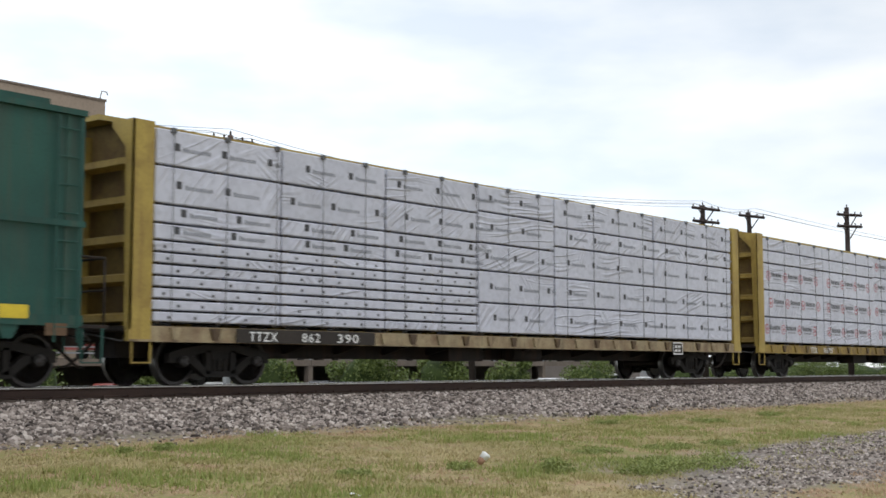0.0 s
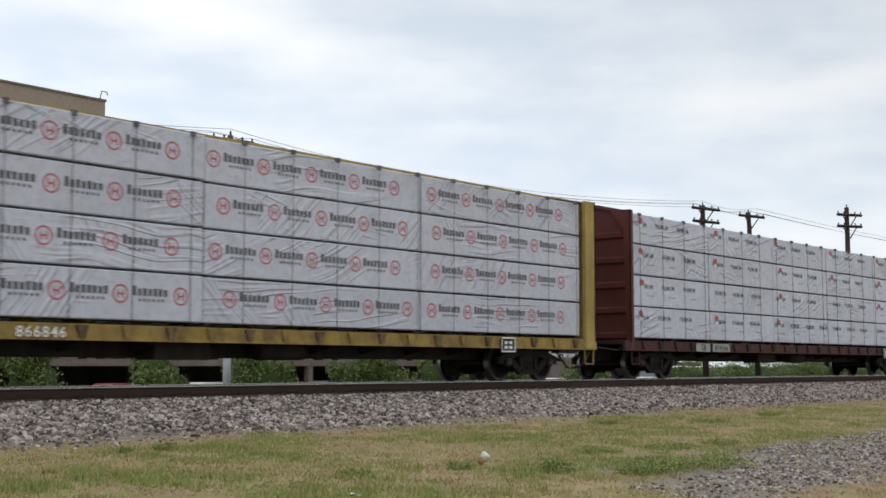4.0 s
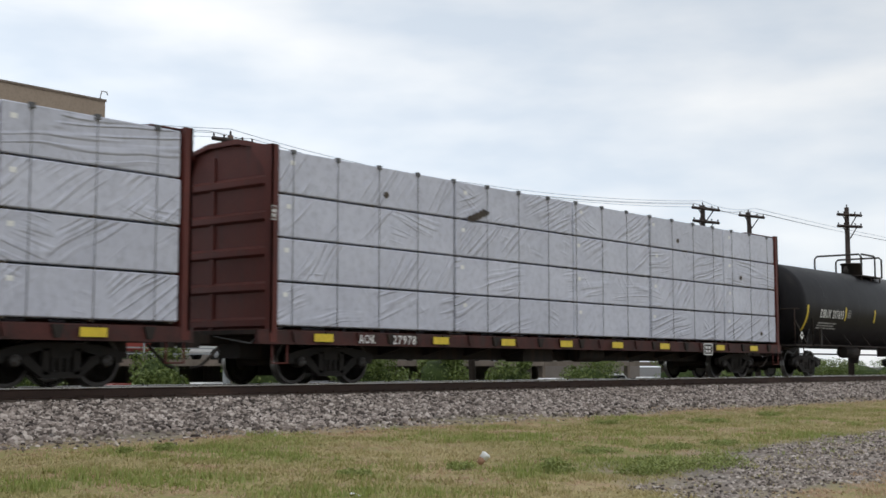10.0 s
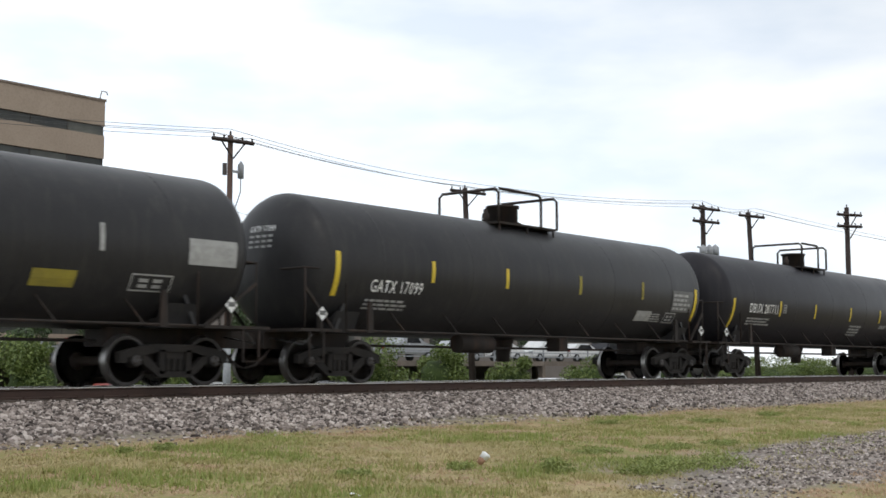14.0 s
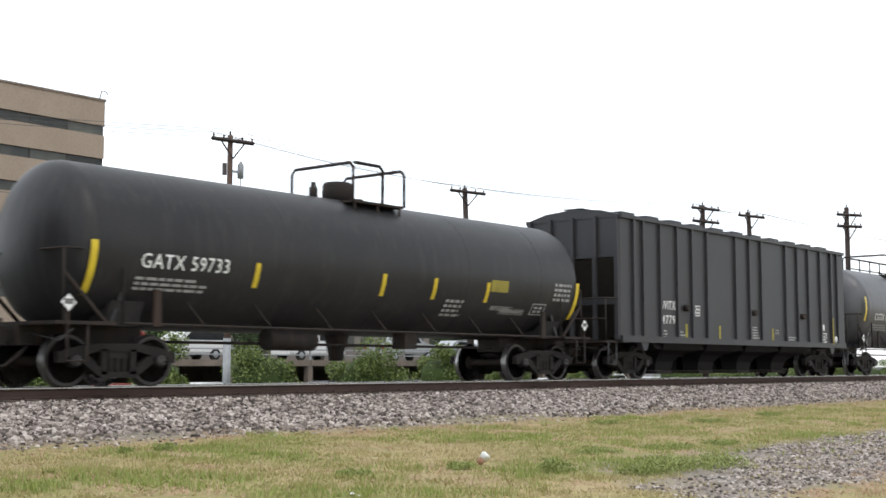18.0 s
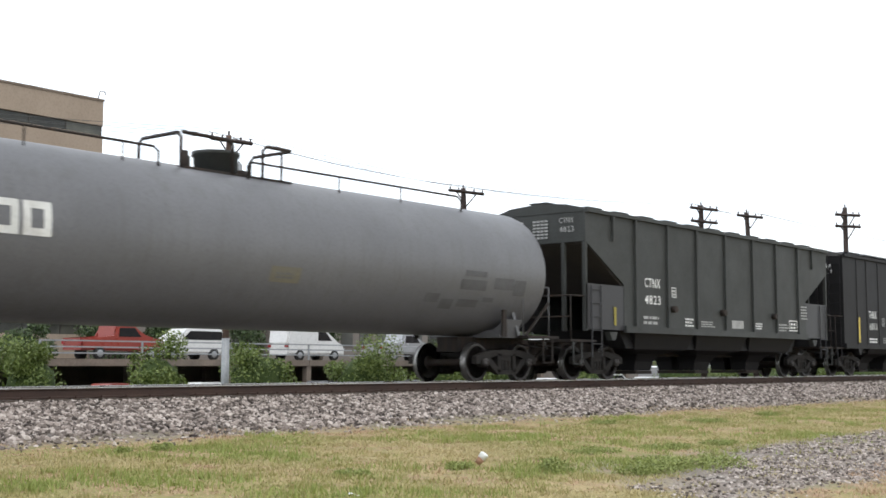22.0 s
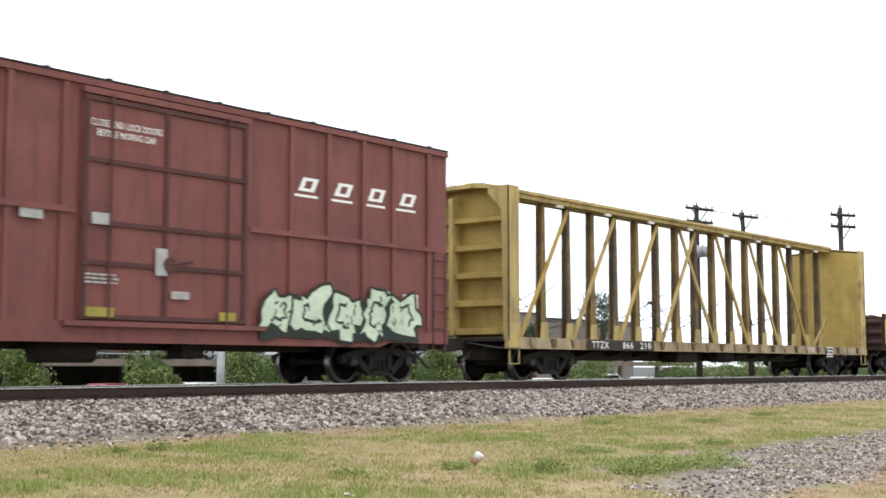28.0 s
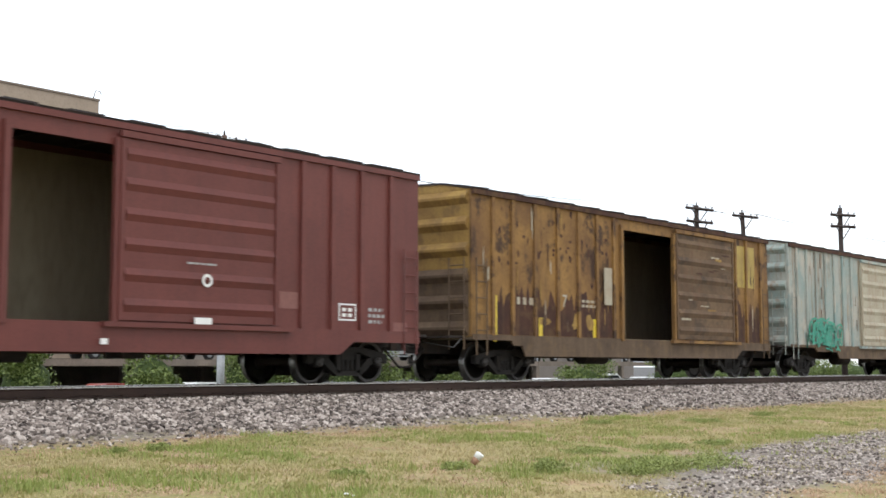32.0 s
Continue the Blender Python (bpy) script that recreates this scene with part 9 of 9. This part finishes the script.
c = boxcar(496.4, "maroon boxcar with its sliding door open", 16.75, 13.3, M["alm"], 4.60, [-7.50, -6.63, -5.73, -4.87, -4.0, -3.13, -2.25, 4.8, 5.65, 6.52, 7.44], (0.36, 4.08), 1, opening=(-1.80, 0.32), roof_peak=0.28)
end_letters(c, "ALM 327", -8.50, -0.35, 4.20, 0.75, 0.12, W_)
letter(c, "ALM", -7.41, 1.88, 0.51, 0.27, W_)
letter(c, "327", -6.48, 1.88, 0.53, 0.27, W_)
frame_box(c, -5.48, 1.85, 0.28, 0.31, W_)
text_lines(c, -7.39, 1.25, 0.56, 0.25, 2, W_, seed=24)
M["patch_grey"] = material("grey_touch_up_paint", (0.085, 0.06, 0.06), (0.07, 0.05, 0.05), 2, 20, 0.6, bump=0)
M["patch_pale"] = material("pale_touch_up_paint", (0.23, 0.10, 0.085), (0.19, 0.085, 0.075), 2, 20, 0.6, bump=0)
for x, z, w, h, k in ((-6.55, 1.51, 0.70, 0.29, "patch_pale"), (-5.65, 1.46, 0.68, 0.31, "patch_pale"), (-4.74, 1.3, 0.66, 0.75, "patch_grey"), (-2.96, 1.41, 0.64, 0.38, "patch_pale"), (4.2, 1.49, 0.5, 0.33, "patch_pale"), (7.5, 1.0, 0.5, 0.3, "patch_pale")):
    part("paint_patch", plate(bmesh.new(), x, x + w, z, z + h, -1.528 if k else 0), M[k], c)
for x, z, w, h in ((-7.3, 1.05, 0.2, 0.14), (-2.74, 2.16, 0.22, 0.18), (2.0, 1.12, 0.4, 0.12), (0.0, 0.73, 0.14, 0.1)):
    part("white_panel", plate(bmesh.new(), x, x + w, z, z + h, -1.66), W_, c)
bm = bmesh.new()
ring(bm, 2.28, -1.66, 1.92, 0.12, 0.05)
part("round_sticker", bm, W_, c)
frame_box(c, 5.86, 1.3, 0.52, 0.35, W_)
text_lines(c, 6.76, 1.26, 0.5, 0.38, 3, DW, seed=24)
text_lines(c, 1.8, 2.2, 0.7, 0.06, 1, DW, side=1.66, seed=24)

M["ochre_end"] = material("rust_stained_ochre_paint", (0.36, 0.225, 0.06), (0.24, 0.14, 0.045), 1.1, 16, 0.7, streak=RUST, streak_amount=0.4, spots=(0.12, 0.07, 0.035), spot_amount=0.5, spot_scale=1.6)
M["grimy_sill"] = material("grimy_brown_paint", (0.14, 0.094, 0.06), (0.085, 0.058, 0.041), 1.3, 16, 0.85, streak=(0.2, 0.14, 0.08), streak_amount=0.4, spots=(0.17, 0.11, 0.055), spot_amount=0.4, spot_scale=2.2)
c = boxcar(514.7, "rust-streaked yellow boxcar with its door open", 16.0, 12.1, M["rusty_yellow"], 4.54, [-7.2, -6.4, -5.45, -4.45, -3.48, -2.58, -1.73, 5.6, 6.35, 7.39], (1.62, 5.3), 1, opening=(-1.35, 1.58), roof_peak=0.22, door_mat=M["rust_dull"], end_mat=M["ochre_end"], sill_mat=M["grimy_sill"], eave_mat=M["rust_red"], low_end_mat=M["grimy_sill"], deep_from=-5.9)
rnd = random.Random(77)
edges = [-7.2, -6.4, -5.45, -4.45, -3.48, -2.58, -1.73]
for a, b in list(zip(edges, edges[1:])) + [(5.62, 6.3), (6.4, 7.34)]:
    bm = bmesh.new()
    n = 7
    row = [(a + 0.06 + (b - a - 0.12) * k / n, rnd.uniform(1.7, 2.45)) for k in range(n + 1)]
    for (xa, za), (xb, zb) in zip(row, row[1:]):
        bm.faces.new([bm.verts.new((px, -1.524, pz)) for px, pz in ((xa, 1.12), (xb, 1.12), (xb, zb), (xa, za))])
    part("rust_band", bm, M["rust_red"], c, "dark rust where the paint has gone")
for x, z, h in ((-7.1, 0.95, 1.1), (-5.2, 0.97, 0.6), (-2.7, 1.05, 0.55)):
    stripe(c, x, z, 0.16, h)
part("paint_patch", plate(bmesh.new(), 5.5, 7.0, 2.87, 4.2, -1.528), M["yellow"], c)
part("white_panel", plate(bmesh.new(), -2.3, -1.9, 2.0, 3.0, -1.59), M["cream"], c)
letter(c, "17", -4.4, 1.87, 0.4, 0.32, M["cream"])
text_lines(c, -6.2, 1.87, 0.84, 0.32, 1, M["cream"], seed=25)
text_lines(c, -3.3, 1.9, 0.7, 0.25, 2, M["cream"], seed=25)
# flakes where the yellow paint has come off, clustered along the upper panels
for a, b in zip(edges, edges[1:]):
    for k in range(rnd.randint(5, 11)):
        fx, fz = rnd.uniform(a + 0.14, b - 0.14), min(4.3, max(2.5, rnd.gauss(3.5, 0.45)))
        fw, fh = rnd.uniform(0.03, 0.10), rnd.uniform(0.04, 0.16)
        bm = bmesh.new()
        ring = [bm.verts.new((fx + fw * math.cos(q * 0.9) * rnd.uniform(0.5, 1), -1.526, fz + fh * math.sin(q * 0.9) * rnd.uniform(0.5, 1))) for q in range(7)]
        bm.faces.new(ring)
        part("bare_flake", bm, M["rust_red"], c)
rnd = random.Random(78)
for k in range(7):
    wx, wz = rnd.uniform(-7.0, -2.0), rnd.uniform(1.42, 1.65)
    fw, fh = rnd.uniform(0.08, 0.2), rnd.uniform(0.12, 0.3)
    bm = bmesh.new()
    bm.faces.new([bm.verts.new((wx + fw * math.cos(q * 0.63) * rnd.uniform(0.45, 1), -1.53, wz + fh * math.sin(q * 0.63) * rnd.uniform(0.45, 1))) for q in range(10)])
    part("yellow_remnant", bm, M["ochre_end"], c)

# pale bare streaks and dark smears down the yellow sides and across the dull door
rnd = random.Random(80)
for k in range(60):
    on_door = k % 3 == 0
    x = rnd.uniform(1.75, 5.0) if on_door else rnd.choice((rnd.uniform(-7.7, -1.8), rnd.uniform(5.55, 7.7)))
    z = rnd.uniform(1.25, 4.0) if on_door else rnd.choice((rnd.uniform(1.15, 2.2), rnd.uniform(2.2, 4.0)))
    w, l = (rnd.uniform(0.15, 0.6), rnd.uniform(0.03, 0.09)) if on_door else (rnd.uniform(0.02, 0.07), rnd.uniform(0.15, 0.7))
    if any(abs(x - e) < 0.13 for e in edges):
        continue
    kind = rnd.choice(("cream", "rust_red", "grimy_sill", "ochre_end", "rust_red"))
    bm = bmesh.new()
    n = 5
    pts = [(x + w * f / n, z + l + rnd.uniform(-0.25, 0.2) * l) for f in range(n + 1)] + [(x + w * f / n, z + rnd.uniform(-0.2, 0.25) * l) for f in range(n, -1, -1)]
    bm.faces.new([bm.verts.new((px, (-1.608 if on_door else -1.5285) - 0.0002 * k, pz)) for px, pz in pts])
    part("worn_streak", bm, M[kind], c)

c = boxcar(532.4, "chalky teal boxcar with a stained cream door", 16.0, 12.1, M["teal"], 4.6, even(-7.4, 7.4, 19), (-1.6, 2.0), 1, roof_peak=0.2, door_mat=M["cream"], sill_mat=M["grimy_sill"], eave_mat=M["rust_red"])
part("paint_patch", plate(bmesh.new(), -1.7, 7.9, 1.1, 4.4, -1.528), M["cream"], c)
for k, (x, z, w, h) in enumerate(((-6.8, 1.0, 2.4, 1.0), (-6.6, 1.15, 2.0, 0.75), (-5.2, 0.95, 1.6, 0.9), (-6.2, 1.5, 1.9, 0.45))):
    tag_lines(c, x, z, w, h, M["spray_teal"], 15 + k, side=1.60 + 0.004 * k, strokes=10, thick=0.045)
rnd = random.Random(79)
for k in range(26):
    x = rnd.uniform(-7.3, -1.9)
    z, w, l = rnd.uniform(1.2, 4.1), rnd.uniform(0.03, 0.10), rnd.uniform(0.15, 0.7)
    part("rust_run", plate(bmesh.new(), x, x + w, z, min(z + l, 4.4), -1.527 - 0.0002 * k), M["rust_dull"] if k % 3 else M["cream"], c)


# ---- what moves ----
def travel(t):
    """Metres the train has gone at t seconds: a smooth curve through TRAVEL."""
    ts = [a for a, _ in TRAVEL]
    ds = [b for _, b in TRAVEL]
    c = np.polyfit(ts, ds, 3)
    return float(np.polyval(c, t) - np.polyval(c, 0))


def motions():
    times = [2.0 * i for i in range(17)]
    for car, P in CARS:
        walk(car, [(t, pose(P - travel(t), TRACK_Y, 0)) for t in times])
    # wheels roll while their car is near the view and rest before and after
    fine = [i / FPS for i in range(int(32 * FPS) + 1)]
    for w, dx, x, P in WHEELSETS:
        near = [t for t in fine if -4 < P + x - travel(t) < 48]
        if not near:
            near = [0.0, 32.0]
        keys = ([0.0] if near[0] > 0 else []) + near + ([32.0] if near[-1] < 32 else [])
        rows = []
        for t in keys:
            a = -math.degrees((travel(min(max(t, near[0]), near[-1])) - travel(near[0])) / 0.457)
            rows.append((t, pose(dx, 0, 0.457) @ Matrix.Rotation(radians(a), 4, "Y")))
        walk(w, rows)


motions()
